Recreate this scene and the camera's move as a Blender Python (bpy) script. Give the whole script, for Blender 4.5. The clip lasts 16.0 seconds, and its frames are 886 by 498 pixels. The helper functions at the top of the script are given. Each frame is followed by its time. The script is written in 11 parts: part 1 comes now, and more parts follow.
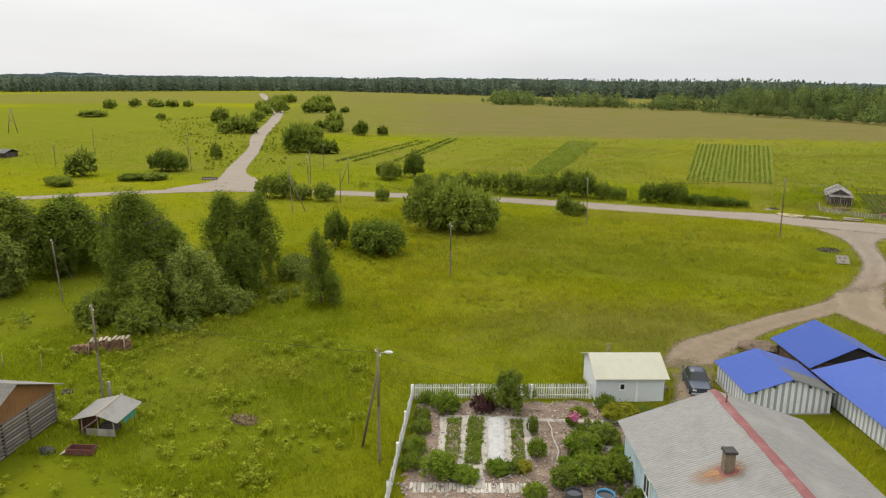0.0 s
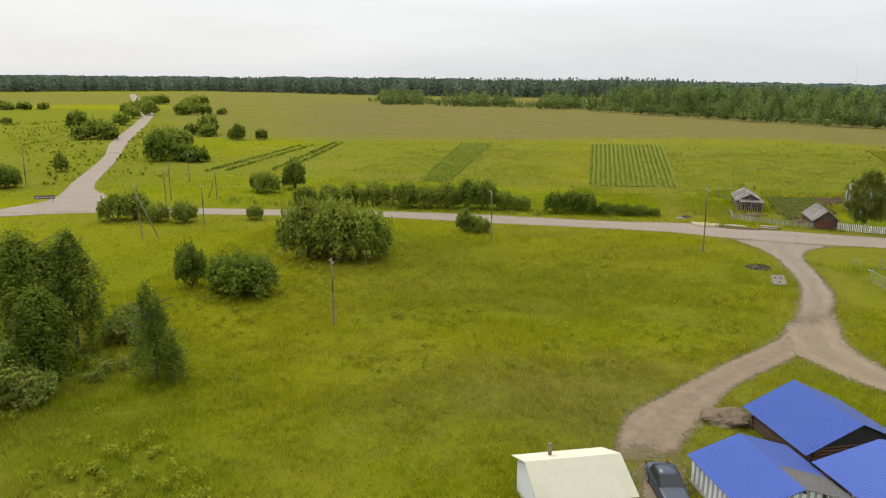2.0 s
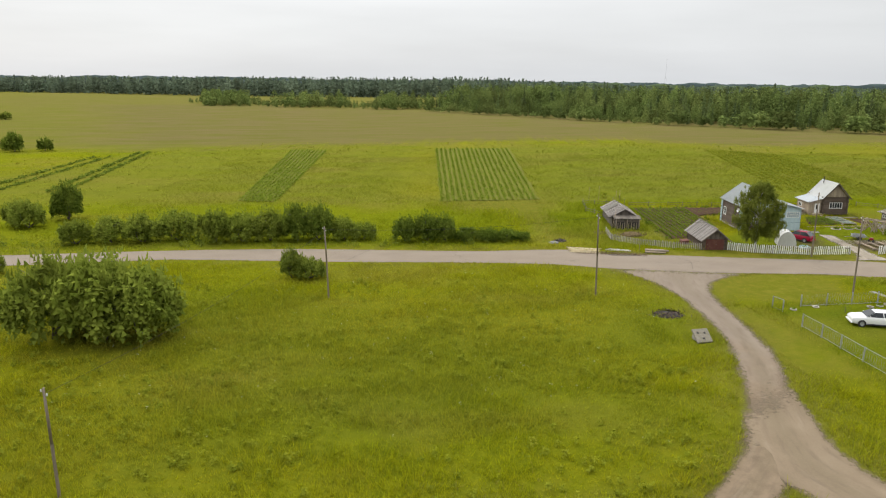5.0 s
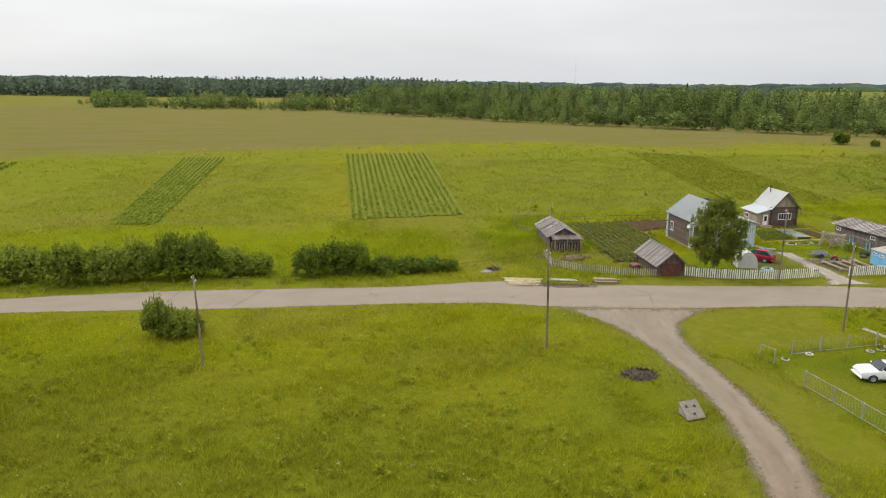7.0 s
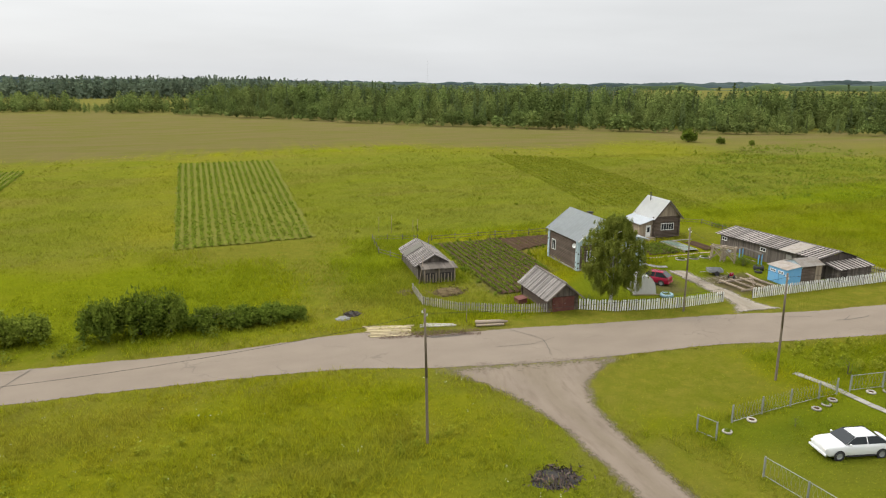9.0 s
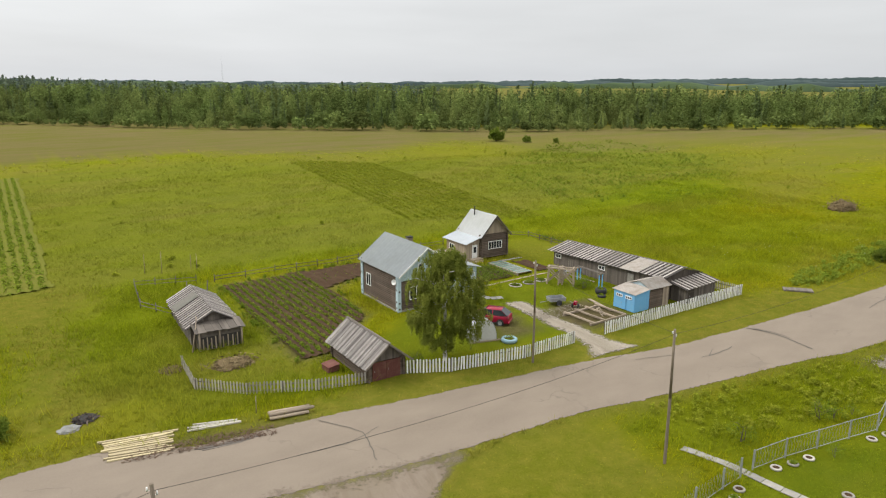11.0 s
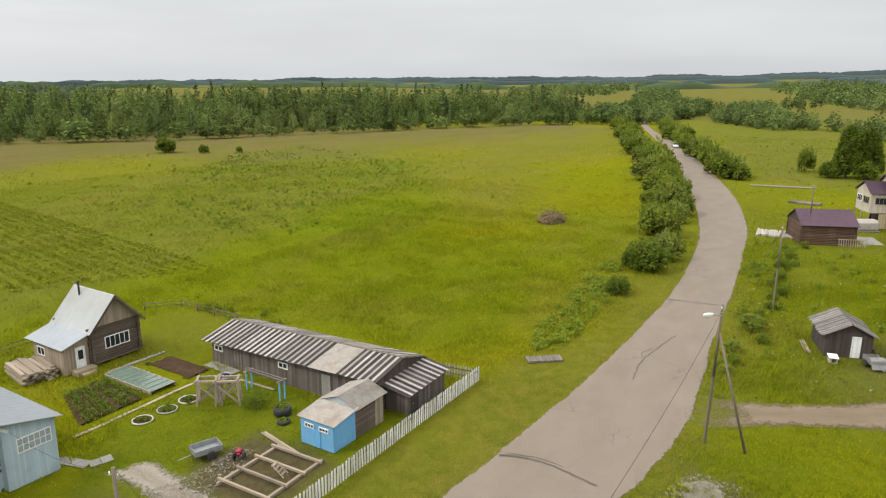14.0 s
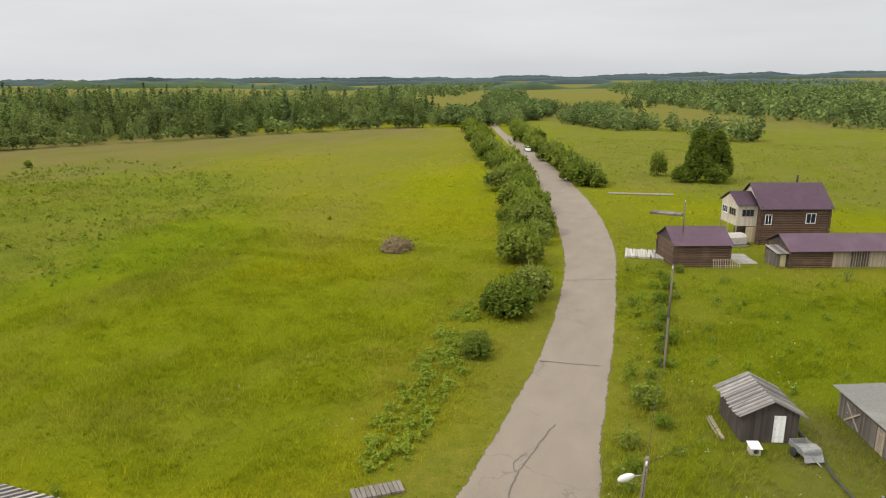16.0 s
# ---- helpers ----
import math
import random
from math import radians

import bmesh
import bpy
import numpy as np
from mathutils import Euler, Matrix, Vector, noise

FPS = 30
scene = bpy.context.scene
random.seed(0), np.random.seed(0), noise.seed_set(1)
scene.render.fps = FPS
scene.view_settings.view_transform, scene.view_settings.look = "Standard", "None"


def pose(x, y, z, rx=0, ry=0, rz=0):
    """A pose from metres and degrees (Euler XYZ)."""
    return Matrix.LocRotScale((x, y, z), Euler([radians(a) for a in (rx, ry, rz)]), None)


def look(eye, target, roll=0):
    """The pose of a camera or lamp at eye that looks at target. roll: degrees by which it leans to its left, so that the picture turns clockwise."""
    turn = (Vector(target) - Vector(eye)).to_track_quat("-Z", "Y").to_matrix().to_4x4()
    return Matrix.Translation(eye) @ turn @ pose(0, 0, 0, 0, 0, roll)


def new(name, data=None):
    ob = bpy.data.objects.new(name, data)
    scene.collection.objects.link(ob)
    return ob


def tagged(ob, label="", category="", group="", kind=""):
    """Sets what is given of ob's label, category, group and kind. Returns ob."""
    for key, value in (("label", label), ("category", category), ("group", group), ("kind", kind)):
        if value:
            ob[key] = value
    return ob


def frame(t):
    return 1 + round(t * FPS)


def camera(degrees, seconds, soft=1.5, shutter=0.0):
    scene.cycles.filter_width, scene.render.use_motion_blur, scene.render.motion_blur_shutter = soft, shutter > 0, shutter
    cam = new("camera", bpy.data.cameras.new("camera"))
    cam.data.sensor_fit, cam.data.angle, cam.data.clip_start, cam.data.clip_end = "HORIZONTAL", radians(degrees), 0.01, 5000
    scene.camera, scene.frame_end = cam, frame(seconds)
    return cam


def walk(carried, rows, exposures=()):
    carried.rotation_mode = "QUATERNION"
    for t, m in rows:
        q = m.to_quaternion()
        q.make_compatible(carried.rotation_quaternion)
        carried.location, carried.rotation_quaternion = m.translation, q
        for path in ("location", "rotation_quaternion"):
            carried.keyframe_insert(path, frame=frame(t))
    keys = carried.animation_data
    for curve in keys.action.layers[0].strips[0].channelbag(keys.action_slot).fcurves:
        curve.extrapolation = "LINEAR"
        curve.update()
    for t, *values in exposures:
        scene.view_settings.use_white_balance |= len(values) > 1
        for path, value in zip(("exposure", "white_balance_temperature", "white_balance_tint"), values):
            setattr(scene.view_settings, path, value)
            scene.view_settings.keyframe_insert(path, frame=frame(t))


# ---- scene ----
cam = camera(64.7, 16.0, soft=1.15)
METRES, EYE, TILT, LEAN, TURN = 145.45, 24.0, 0.0, 0.0, 22.8
ROWS = [
    (0.0, 0.0, 0.0, 0.0, 0.06, -13.77, -0.26),
    (0.5, 0.0012, 0.0302, -0.0001, -2.0, -13.78, -0.25),
    (1.0, 0.0033, 0.0602, -0.0001, -4.13, -13.78, -0.22),
    (1.5, 0.0062, 0.0904, -0.0002, -6.47, -13.8, -0.2),
    (2.0, 0.0098, 0.1204, -0.0005, -8.91, -13.8, -0.2),
    (2.5, 0.0144, 0.1503, -0.0007, -11.32, -13.79, -0.19),
    (3.0, 0.0198, 0.1799, -0.001, -13.81, -13.79, -0.21),
    (3.5, 0.0263, 0.2092, -0.0012, -16.4, -13.79, -0.19),
    (4.0, 0.0338, 0.2384, -0.0015, -18.76, -13.79, -0.21),
    (6.5, 0.09, 0.3771, -0.002, -26.75, -13.79, -0.31),
    (7.0, 0.1048, 0.4035, -0.0021, -29.09, -13.78, -0.3),
    (7.5, 0.1209, 0.4298, -0.0028, -31.75, -13.77, -0.32),
    (8.0, 0.1377, 0.4552, -0.0029, -34.63, -13.78, -0.32),
    (8.5, 0.1556, 0.4801, -0.0032, -37.53, -13.77, -0.34),
    (11.0, 0.2695, 0.5835, -0.0044, -56.41, -13.77, -0.26),
    (11.5, 0.2982, 0.598, -0.0042, -60.36, -13.78, -0.26),
    (12.0, 0.3287, 0.6101, -0.004, -64.28, -13.78, -0.26),
    (12.5, 0.3602, 0.6199, -0.0036, -68.29, -13.78, -0.25),
    (13.0, 0.393, 0.6274, -0.0032, -72.41, -13.8, -0.33),
    (13.5, 0.4263, 0.6323, -0.0032, -76.56, -13.77, -0.3),
    (14.0, 0.4599, 0.635, -0.003, -80.47, -13.76, -0.31),
    (14.5, 0.4916, 0.6353, -0.0027, -83.53, -13.75, -0.34),
    (15.0, 0.5255, 0.6338, -0.0027, -86.84, -13.71, -0.36),
    (15.5, 0.559, 0.6299, -0.0023, -89.94, -13.7, -0.39),
    (16.0, 0.5925, 0.6239, -0.0022, -92.21, -13.64, -0.4),
]
walk(cam, [(t, pose(0, 0, EYE, TILT, LEAN, TURN) @ pose(METRES * x, METRES * y, METRES * z, 90 + pitch, roll, yaw)) for t, x, y, z, yaw, pitch, roll in ROWS])

# ---- world, sun, exposure ----
SUN_FROM = Vector((-0.62, 0.55, 0.80)).normalized()
world = bpy.data.worlds.new("overcast_sky")
scene.world = world
world.use_nodes = True
wn, wl = world.node_tree.nodes, world.node_tree.links
wn.clear()
w_out, w_bg = wn.new("ShaderNodeOutputWorld"), wn.new("ShaderNodeBackground")
w_sky = wn.new("ShaderNodeTexSky")
w_sky.sky_type, w_sky.sun_disc = "NISHITA", False
w_sky.sun_elevation = math.asin(SUN_FROM.z)
w_sky.sun_rotation = math.atan2(SUN_FROM.x, SUN_FROM.y)
w_sky.air_density, w_sky.dust_density = 1.0, 2.0
w_co, w_sep = wn.new("ShaderNodeTexCoord"), wn.new("ShaderNodeSeparateXYZ")
wl.new(w_co.outputs["Generated"], w_sep.inputs[0])
# an overcast dome: the zenith is brighter than the horizon
w_ramp = wn.new("ShaderNodeValToRGB")
w_ramp.color_ramp.elements[0].position, w_ramp.color_ramp.elements[0].color = 0.0, (0.70, 0.72, 0.745, 1)
w_ramp.color_ramp.elements[1].position, w_ramp.color_ramp.elements[1].color = 1.0, (2.6, 2.6, 2.54, 1)
el = w_ramp.color_ramp.elements.new(0.09)
el.color = (0.775, 0.782, 0.79, 1)
el = w_ramp.color_ramp.elements.new(0.35)
el.color = (1.5, 1.5, 1.48, 1)
wl.new(w_sep.outputs["Z"], w_ramp.inputs[0])
# broad soft cloud sheets
w_map, w_noise = wn.new("ShaderNodeMapping"), wn.new("ShaderNodeTexNoise")
w_map.inputs["Scale"].default_value = (1.4, 1.4, 9.0)
w_noise.inputs["Scale"].default_value, w_noise.inputs["Detail"].default_value = 1.6, 5.0
wl.new(w_co.outputs["Generated"], w_map.inputs[0])
wl.new(w_map.outputs[0], w_noise.inputs["Vector"])
w_fac = wn.new("ShaderNodeMapRange")
w_fac.inputs["From Min"].default_value, w_fac.inputs["From Max"].default_value = 0.35, 0.68
w_fac.inputs["To Min"].default_value, w_fac.inputs["To Max"].default_value = 0.94, 1.06
wl.new(w_noise.outputs["Fac"], w_fac.inputs["Value"])
w_mul = wn.new("ShaderNodeVectorMath")
w_mul.operation = "SCALE"
wl.new(w_ramp.outputs["Color"], w_mul.inputs[0])
# the cloud is thinner towards the sun
w_dot = wn.new("ShaderNodeVectorMath")
w_dot.operation = "DOT_PRODUCT"
w_dot.inputs[1].default_value = Vector((SUN_FROM.x, SUN_FROM.y, 0)).normalized()
wl.new(w_co.outputs["Generated"], w_dot.inputs[0])
w_side = wn.new("ShaderNodeMapRange")
w_side.inputs["From Min"].default_value, w_side.inputs["From Max"].default_value = -0.7, 0.8
w_side.inputs["To Min"].default_value, w_side.inputs["To Max"].default_value = 0.87, 1.03
wl.new(w_dot.outputs["Value"], w_side.inputs["Value"])
w_prod = wn.new("ShaderNodeMath")
w_prod.operation = "MULTIPLY"
wl.new(w_fac.outputs[0], w_prod.inputs[0])
wl.new(w_side.outputs[0], w_prod.inputs[1])
wl.new(w_prod.outputs[0], w_mul.inputs["Scale"])
w_dim = wn.new("ShaderNodeVectorMath")
w_dim.operation = "SCALE"
w_dim.inputs["Scale"].default_value = 0.11
wl.new(w_sky.outputs[0], w_dim.inputs[0])
w_mix = wn.new("ShaderNodeMix")
w_mix.data_type = "RGBA"
w_mix.inputs["Factor"].default_value = 0.9
wl.new(w_dim.outputs[0], w_mix.inputs["A"])
wl.new(w_mul.outputs[0], w_mix.inputs["B"])
wl.new(w_mix.outputs["Result"], w_bg.inputs["Color"])
w_bg.inputs["Strength"].default_value = 1.0
wl.new(w_bg.outputs[0], w_out.inputs["Surface"])

sun_data = bpy.data.lights.new("sun", "SUN")
sun_data.energy, sun_data.angle, sun_data.color = 1.8, radians(12), (1.0, 0.95, 0.86)
sun = new("sun", sun_data)
sun.matrix_world = look(SUN_FROM * 100, (0, 0, 0))
scene.view_settings.exposure = 0.15

# ---- building helpers ----
def hz(x, y):
    """The ground's height."""
    return 1.45 * math.tanh(x / 95.0)


def thing(name, x, y, label, category, rz=0.0, z=None, group=""):
    """An Empty at the base of a thing."""
    ob = new(name)
    ob.empty_display_size = 0.2
    ob.matrix_world = pose(x, y, hz(x, y) if z is None else z, 0, 0, rz)
    return tagged(ob, label, category, group)


def mesh_from(name, bm, material):
    me = bpy.data.meshes.new(name)
    bm.normal_update()
    bm.to_mesh(me)
    bm.free()
    for m in material if isinstance(material, (list, tuple)) else (material,):
        me.materials.append(m)
    return me


def part(name, bm, material, parent, label="", m=None):
    """Links a bmesh as one mesh object under a thing or a part."""
    ob = new(name, mesh_from(name, bm, material))
    ob.parent = parent
    if m is not None:
        ob.matrix_local = m
    return tagged(ob, label)


def piece(name, me, parent, m):
    """One more object on a shared mesh."""
    ob = new(name, me)
    ob.parent = parent
    ob.matrix_local = m
    return ob


def box(bm, x0, x1, y0, y1, z0, z1, m=None, slot=0):
    vs = [bm.verts.new((x, y, z)) for z in (z0, z1) for y in (y0, y1) for x in (x0, x1)]
    for a in ((0, 2, 3, 1), (4, 5, 7, 6), (0, 1, 5, 4), (2, 6, 7, 3), (0, 4, 6, 2), (1, 3, 7, 5)):
        bm.faces.new([vs[i] for i in a]).material_index = slot
    if m is not None:
        for v in vs:
            v.co = m @ v.co
    return vs


def bevelled(sx, sy, sz, b=0.01):
    """A box on z = 0, centred in x and y, with its edges taken off."""
    bm = bmesh.new()
    box(bm, -sx / 2, sx / 2, -sy / 2, sy / 2, 0, sz)
    bmesh.ops.bevel(bm, geom=bm.edges[:], offset=b, segments=1, affect="EDGES")
    return bm


def tube(bm, a, b, r0, r1=None, n=8, caps=True, slot=0):
    """A tapered round bar from a to b."""
    a, b = Vector(a), Vector(b)
    r1 = r0 if r1 is None else r1
    q = (b - a).to_track_quat("Z", "Y")
    rings = []
    for c, r in ((a, r0), (b, r1)):
        rings.append([bm.verts.new(c + q @ Vector((r * math.cos(k * math.tau / n), r * math.sin(k * math.tau / n), 0))) for k in range(n)])
    for k in range(n):
        f = bm.faces.new((rings[0][k], rings[0][(k + 1) % n], rings[1][(k + 1) % n], rings[1][k]))
        f.smooth, f.material_index = True, slot
    if caps:
        bm.faces.new(rings[0][::-1]).material_index = slot
        bm.faces.new(rings[1]).material_index = slot


def lathe(bm, profile, n=16, slot=0, m=None):
    """A surface turned round z from (radius, height) pairs."""
    rings = [[bm.verts.new((r * math.cos(k * math.tau / n), r * math.sin(k * math.tau / n), z)) for k in range(n)] for r, z in profile]
    if m is not None:
        for ring in rings:
            for v in ring:
                v.co = m @ v.co
    for r0, r1 in zip(rings, rings[1:]):
        for k in range(n):
            f = bm.faces.new((r0[k], r0[(k + 1) % n], r1[(k + 1) % n], r1[k]))
            f.smooth, f.material_index = True, slot


def np_mesh(name, verts, faces, material, smooth=False):
    """A mesh from arrays; every face has the same number of corners."""
    verts, faces = np.asarray(verts, np.float32), np.asarray(faces, np.int32)
    me = bpy.data.meshes.new(name)
    me.vertices.add(len(verts))
    me.vertices.foreach_set("co", verts.ravel())
    k = faces.shape[1]
    me.loops.add(faces.size)
    me.loops.foreach_set("vertex_index", faces.ravel())
    me.polygons.add(len(faces))
    me.polygons.foreach_set("loop_start", np.arange(0, faces.size, k, dtype=np.int32))
    if smooth:
        me.polygons.foreach_set("use_smooth", np.ones(len(faces), bool))
    me.update(calc_edges=True)
    for m in material if isinstance(material, (list, tuple)) else (material,):
        me.materials.append(m)
    return me


def paint_cover(me, values):
    """Stores what grows where (dry, lush, bare, mown), point by point."""
    at = me.attributes.new("cover", "FLOAT_COLOR", "POINT")
    at.data.foreach_set("color", np.asarray(values, np.float32).ravel())


def inside(px, py, poly):
    """Which points lie in a polygon."""
    hit = np.zeros(np.shape(px), bool)
    for (x0, y0), (x1, y1) in zip(poly, poly[1:] + poly[:1]):
        if y0 != y1:
            hit ^= ((y0 > py) != (y1 > py)) & (px < (x1 - x0) * (py - y0) / (y1 - y0) + x0)
    return hit


def spline(points, step):
    """A smooth line through points, with about one vertex a step."""
    p = [Vector(q) for q in points]
    p = [p[0] * 2 - p[1]] + p + [p[-1] * 2 - p[-2]]
    out = []
    for a, b, c, d in zip(p, p[1:], p[2:], p[3:]):
        n = max(1, int((c - b).length / step))
        for k in range(n):
            t = k / n
            out.append(0.5 * (2 * b + (c - a) * t + (2 * a - 5 * b + 4 * c - d) * t * t + (3 * b - a - 3 * c + d) * t ** 3))
    out.append(p[-2])
    return out


def resample(line, n):
    d = np.r_[0, np.cumsum([(b - a).length for a, b in zip(line, line[1:])])]
    xy = np.array([(q[0], q[1]) for q in line])
    s = np.linspace(0, d[-1], n)
    return np.c_[np.interp(s, d, xy[:, 0]), np.interp(s, d, xy[:, 1])]


# ---- materials ----
def principled(name):
    m = bpy.data.materials.new(name)
    m.use_nodes = True
    nt = m.node_tree
    return m, nt, nt.nodes["Principled BSDF"]


def mix_rgb(nt, fac, a, b, blend="MIX"):
    """A colour mix; fac, a and b are sockets, numbers or colours."""
    node = nt.nodes.new("ShaderNodeMix")
    node.data_type, node.blend_type = "RGBA", blend
    for key, v in (("Factor", fac), ("A", a), ("B", b)):
        if isinstance(v, bpy.types.NodeSocket):
            nt.links.new(v, node.inputs[key])
        elif key == "Factor":
            node.inputs[key].default_value = v
        else:
            node.inputs[key].default_value = (*v, 1)
    return node.outputs["Result"]


def noise_at(nt, vector, scale, detail=4.0, lo=0.35, hi=0.65, rough=0.55):
    """Noise stretched to run from 0 to 1."""
    tex = nt.nodes.new("ShaderNodeTexNoise")
    tex.inputs["Scale"].default_value, tex.inputs["Detail"].default_value, tex.inputs["Roughness"].default_value = scale, detail, rough
    nt.links.new(vector, tex.inputs["Vector"])
    rng = nt.nodes.new("ShaderNodeMapRange")
    rng.inputs["From Min"].default_value, rng.inputs["From Max"].default_value = lo, hi
    nt.links.new(tex.outputs["Fac"], rng.inputs["Value"])
    return rng.outputs[0]


def coords(nt, kind="Object", scale=(1, 1, 1)):
    co, mp = nt.nodes.new("ShaderNodeTexCoord"), nt.nodes.new("ShaderNodeMapping")
    mp.inputs["Scale"].default_value = scale
    nt.links.new(co.outputs[kind], mp.inputs[0])
    return mp.outputs[0]


def place(nt, scale=(1, 1, 1)):
    ge, mp = nt.nodes.new("ShaderNodeNewGeometry"), nt.nodes.new("ShaderNodeMapping")
    mp.inputs["Scale"].default_value = scale
    nt.links.new(ge.outputs["Position"], mp.inputs[0])
    return mp.outputs[0]


def math_node(nt, op, a, b=None):
    node = nt.nodes.new("ShaderNodeMath")
    node.operation = op
    for k, v in enumerate((a, b)):
        if v is None:
            continue
        if isinstance(v, bpy.types.NodeSocket):
            nt.links.new(v, node.inputs[k])
        else:
            node.inputs[k].default_value = v
    return node.outputs[0]


def bump_to(nt, bsdf, height, strength, distance):
    b = nt.nodes.new("ShaderNodeBump")
    b.inputs["Strength"].default_value, b.inputs["Distance"].default_value = strength, distance
    nt.links.new(height, b.inputs["Height"])
    nt.links.new(b.outputs[0], bsdf.inputs["Normal"])


def surface(name, c1, c2, stain, rough=0.85, grain=(8, 8, 8), big=0.7, metal=0.0, bump=0.3, vary=0.0, stain_amount=0.6, island=0.0):
    """Two tones of grain, stains at a larger size, and a shade of its own for each piece."""
    m, nt, b = principled(name)
    fine = noise_at(nt, coords(nt, "Object", grain), 1.0, 6.0, 0.3, 0.7, 0.65)
    col = mix_rgb(nt, fine, c1, c2)
    large = noise_at(nt, place(nt), big, 5.0, 0.5, 0.72)
    col = mix_rgb(nt, math_node(nt, "MULTIPLY", large, stain_amount), col, stain)
    for amount, kind in ((vary, "obj"), (island, "isl")):
        if amount:
            src = nt.nodes.new("ShaderNodeObjectInfo" if kind == "obj" else "ShaderNodeNewGeometry").outputs["Random" if kind == "obj" else "Random Per Island"]
            rng = nt.nodes.new("ShaderNodeMapRange")
            rng.inputs["To Min"].default_value, rng.inputs["To Max"].default_value = 1 - amount, 1 + amount
            nt.links.new(src, rng.inputs["Value"])
            sc = nt.nodes.new("ShaderNodeVectorMath")
            sc.operation = "SCALE"
            nt.links.new(col, sc.inputs[0])
            nt.links.new(rng.outputs[0], sc.inputs["Scale"])
            col = sc.outputs[0]
    nt.links.new(col, b.inputs["Base Color"])
    b.inputs["Roughness"].default_value, b.inputs["Metallic"].default_value = rough, metal
    b.inputs["Specular IOR Level"].default_value = 0.3 if rough < 0.95 else 0.05
    bump_to(nt, b, fine, bump, 0.02)
    return m


def foliage(name, dark, light, tip, back=0.32, scale=0.35, tone=False):
    """Leaves: each its own green, with larger drifts of tone; light comes through them."""
    m = bpy.data.materials.new(name)
    m.use_nodes = True
    nt = m.node_tree
    nt.nodes.clear()
    out, mixs = nt.nodes.new("ShaderNodeOutputMaterial"), nt.nodes.new("ShaderNodeMixShader")
    dif, tra = nt.nodes.new("ShaderNodeBsdfDiffuse"), nt.nodes.new("ShaderNodeBsdfTranslucent")
    ge = nt.nodes.new("ShaderNodeNewGeometry")
    col = mix_rgb(nt, ge.outputs["Random Per Island"], dark, light)
    drift = noise_at(nt, place(nt), scale, 3.0, 0.42, 0.68)
    col = mix_rgb(nt, math_node(nt, "MULTIPLY", drift, 0.6), col, tip)
    if tone:
        src = nt.nodes.new("ShaderNodeAttribute")
        src.attribute_name = "tone"
        src = src.outputs["Fac"]
    else:
        src = nt.nodes.new("ShaderNodeObjectInfo").outputs["Random"]
    rng = nt.nodes.new("ShaderNodeMapRange")
    rng.inputs["To Min"].default_value, rng.inputs["To Max"].default_value = (0.60, 1.38) if tone else (0.88, 1.12)
    nt.links.new(src, rng.inputs["Value"])
    sc = nt.nodes.new("ShaderNodeVectorMath")
    sc.operation = "SCALE"
    nt.links.new(col, sc.inputs[0])
    nt.links.new(rng.outputs[0], sc.inputs["Scale"])
    nt.links.new(sc.outputs[0], dif.inputs["Color"])
    nt.links.new(sc.outputs[0], tra.inputs["Color"])
    mixs.inputs[0].default_value = back
    nt.links.new(dif.outputs[0], mixs.inputs[1])
    nt.links.new(tra.outputs[0], mixs.inputs[2])
    nt.links.new(mixs.outputs[0], out.inputs[0])
    return m


def cover_colour(nt):
    """Meadow colours from what grows where, with drifts of tone at three sizes."""
    at = nt.nodes.new("ShaderNodeAttribute")
    at.attribute_name = "cover"
    sep = nt.nodes.new("ShaderNodeSeparateColor")
    nt.links.new(at.outputs["Color"], sep.inputs[0])
    pos = place(nt)
    big = noise_at(nt, pos, 0.035, 4.0, 0.38, 0.62)
    mid = noise_at(nt, pos, 0.22, 5.0, 0.38, 0.66, 0.6)
    col = mix_rgb(nt, big, MEADOW_A, MEADOW_B)
    col = mix_rgb(nt, math_node(nt, "MULTIPLY", mid, 0.55), col, MEADOW_C)
    col = mix_rgb(nt, sep.outputs[1], col, mix_rgb(nt, mid, LUSH_A, LUSH_B))
    tuft = noise_at(nt, place(nt, (1.0, 1.0, 0.2)), 0.85, 5.0, 0.36, 0.64, 0.7)
    col = mix_rgb(nt, math_node(nt, "MULTIPLY", tuft, 0.62), col, TUFT)
    heads = noise_at(nt, place(nt, (1.0, 1.9, 1.0)), 0.028, 6.0, 0.50, 0.72, 0.62)
    col = mix_rgb(nt, math_node(nt, "MULTIPLY", heads, 0.5), col, SEED_HEADS)
    dry = noise_at(nt, place(nt, (0.5, 1.8, 1)), 0.06, 7.0, 0.38, 0.62, 0.7)
    col = mix_rgb(nt, sep.outputs[0], col, mix_rgb(nt, dry, DRY_A, DRY_B))
    mown = noise_at(nt, pos, 0.9, 6.0, 0.35, 0.65, 0.65)
    col = mix_rgb(nt, at.outputs["Alpha"], col, mix_rgb(nt, mown, MOWN_A, MOWN_B))
    earth = noise_at(nt, pos, 1.4, 6.0, 0.3, 0.7, 0.65)
    col = mix_rgb(nt, sep.outputs[2], col, mix_rgb(nt, earth, EARTH_A, EARTH_B))
    return col


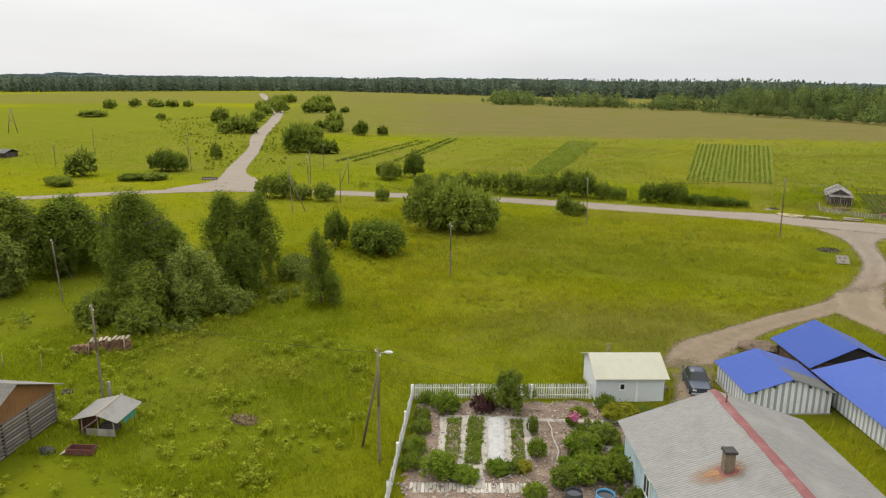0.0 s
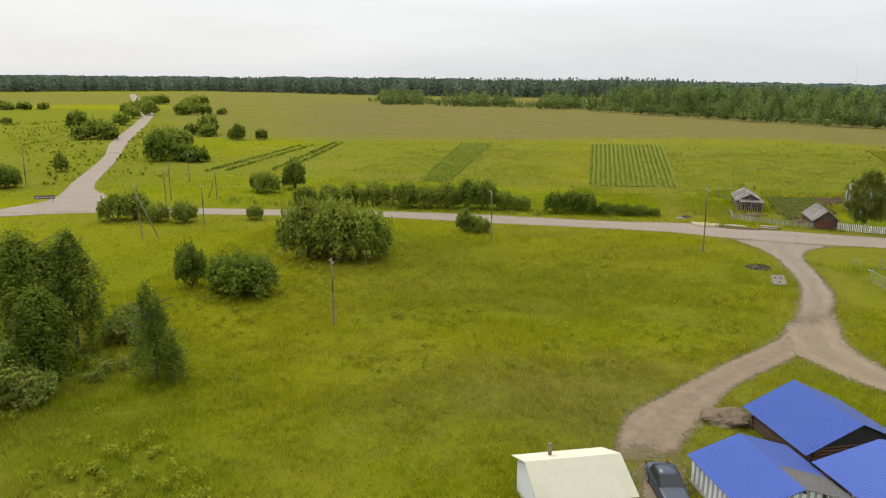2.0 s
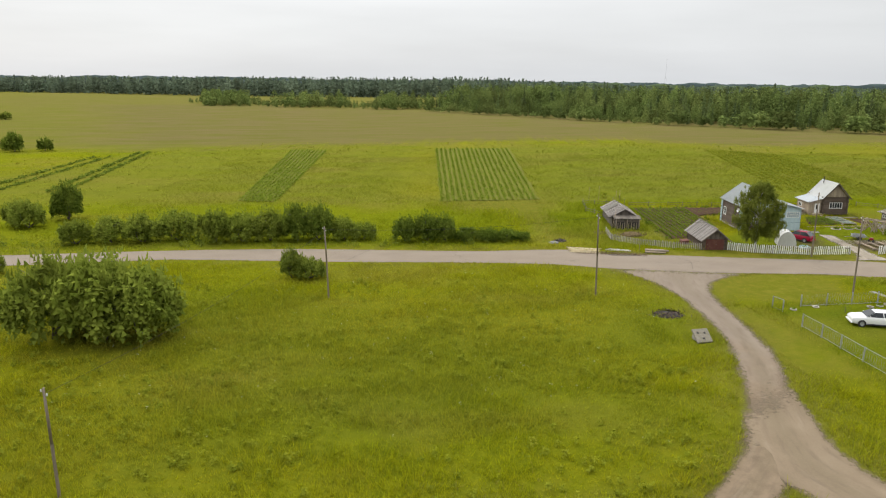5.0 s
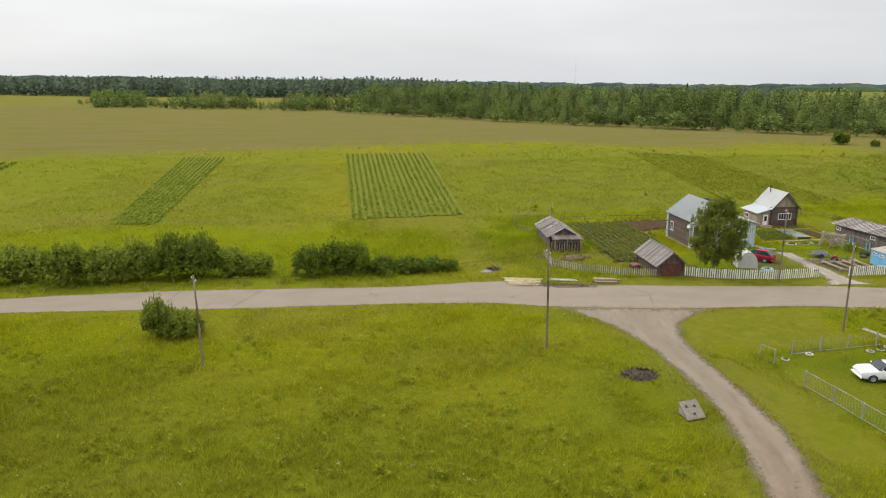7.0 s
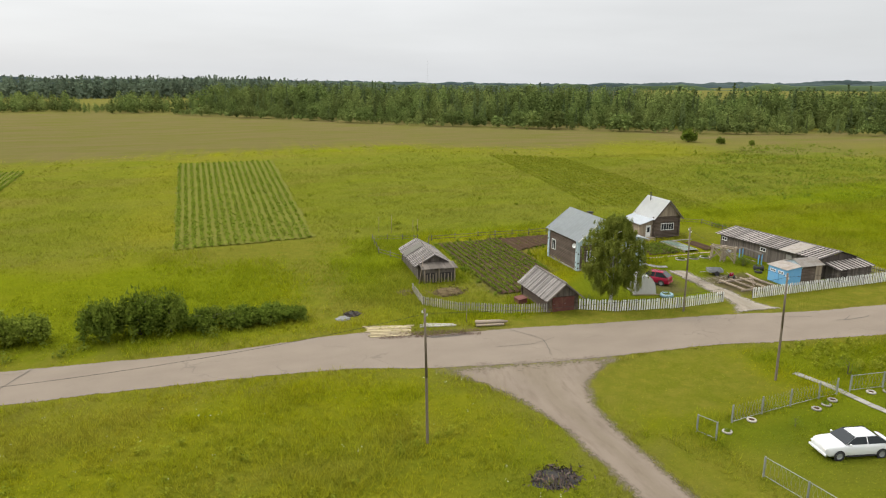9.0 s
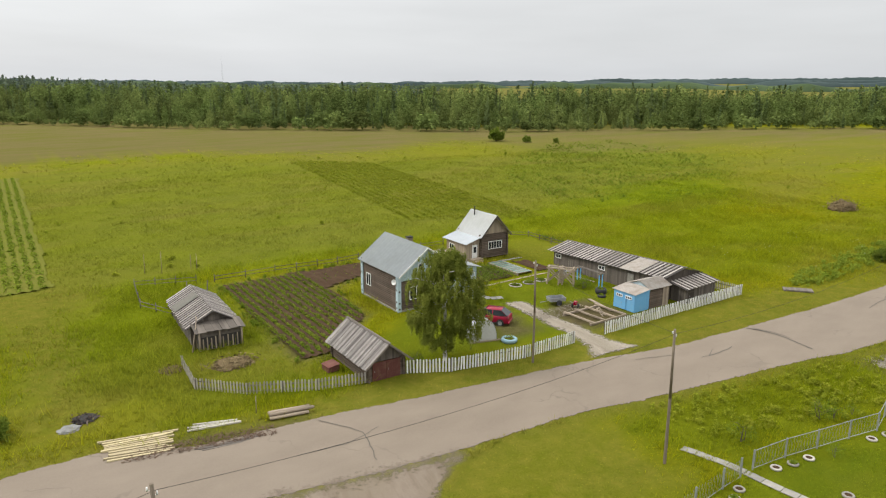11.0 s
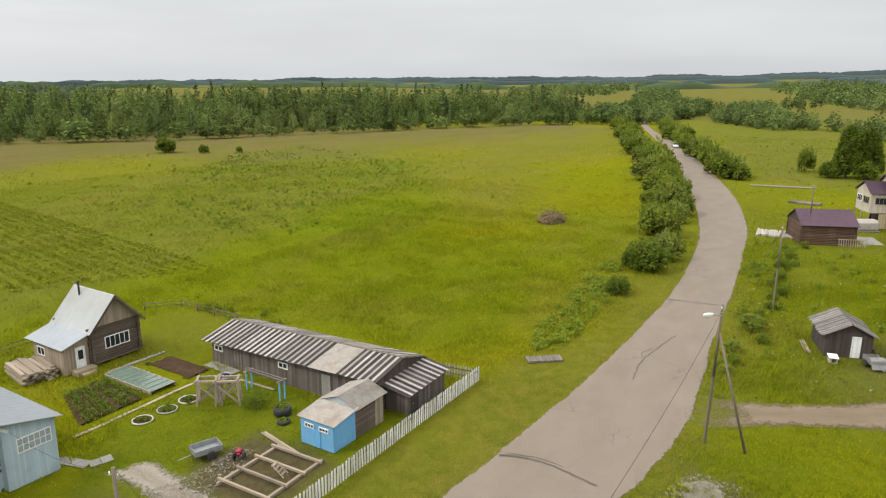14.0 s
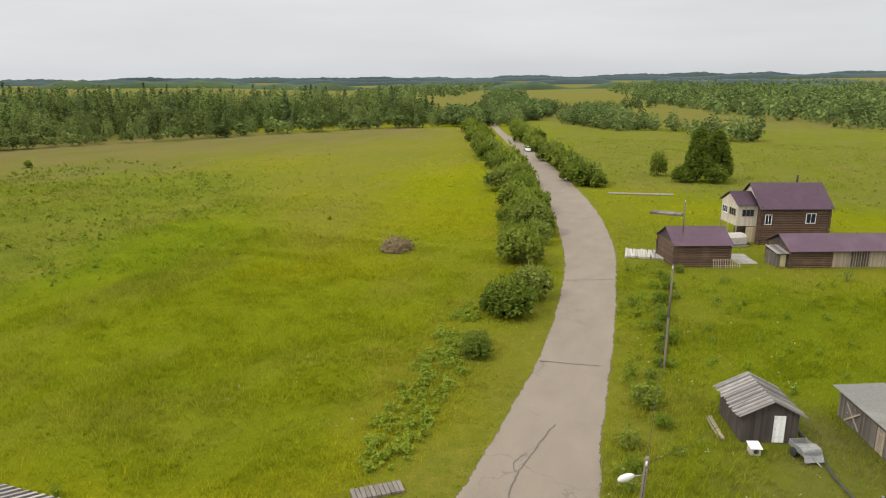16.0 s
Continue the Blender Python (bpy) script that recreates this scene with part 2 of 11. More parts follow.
MEADOW_A, MEADOW_B, MEADOW_C = (0.182, 0.190, 0.005), (0.224, 0.206, 0.007), (0.190, 0.198, 0.005)
TUFT = (0.120, 0.146, 0.005)
SEED_HEADS = (0.205, 0.168, 0.036)
LUSH_A, LUSH_B = (0.094, 0.128, 0.006), (0.146, 0.176, 0.008)
DRY_A, DRY_B = (0.146, 0.112, 0.056), (0.118, 0.112, 0.032)
MOWN_A, MOWN_B = (0.176, 0.156, 0.026), (0.108, 0.122, 0.013)
EARTH_A, EARTH_B = (0.125, 0.092, 0.062), (0.065, 0.047, 0.032)


def ground_material():
    m, nt, b = principled("meadow_ground")
    col = cover_colour(nt)
    fine = noise_at(nt, place(nt), 5.0, 7.0, 0.3, 0.72, 0.7)
    # fine dark flecks stand in for the shade between blades
    col = mix_rgb(nt, math_node(nt, "MULTIPLY", fine, 0.30), col, (0.065, 0.082, 0.006))
    # thatch under the tall grass, its colour darkened for shade between stalks
    at = nt.nodes.new("ShaderNodeAttribute")
    at.attribute_name = "thatch_shade"
    cov = nt.nodes.new("ShaderNodeAttribute")
    cov.attribute_name = "cover"
    old = math_node(nt, "MULTIPLY", at.outputs["Fac"], math_node(nt, "SUBTRACT", 1.0, cov.outputs["Alpha"]))
    col = mix_rgb(nt, math_node(nt, "MULTIPLY", old, 0.27), col, mix_rgb(nt, fine, (0.085, 0.090, 0.010), (0.050, 0.064, 0.007)))
    nt.links.new(col, b.inputs["Base Color"])
    b.inputs["Roughness"].default_value, b.inputs["Specular IOR Level"].default_value = 1.0, 0.0
    bump_to(nt, b, fine, 0.7, 0.2)
    return m


def blade_material():
    m = bpy.data.materials.new("grass_blades")
    m.use_nodes = True
    nt = m.node_tree
    nt.nodes.clear()
    out, mixs = nt.nodes.new("ShaderNodeOutputMaterial"), nt.nodes.new("ShaderNodeMixShader")
    dif, tra = nt.nodes.new("ShaderNodeBsdfDiffuse"), nt.nodes.new("ShaderNodeBsdfTranslucent")
    col = cover_colour(nt)
    ge = nt.nodes.new("ShaderNodeNewGeometry")
    rng = nt.nodes.new("ShaderNodeMapRange")
    rng.inputs["To Min"].default_value, rng.inputs["To Max"].default_value = 1.02, 1.72
    nt.links.new(ge.outputs["Random Per Island"], rng.inputs["Value"])
    sc = nt.nodes.new("ShaderNodeVectorMath")
    sc.operation = "SCALE"
    nt.links.new(col, sc.inputs[0])
    nt.links.new(rng.outputs[0], sc.inputs["Scale"])
    nt.links.new(sc.outputs[0], dif.inputs["Color"])
    nt.links.new(sc.outputs[0], tra.inputs["Color"])
    mixs.inputs[0].default_value = 0.45
    nt.links.new(dif.outputs[0], mixs.inputs[1])
    nt.links.new(tra.outputs[0], mixs.inputs[2])
    nt.links.new(mixs.outputs[0], out.inputs[0])
    return m


def asphalt_material(name, a, b_col, worn, cracks, muddy=False, soft=0.25, ruts_in=0.0, fade=0.05):
    """Old pale asphalt: dusty drifts, patches and a net of cracks."""
    m, nt, b = principled(name)
    pos = place(nt)
    fine = noise_at(nt, pos, 9.0, 8.0, 0.3, 0.7, 0.75)
    wide = noise_at(nt, place(nt, (0.5, 1.0, 1.0) if cracks else (1, 1, 1)), 0.45 if cracks else 0.22, 4.0, 0.3, 0.72)
    col = mix_rgb(nt, fine, a, b_col)
    col = mix_rgb(nt, math_node(nt, "MULTIPLY", wide, 0.6), col, worn)
    if muddy:
        # the asphalt gives way to packed earth along the lane
        sep = nt.nodes.new("ShaderNodeSeparateXYZ")
        nt.links.new(pos, sep.inputs[0])
        rough = noise_at(nt, pos, 0.25, 5.0, 0.3, 0.7)
        way = math_node(nt, "ADD", sep.outputs[1], math_node(nt, "MULTIPLY", rough, 14.0))
        rng = nt.nodes.new("ShaderNodeMapRange")
        rng.inputs["From Min"].default_value, rng.inputs["From Max"].default_value = 112.0, 96.0
        nt.links.new(way, rng.inputs["Value"])
        ruts = noise_at(nt, place(nt, (1, 1, 1)), 1.1, 6.0, 0.3, 0.7, 0.7)
        col = mix_rgb(nt, rng.outputs[0], col, mix_rgb(nt, ruts, (0.182, 0.136, 0.091), (0.122, 0.091, 0.060)))
    if cracks:
        warp = nt.nodes.new("ShaderNodeTexNoise")
        warp.inputs["Scale"].default_value = 0.8
        nt.links.new(pos, warp.inputs["Vector"])
        add = nt.nodes.new("ShaderNodeVectorMath")
        add.operation = "MULTIPLY_ADD"
        add.inputs[1].default_value = (2.4, 2.4, 0)
        nt.links.new(warp.outputs["Color"], add.inputs[0])
        nt.links.new(pos, add.inputs[2])
        vor = nt.nodes.new("ShaderNodeTexVoronoi")
        vor.feature = "DISTANCE_TO_EDGE"
        vor.inputs["Scale"].default_value = 0.16
        nt.links.new(add.outputs[0], vor.inputs["Vector"])
        line = nt.nodes.new("ShaderNodeMapRange")
        line.inputs["From Min"].default_value, line.inputs["From Max"].default_value = 0.004, 0.012
        line.inputs["To Min"].default_value, line.inputs["To Max"].default_value = 1.0, 0.0
        nt.links.new(vor.outputs["Distance"], line.inputs["Value"])
        some = noise_at(nt, pos, 0.12, 2.0, 0.50, 0.58)
        col = mix_rgb(nt, math_node(nt, "MULTIPLY", math_node(nt, "MULTIPLY", line.outputs[0], some), 0.3), col, (0.06, 0.055, 0.045))
    at = nt.nodes.new("ShaderNodeAttribute")
    at.attribute_name = "edge"
    sep = nt.nodes.new("ShaderNodeSeparateColor")
    nt.links.new(at.outputs["Color"], sep.inputs[0])
    if ruts_in:
        # wheels keep two tracks clean, grass and damp earth stay between them
        rut = math_node(nt, "ABSOLUTE", math_node(nt, "SUBTRACT", sep.outputs[1], 0.27))
        rut = math_node(nt, "ADD", rut, math_node(nt, "MULTIPLY", noise_at(nt, pos, 0.5, 4.0, 0.3, 0.7), 0.14))
        mr = nt.nodes.new("ShaderNodeMapRange")
        mr.inputs["From Min"].default_value, mr.inputs["From Max"].default_value = 0.10, 0.25
        nt.links.new(rut, mr.inputs["Value"])
        col = mix_rgb(nt, math_node(nt, "MULTIPLY", mr.outputs[0], ruts_in), col, (0.105, 0.084, 0.050))
        # scrapes and dusty tracks that run with the wheels
        com = nt.nodes.new("ShaderNodeCombineXYZ")
        nt.links.new(math_node(nt, "MULTIPLY", at.outputs["Alpha"], 1.5), com.inputs[0])
        nt.links.new(math_node(nt, "MULTIPLY", sep.outputs[2], 0.26), com.inputs[1])
        drawn = noise_at(nt, com.outputs[0], 1.0, 6.0, 0.50, 0.66, 0.6)
        col = mix_rgb(nt, math_node(nt, "MULTIPLY", drawn, 0.45), col, (0.098, 0.073, 0.050))
        dusty = noise_at(nt, com.outputs[0], 0.7, 5.0, 0.56, 0.70, 0.6)
        col = mix_rgb(nt, math_node(nt, "MULTIPLY", dusty, 0.28), col, (0.24, 0.195, 0.145))
    nt.links.new(col, b.inputs["Base Color"])
    b.inputs["Roughness"].default_value, b.inputs["Specular IOR Level"].default_value = 0.9, 0.2
    bump_to(nt, b, fine, 0.4, 0.02)
    # the surface frays out into the grass
    fray = math_node(nt, "ADD", math_node(nt, "MULTIPLY", noise_at(nt, pos, 0.7, 4.0, 0.3, 0.7, 0.6), soft * 1.2), math_node(nt, "MULTIPLY", noise_at(nt, pos, 3.0, 3.0, 0.3, 0.7), soft * 1.2))
    mr = nt.nodes.new("ShaderNodeMapRange")
    mr.inputs["From Min"].default_value, mr.inputs["From Max"].default_value = -0.03 - fade * 0.4, fade
    nt.links.new(math_node(nt, "SUBTRACT", sep.outputs[0], fray), mr.inputs["Value"])
    nt.links.new(mr.outputs[0], b.inputs["Alpha"])
    return m


def glass_material(name, tint):
    m, nt, b = principled(name)
    b.inputs["Base Color"].default_value = (*tint, 1)
    b.inputs["Roughness"].default_value, b.inputs["Specular IOR Level"].default_value = 0.06, 0.3
    return m


GROUND, BLADES = ground_material(), blade_material()
ASPHALT = asphalt_material("pale_asphalt", (0.184, 0.150, 0.117), (0.146, 0.119, 0.093), (0.212, 0.175, 0.138), True, False, 0.15)
LANE = asphalt_material("worn_lane", (0.176, 0.142, 0.110), (0.140, 0.112, 0.087), (0.203, 0.165, 0.128), False, True, 0.35, 0.3, 0.55)
DIRT = asphalt_material("packed_dirt", (0.182, 0.138, 0.092), (0.124, 0.093, 0.062), (0.200, 0.156, 0.106), False, False, 0.5, 0.35, 0.6)
GRAVEL = asphalt_material("grey_gravel", (0.37, 0.33, 0.275), (0.125, 0.105, 0.080), (0.235, 0.205, 0.160), False, False, 0.5, 0.3, 0.5)
RUBBLE = surface("grey_rubble", (0.24, 0.215, 0.175), (0.11, 0.10, 0.075), (0.18, 0.16, 0.115), 0.9, (6, 6, 6), 1.0)
HEAP = surface("heaped_earth", (0.15, 0.112, 0.080), (0.085, 0.064, 0.046), (0.12, 0.12, 0.05), 0.95, (3, 3, 3), 0.8, bump=0.9)
CRACK = surface("crack_tar", (0.095, 0.085, 0.070), (0.075, 0.068, 0.058), (0.12, 0.10, 0.08), 0.9)
GREY_WOOD = surface("weathered_boards", (0.150, 0.128, 0.108), (0.085, 0.072, 0.062), (0.19, 0.165, 0.14), 0.9, (30, 30, 3), 0.5, vary=0.35, island=0.35)
ROOF_WOOD = surface("roof_boards", (0.335, 0.305, 0.285), (0.225, 0.200, 0.185), (0.36, 0.335, 0.31), 0.9, (3, 30, 30), 0.8, vary=0.35)
ROOF_WOOD_LOW = surface("dark_low_roof_boards", (0.045, 0.038, 0.034), (0.026, 0.022, 0.020), (0.07, 0.06, 0.052), 0.9, (3, 30, 30), 0.8, vary=0.35)
DARK_WOOD = surface("dark_boards", (0.075, 0.060, 0.050), (0.045, 0.037, 0.032), (0.11, 0.095, 0.08), 0.9, (30, 30, 3), 0.6, vary=0.3, island=0.35)
LOG_WOOD = surface("old_logs", (0.115, 0.085, 0.062), (0.065, 0.048, 0.038), (0.15, 0.12, 0.095), 0.9, (2, 14, 14), 0.6, vary=0.25)
LOG_BROWN = surface("brown_logs", (0.105, 0.062, 0.038), (0.060, 0.036, 0.024), (0.13, 0.09, 0.06), 0.85, (2, 14, 14), 0.6, vary=0.25)
FRESH_WOOD = surface("fresh_sawn_boards", (0.47, 0.40, 0.24), (0.36, 0.29, 0.17), (0.30, 0.25, 0.17), 0.8, (4, 30, 30), 0.9, vary=0.2, island=0.2)
PALE_WOOD = surface("pale_boards", (0.33, 0.27, 0.20), (0.24, 0.19, 0.14), (0.20, 0.16, 0.13), 0.85, (30, 30, 4), 0.8, vary=0.2, island=0.15)
ORANGE_WOOD = surface("tanned_boards", (0.27, 0.135, 0.048), (0.19, 0.09, 0.03), (0.13, 0.07, 0.035), 0.85, (30, 30, 3), 0.6, island=0.3)
POLE_WOOD = surface("pole_wood", (0.185, 0.150, 0.112), (0.105, 0.084, 0.063), (0.150, 0.125, 0.095), 0.9, (30, 30, 2), 1.0, vary=0.25)
WHITE_PAINT = surface("white_paint", (0.72, 0.72, 0.70), (0.62, 0.62, 0.60), (0.48, 0.48, 0.45), 0.6, (9, 9, 9), 1.2, vary=0.1)
FENCE_PAINT = surface("fence_whitewash", (0.66, 0.66, 0.64), (0.50, 0.50, 0.48), (0.36, 0.35, 0.33), 0.8, (14, 14, 4), 1.1, vary=0.22)
GREY_PICKET = surface("grey_picket", (0.36, 0.335, 0.29), (0.24, 0.22, 0.19), (0.40, 0.38, 0.34), 0.9, (14, 14, 4), 1.1, vary=0.3)
BLUE_WALL = surface("pale_blue_boards", (0.40, 0.50, 0.54), (0.33, 0.42, 0.46), (0.28, 0.34, 0.37), 0.75, (20, 20, 3), 0.8, vary=0.08, island=0.08)
BRIGHT_BLUE = surface("bright_blue_paint", (0.15, 0.38, 0.62), (0.12, 0.32, 0.53), (0.21, 0.38, 0.51), 0.6, (20, 20, 3), 0.9, island=0.07)
TYRE_BLUE = surface("faded_blue_paint", (0.24, 0.36, 0.42), (0.18, 0.29, 0.35), (0.30, 0.34, 0.34), 0.7)
ZINC = surface("zinc_sheet", (0.40, 0.43, 0.46), (0.34, 0.37, 0.40), (0.30, 0.32, 0.34), 0.45, (2, 2, 2), 0.4, metal=0.35, bump=0.05)
PATCH_SHEET = surface("pale_patched_sheet", (0.40, 0.365, 0.33), (0.30, 0.27, 0.24), (0.22, 0.17, 0.13), 0.8, (3, 3, 3), 0.9, stain_amount=0.7)
GALLERY = surface("cream_boards", (0.46, 0.41, 0.33), (0.38, 0.335, 0.265), (0.30, 0.255, 0.195), 0.85, (30, 30, 4), 0.8, vary=0.12)
BRIGHT_ZINC = surface("bright_zinc_sheet", (0.74, 0.75, 0.77), (0.67, 0.68, 0.70), (0.58, 0.59, 0.60), 0.45, (2, 2, 2), 0.4, metal=0.25, bump=0.05)
SLATE = surface("corrugated_fibre_cement", (0.26, 0.245, 0.22), (0.19, 0.178, 0.16), (0.31, 0.29, 0.26), 0.9, (5, 5, 5), 0.35)
HOUSE_SLATE = surface("pale_weathered_fibre_cement", (0.36, 0.35, 0.33), (0.27, 0.262, 0.25), (0.22, 0.21, 0.19), 0.9, (0.6, 9, 9), 0.45, stain_amount=0.5)
HOUSE_SMOOTH = surface("coated_fibre_cement", (0.34, 0.325, 0.305), (0.28, 0.265, 0.25), (0.42, 0.40, 0.37), 0.9, (0.8, 6, 6), 0.3, stain_amount=0.7)
SLATE_DARK = surface("aged_fibre_cement", (0.185, 0.18, 0.165), (0.14, 0.137, 0.125), (0.25, 0.24, 0.21), 0.9, (5, 5, 5), 0.35)
BLUE_ROOF = surface("blue_metal_sheet", (0.058, 0.105, 0.375), (0.054, 0.099, 0.355), (0.070, 0.118, 0.38), 0.5, (1.5, 1.5, 1.5), 0.35, bump=0.0, stain_amount=0.4)
PURPLE_ROOF = surface("plum_metal_tiles", (0.140, 0.088, 0.122), (0.118, 0.072, 0.102), (0.165, 0.115, 0.145), 0.55, (2, 2, 2), 0.4, bump=0.0)
HUT_ROOF = surface("grey_slab_boards", (0.195, 0.178, 0.165), (0.105, 0.095, 0.088), (0.25, 0.235, 0.22), 0.9, (3, 30, 30), 0.8, vary=0.5)
CREAM_ROOF = surface("cream_sheet_roof", (0.70, 0.67, 0.53), (0.65, 0.62, 0.49), (0.58, 0.55, 0.43), 0.6, (3, 3, 3), 0.4, bump=0.05)
WHITE_WALL = surface("white_siding", (0.56, 0.58, 0.59), (0.50, 0.52, 0.53), (0.44, 0.45, 0.45), 0.7, (3, 3, 3), 0.5, bump=0.1)
RED_TRIM = surface("red_ridge_paint", (0.165, 0.052, 0.050), (0.12, 0.040, 0.040), (0.22, 0.11, 0.10), 0.7, (6, 6, 6), 1.5)
RUST = surface("rusty_metal", (0.17, 0.062, 0.028), (0.11, 0.045, 0.024), (0.23, 0.10, 0.05), 0.9, (9, 9, 9), 2.0)
MAROON = surface("faded_red_gate_paint", (0.13, 0.045, 0.034), (0.085, 0.032, 0.026), (0.16, 0.085, 0.06), 0.85, (20, 20, 4), 2.0, island=0.2)
BRICK = surface("sooty_brick", (0.20, 0.155, 0.10), (0.12, 0.095, 0.065), (0.06, 0.05, 0.045), 0.9, (8, 8, 8), 2.5)
SOOT_AND_SHADE = surface("soot_and_shade_black", (0.035, 0.033, 0.032), (0.022, 0.021, 0.02), (0.06, 0.05, 0.045), 0.9)
CONCRETE = surface("concrete", (0.28, 0.265, 0.235), (0.20, 0.19, 0.17), (0.19, 0.18, 0.155), 0.9, (6, 6, 6), 1.3, vary=0.1)
STEEL = surface("galvanised_steel", (0.33, 0.34, 0.35), (0.25, 0.26, 0.27), (0.20, 0.20, 0.20), 0.5, (6, 6, 6), 2.0, metal=0.5)
FIELD_SOIL = surface("weedy_field_soil", (0.125, 0.125, 0.018), (0.092, 0.102, 0.014), (0.14, 0.128, 0.024), 0.95, (5, 5, 5), 0.6, bump=0.6)
SOIL = surface("garden_soil", (0.066, 0.040, 0.023), (0.034, 0.021, 0.013), (0.085, 0.056, 0.033), 0.95, (5, 5, 5), 1.2, bump=0.8)
MULCH = surface("dry_mulch", (0.25, 0.185, 0.14), (0.050, 0.034, 0.025), (0.27, 0.21, 0.16), 0.95, (11, 11, 11), 1.1, bump=0.9)
CHIP = surface("stone_chips", (0.30, 0.27, 0.23), (0.20, 0.17, 0.14), (0.14, 0.10, 0.08), 0.95, (5, 5, 5), 2.0, bump=0.0, island=0.6)
BILLET = surface("split_firewood", (0.26, 0.155, 0.095), (0.15, 0.085, 0.055), (0.11, 0.07, 0.05), 0.9, (9, 9, 9), 1.5, vary=0.5)
SHELTER = surface("bleached_boards", (0.42, 0.40, 0.37), (0.32, 0.30, 0.28), (0.24, 0.22, 0.19), 0.9, (3, 20, 20), 1.0)
DEBRIS = surface("burnt_debris", (0.10, 0.075, 0.065), (0.035, 0.03, 0.028), (0.15, 0.09, 0.07), 0.95, (9, 9, 9), 1.0, bump=0.0, island=0.7)
RUBBER = surface("rubber", (0.035, 0.035, 0.036), (0.022, 0.022, 0.023), (0.05, 0.048, 0.045), 0.8)
PLASTIC = surface("greenhouse_film", (0.48, 0.48, 0.45), (0.41, 0.41, 0.385), (0.36, 0.36, 0.33), 0.5, (4, 4, 4), 1.0)
WHITE_CLOTH = surface("white_cover_cloth", (0.36, 0.355, 0.34), (0.25, 0.245, 0.235), (0.19, 0.185, 0.175), 0.8, (4, 4, 4), 1.5, bump=0.5)
TEAL_GLASS = surface("cold_frame_glass", (0.105, 0.165, 0.135), (0.075, 0.125, 0.10), (0.14, 0.18, 0.15), 0.25, (4, 4, 4), 1.2, bump=0.05)
STRAW = surface("old_hay", (0.145, 0.105, 0.055), (0.070, 0.050, 0.028), (0.19, 0.15, 0.085), 0.95, (9, 9, 9), 1.0, bump=0.9)
STALKS = surface("loose_hay_stalks", (0.20, 0.155, 0.085), (0.10, 0.075, 0.04), (0.15, 0.12, 0.06), 0.95, (9, 9, 9), 1.0, bump=0.0, island=0.45)
DULL_SHEET = surface("grey_tarpaulin", (0.22, 0.22, 0.21), (0.15, 0.15, 0.145), (0.12, 0.11, 0.10), 0.8, (5, 5, 5), 1.5)
LAMP_WHITE = surface("white_lamp_shell", (0.62, 0.62, 0.60), (0.56, 0.56, 0.54), (0.50, 0.50, 0.48), 0.4)
BARK = surface("grey_bark", (0.105, 0.088, 0.070), (0.060, 0.050, 0.041), (0.14, 0.12, 0.10), 0.9, (20, 20, 4), 1.0)
BIRCH_BARK = surface("birch_bark", (0.52, 0.50, 0.46), (0.40, 0.38, 0.35), (0.06, 0.055, 0.05), 0.8, (9, 9, 20), 2.2)
CAR_RED = surface("red_car_paint", (0.225, 0.006, 0.026), (0.205, 0.006, 0.023), (0.18, 0.012, 0.025), 0.25, bump=0.0)
CAR_BLUE = surface("dark_blue_car_paint", (0.032, 0.042, 0.066), (0.029, 0.038, 0.060), (0.048, 0.056, 0.072), 0.3, bump=0.0)
CAR_WHITE = surface("white_car_paint", (0.60, 0.61, 0.62), (0.58, 0.59, 0.60), (0.54, 0.55, 0.56), 0.25, bump=0.0)
CAR_SILVER = surface("silver_car_paint", (0.24, 0.25, 0.27), (0.22, 0.23, 0.25), (0.20, 0.21, 0.22), 0.3, metal=0.3, bump=0.0)
DARK_GLASS = glass_material("dark_window_glass", (0.020, 0.024, 0.028))
PALE_PANE = glass_material("curtained_window_glass", (0.26, 0.31, 0.33))
WATER_BLUE = surface("blue_barrel_plastic", (0.06, 0.22, 0.36), (0.05, 0.18, 0.31), (0.10, 0.24, 0.34), 0.5)
GREEN_PAINT = surface("green_paint", (0.05, 0.27, 0.20), (0.04, 0.21, 0.16), (0.09, 0.24, 0.18), 0.7)
PINK = surface("pink_blossom", (0.42, 0.09, 0.20), (0.33, 0.06, 0.15), (0.48, 0.16, 0.27), 0.8)
LEAF_BIRCH = foliage("birch_leaves", (0.106, 0.137, 0.022), (0.190, 0.228, 0.048), (0.213, 0.236, 0.053))
LEAF_WILLOW = foliage("willow_leaves", (0.104, 0.138, 0.017), (0.184, 0.224, 0.034), (0.211, 0.240, 0.040))
LEAF_DARK = foliage("dark_leaves", (0.066, 0.099, 0.012), (0.131, 0.174, 0.025), (0.152, 0.182, 0.028))
LEAF_WEEPING = foliage("weeping_birch_leaves", (0.098, 0.120, 0.017), (0.192, 0.221, 0.041), (0.216, 0.231, 0.044))
LEAF_BRIGHT = foliage("bright_leaves", (0.080, 0.125, 0.012), (0.150, 0.205, 0.022), (0.175, 0.205, 0.026))
LEAF_YELLOW = foliage("yellow_leaves", (0.14, 0.16, 0.012), (0.24, 0.24, 0.02), (0.26, 0.24, 0.03))
LEAF_PURPLE = foliage("purple_leaves", (0.035, 0.016, 0.016), (0.075, 0.032, 0.034), (0.085, 0.045, 0.042))
LEAF_CROP = foliage("crop_leaves", (0.118, 0.165, 0.019), (0.185, 0.240, 0.027), (0.205, 0.240, 0.030))
LEAF_MEADOW = foliage("meadow_weed_leaves", (0.135, 0.165, 0.014), (0.225, 0.250, 0.023), (0.245, 0.250, 0.025))
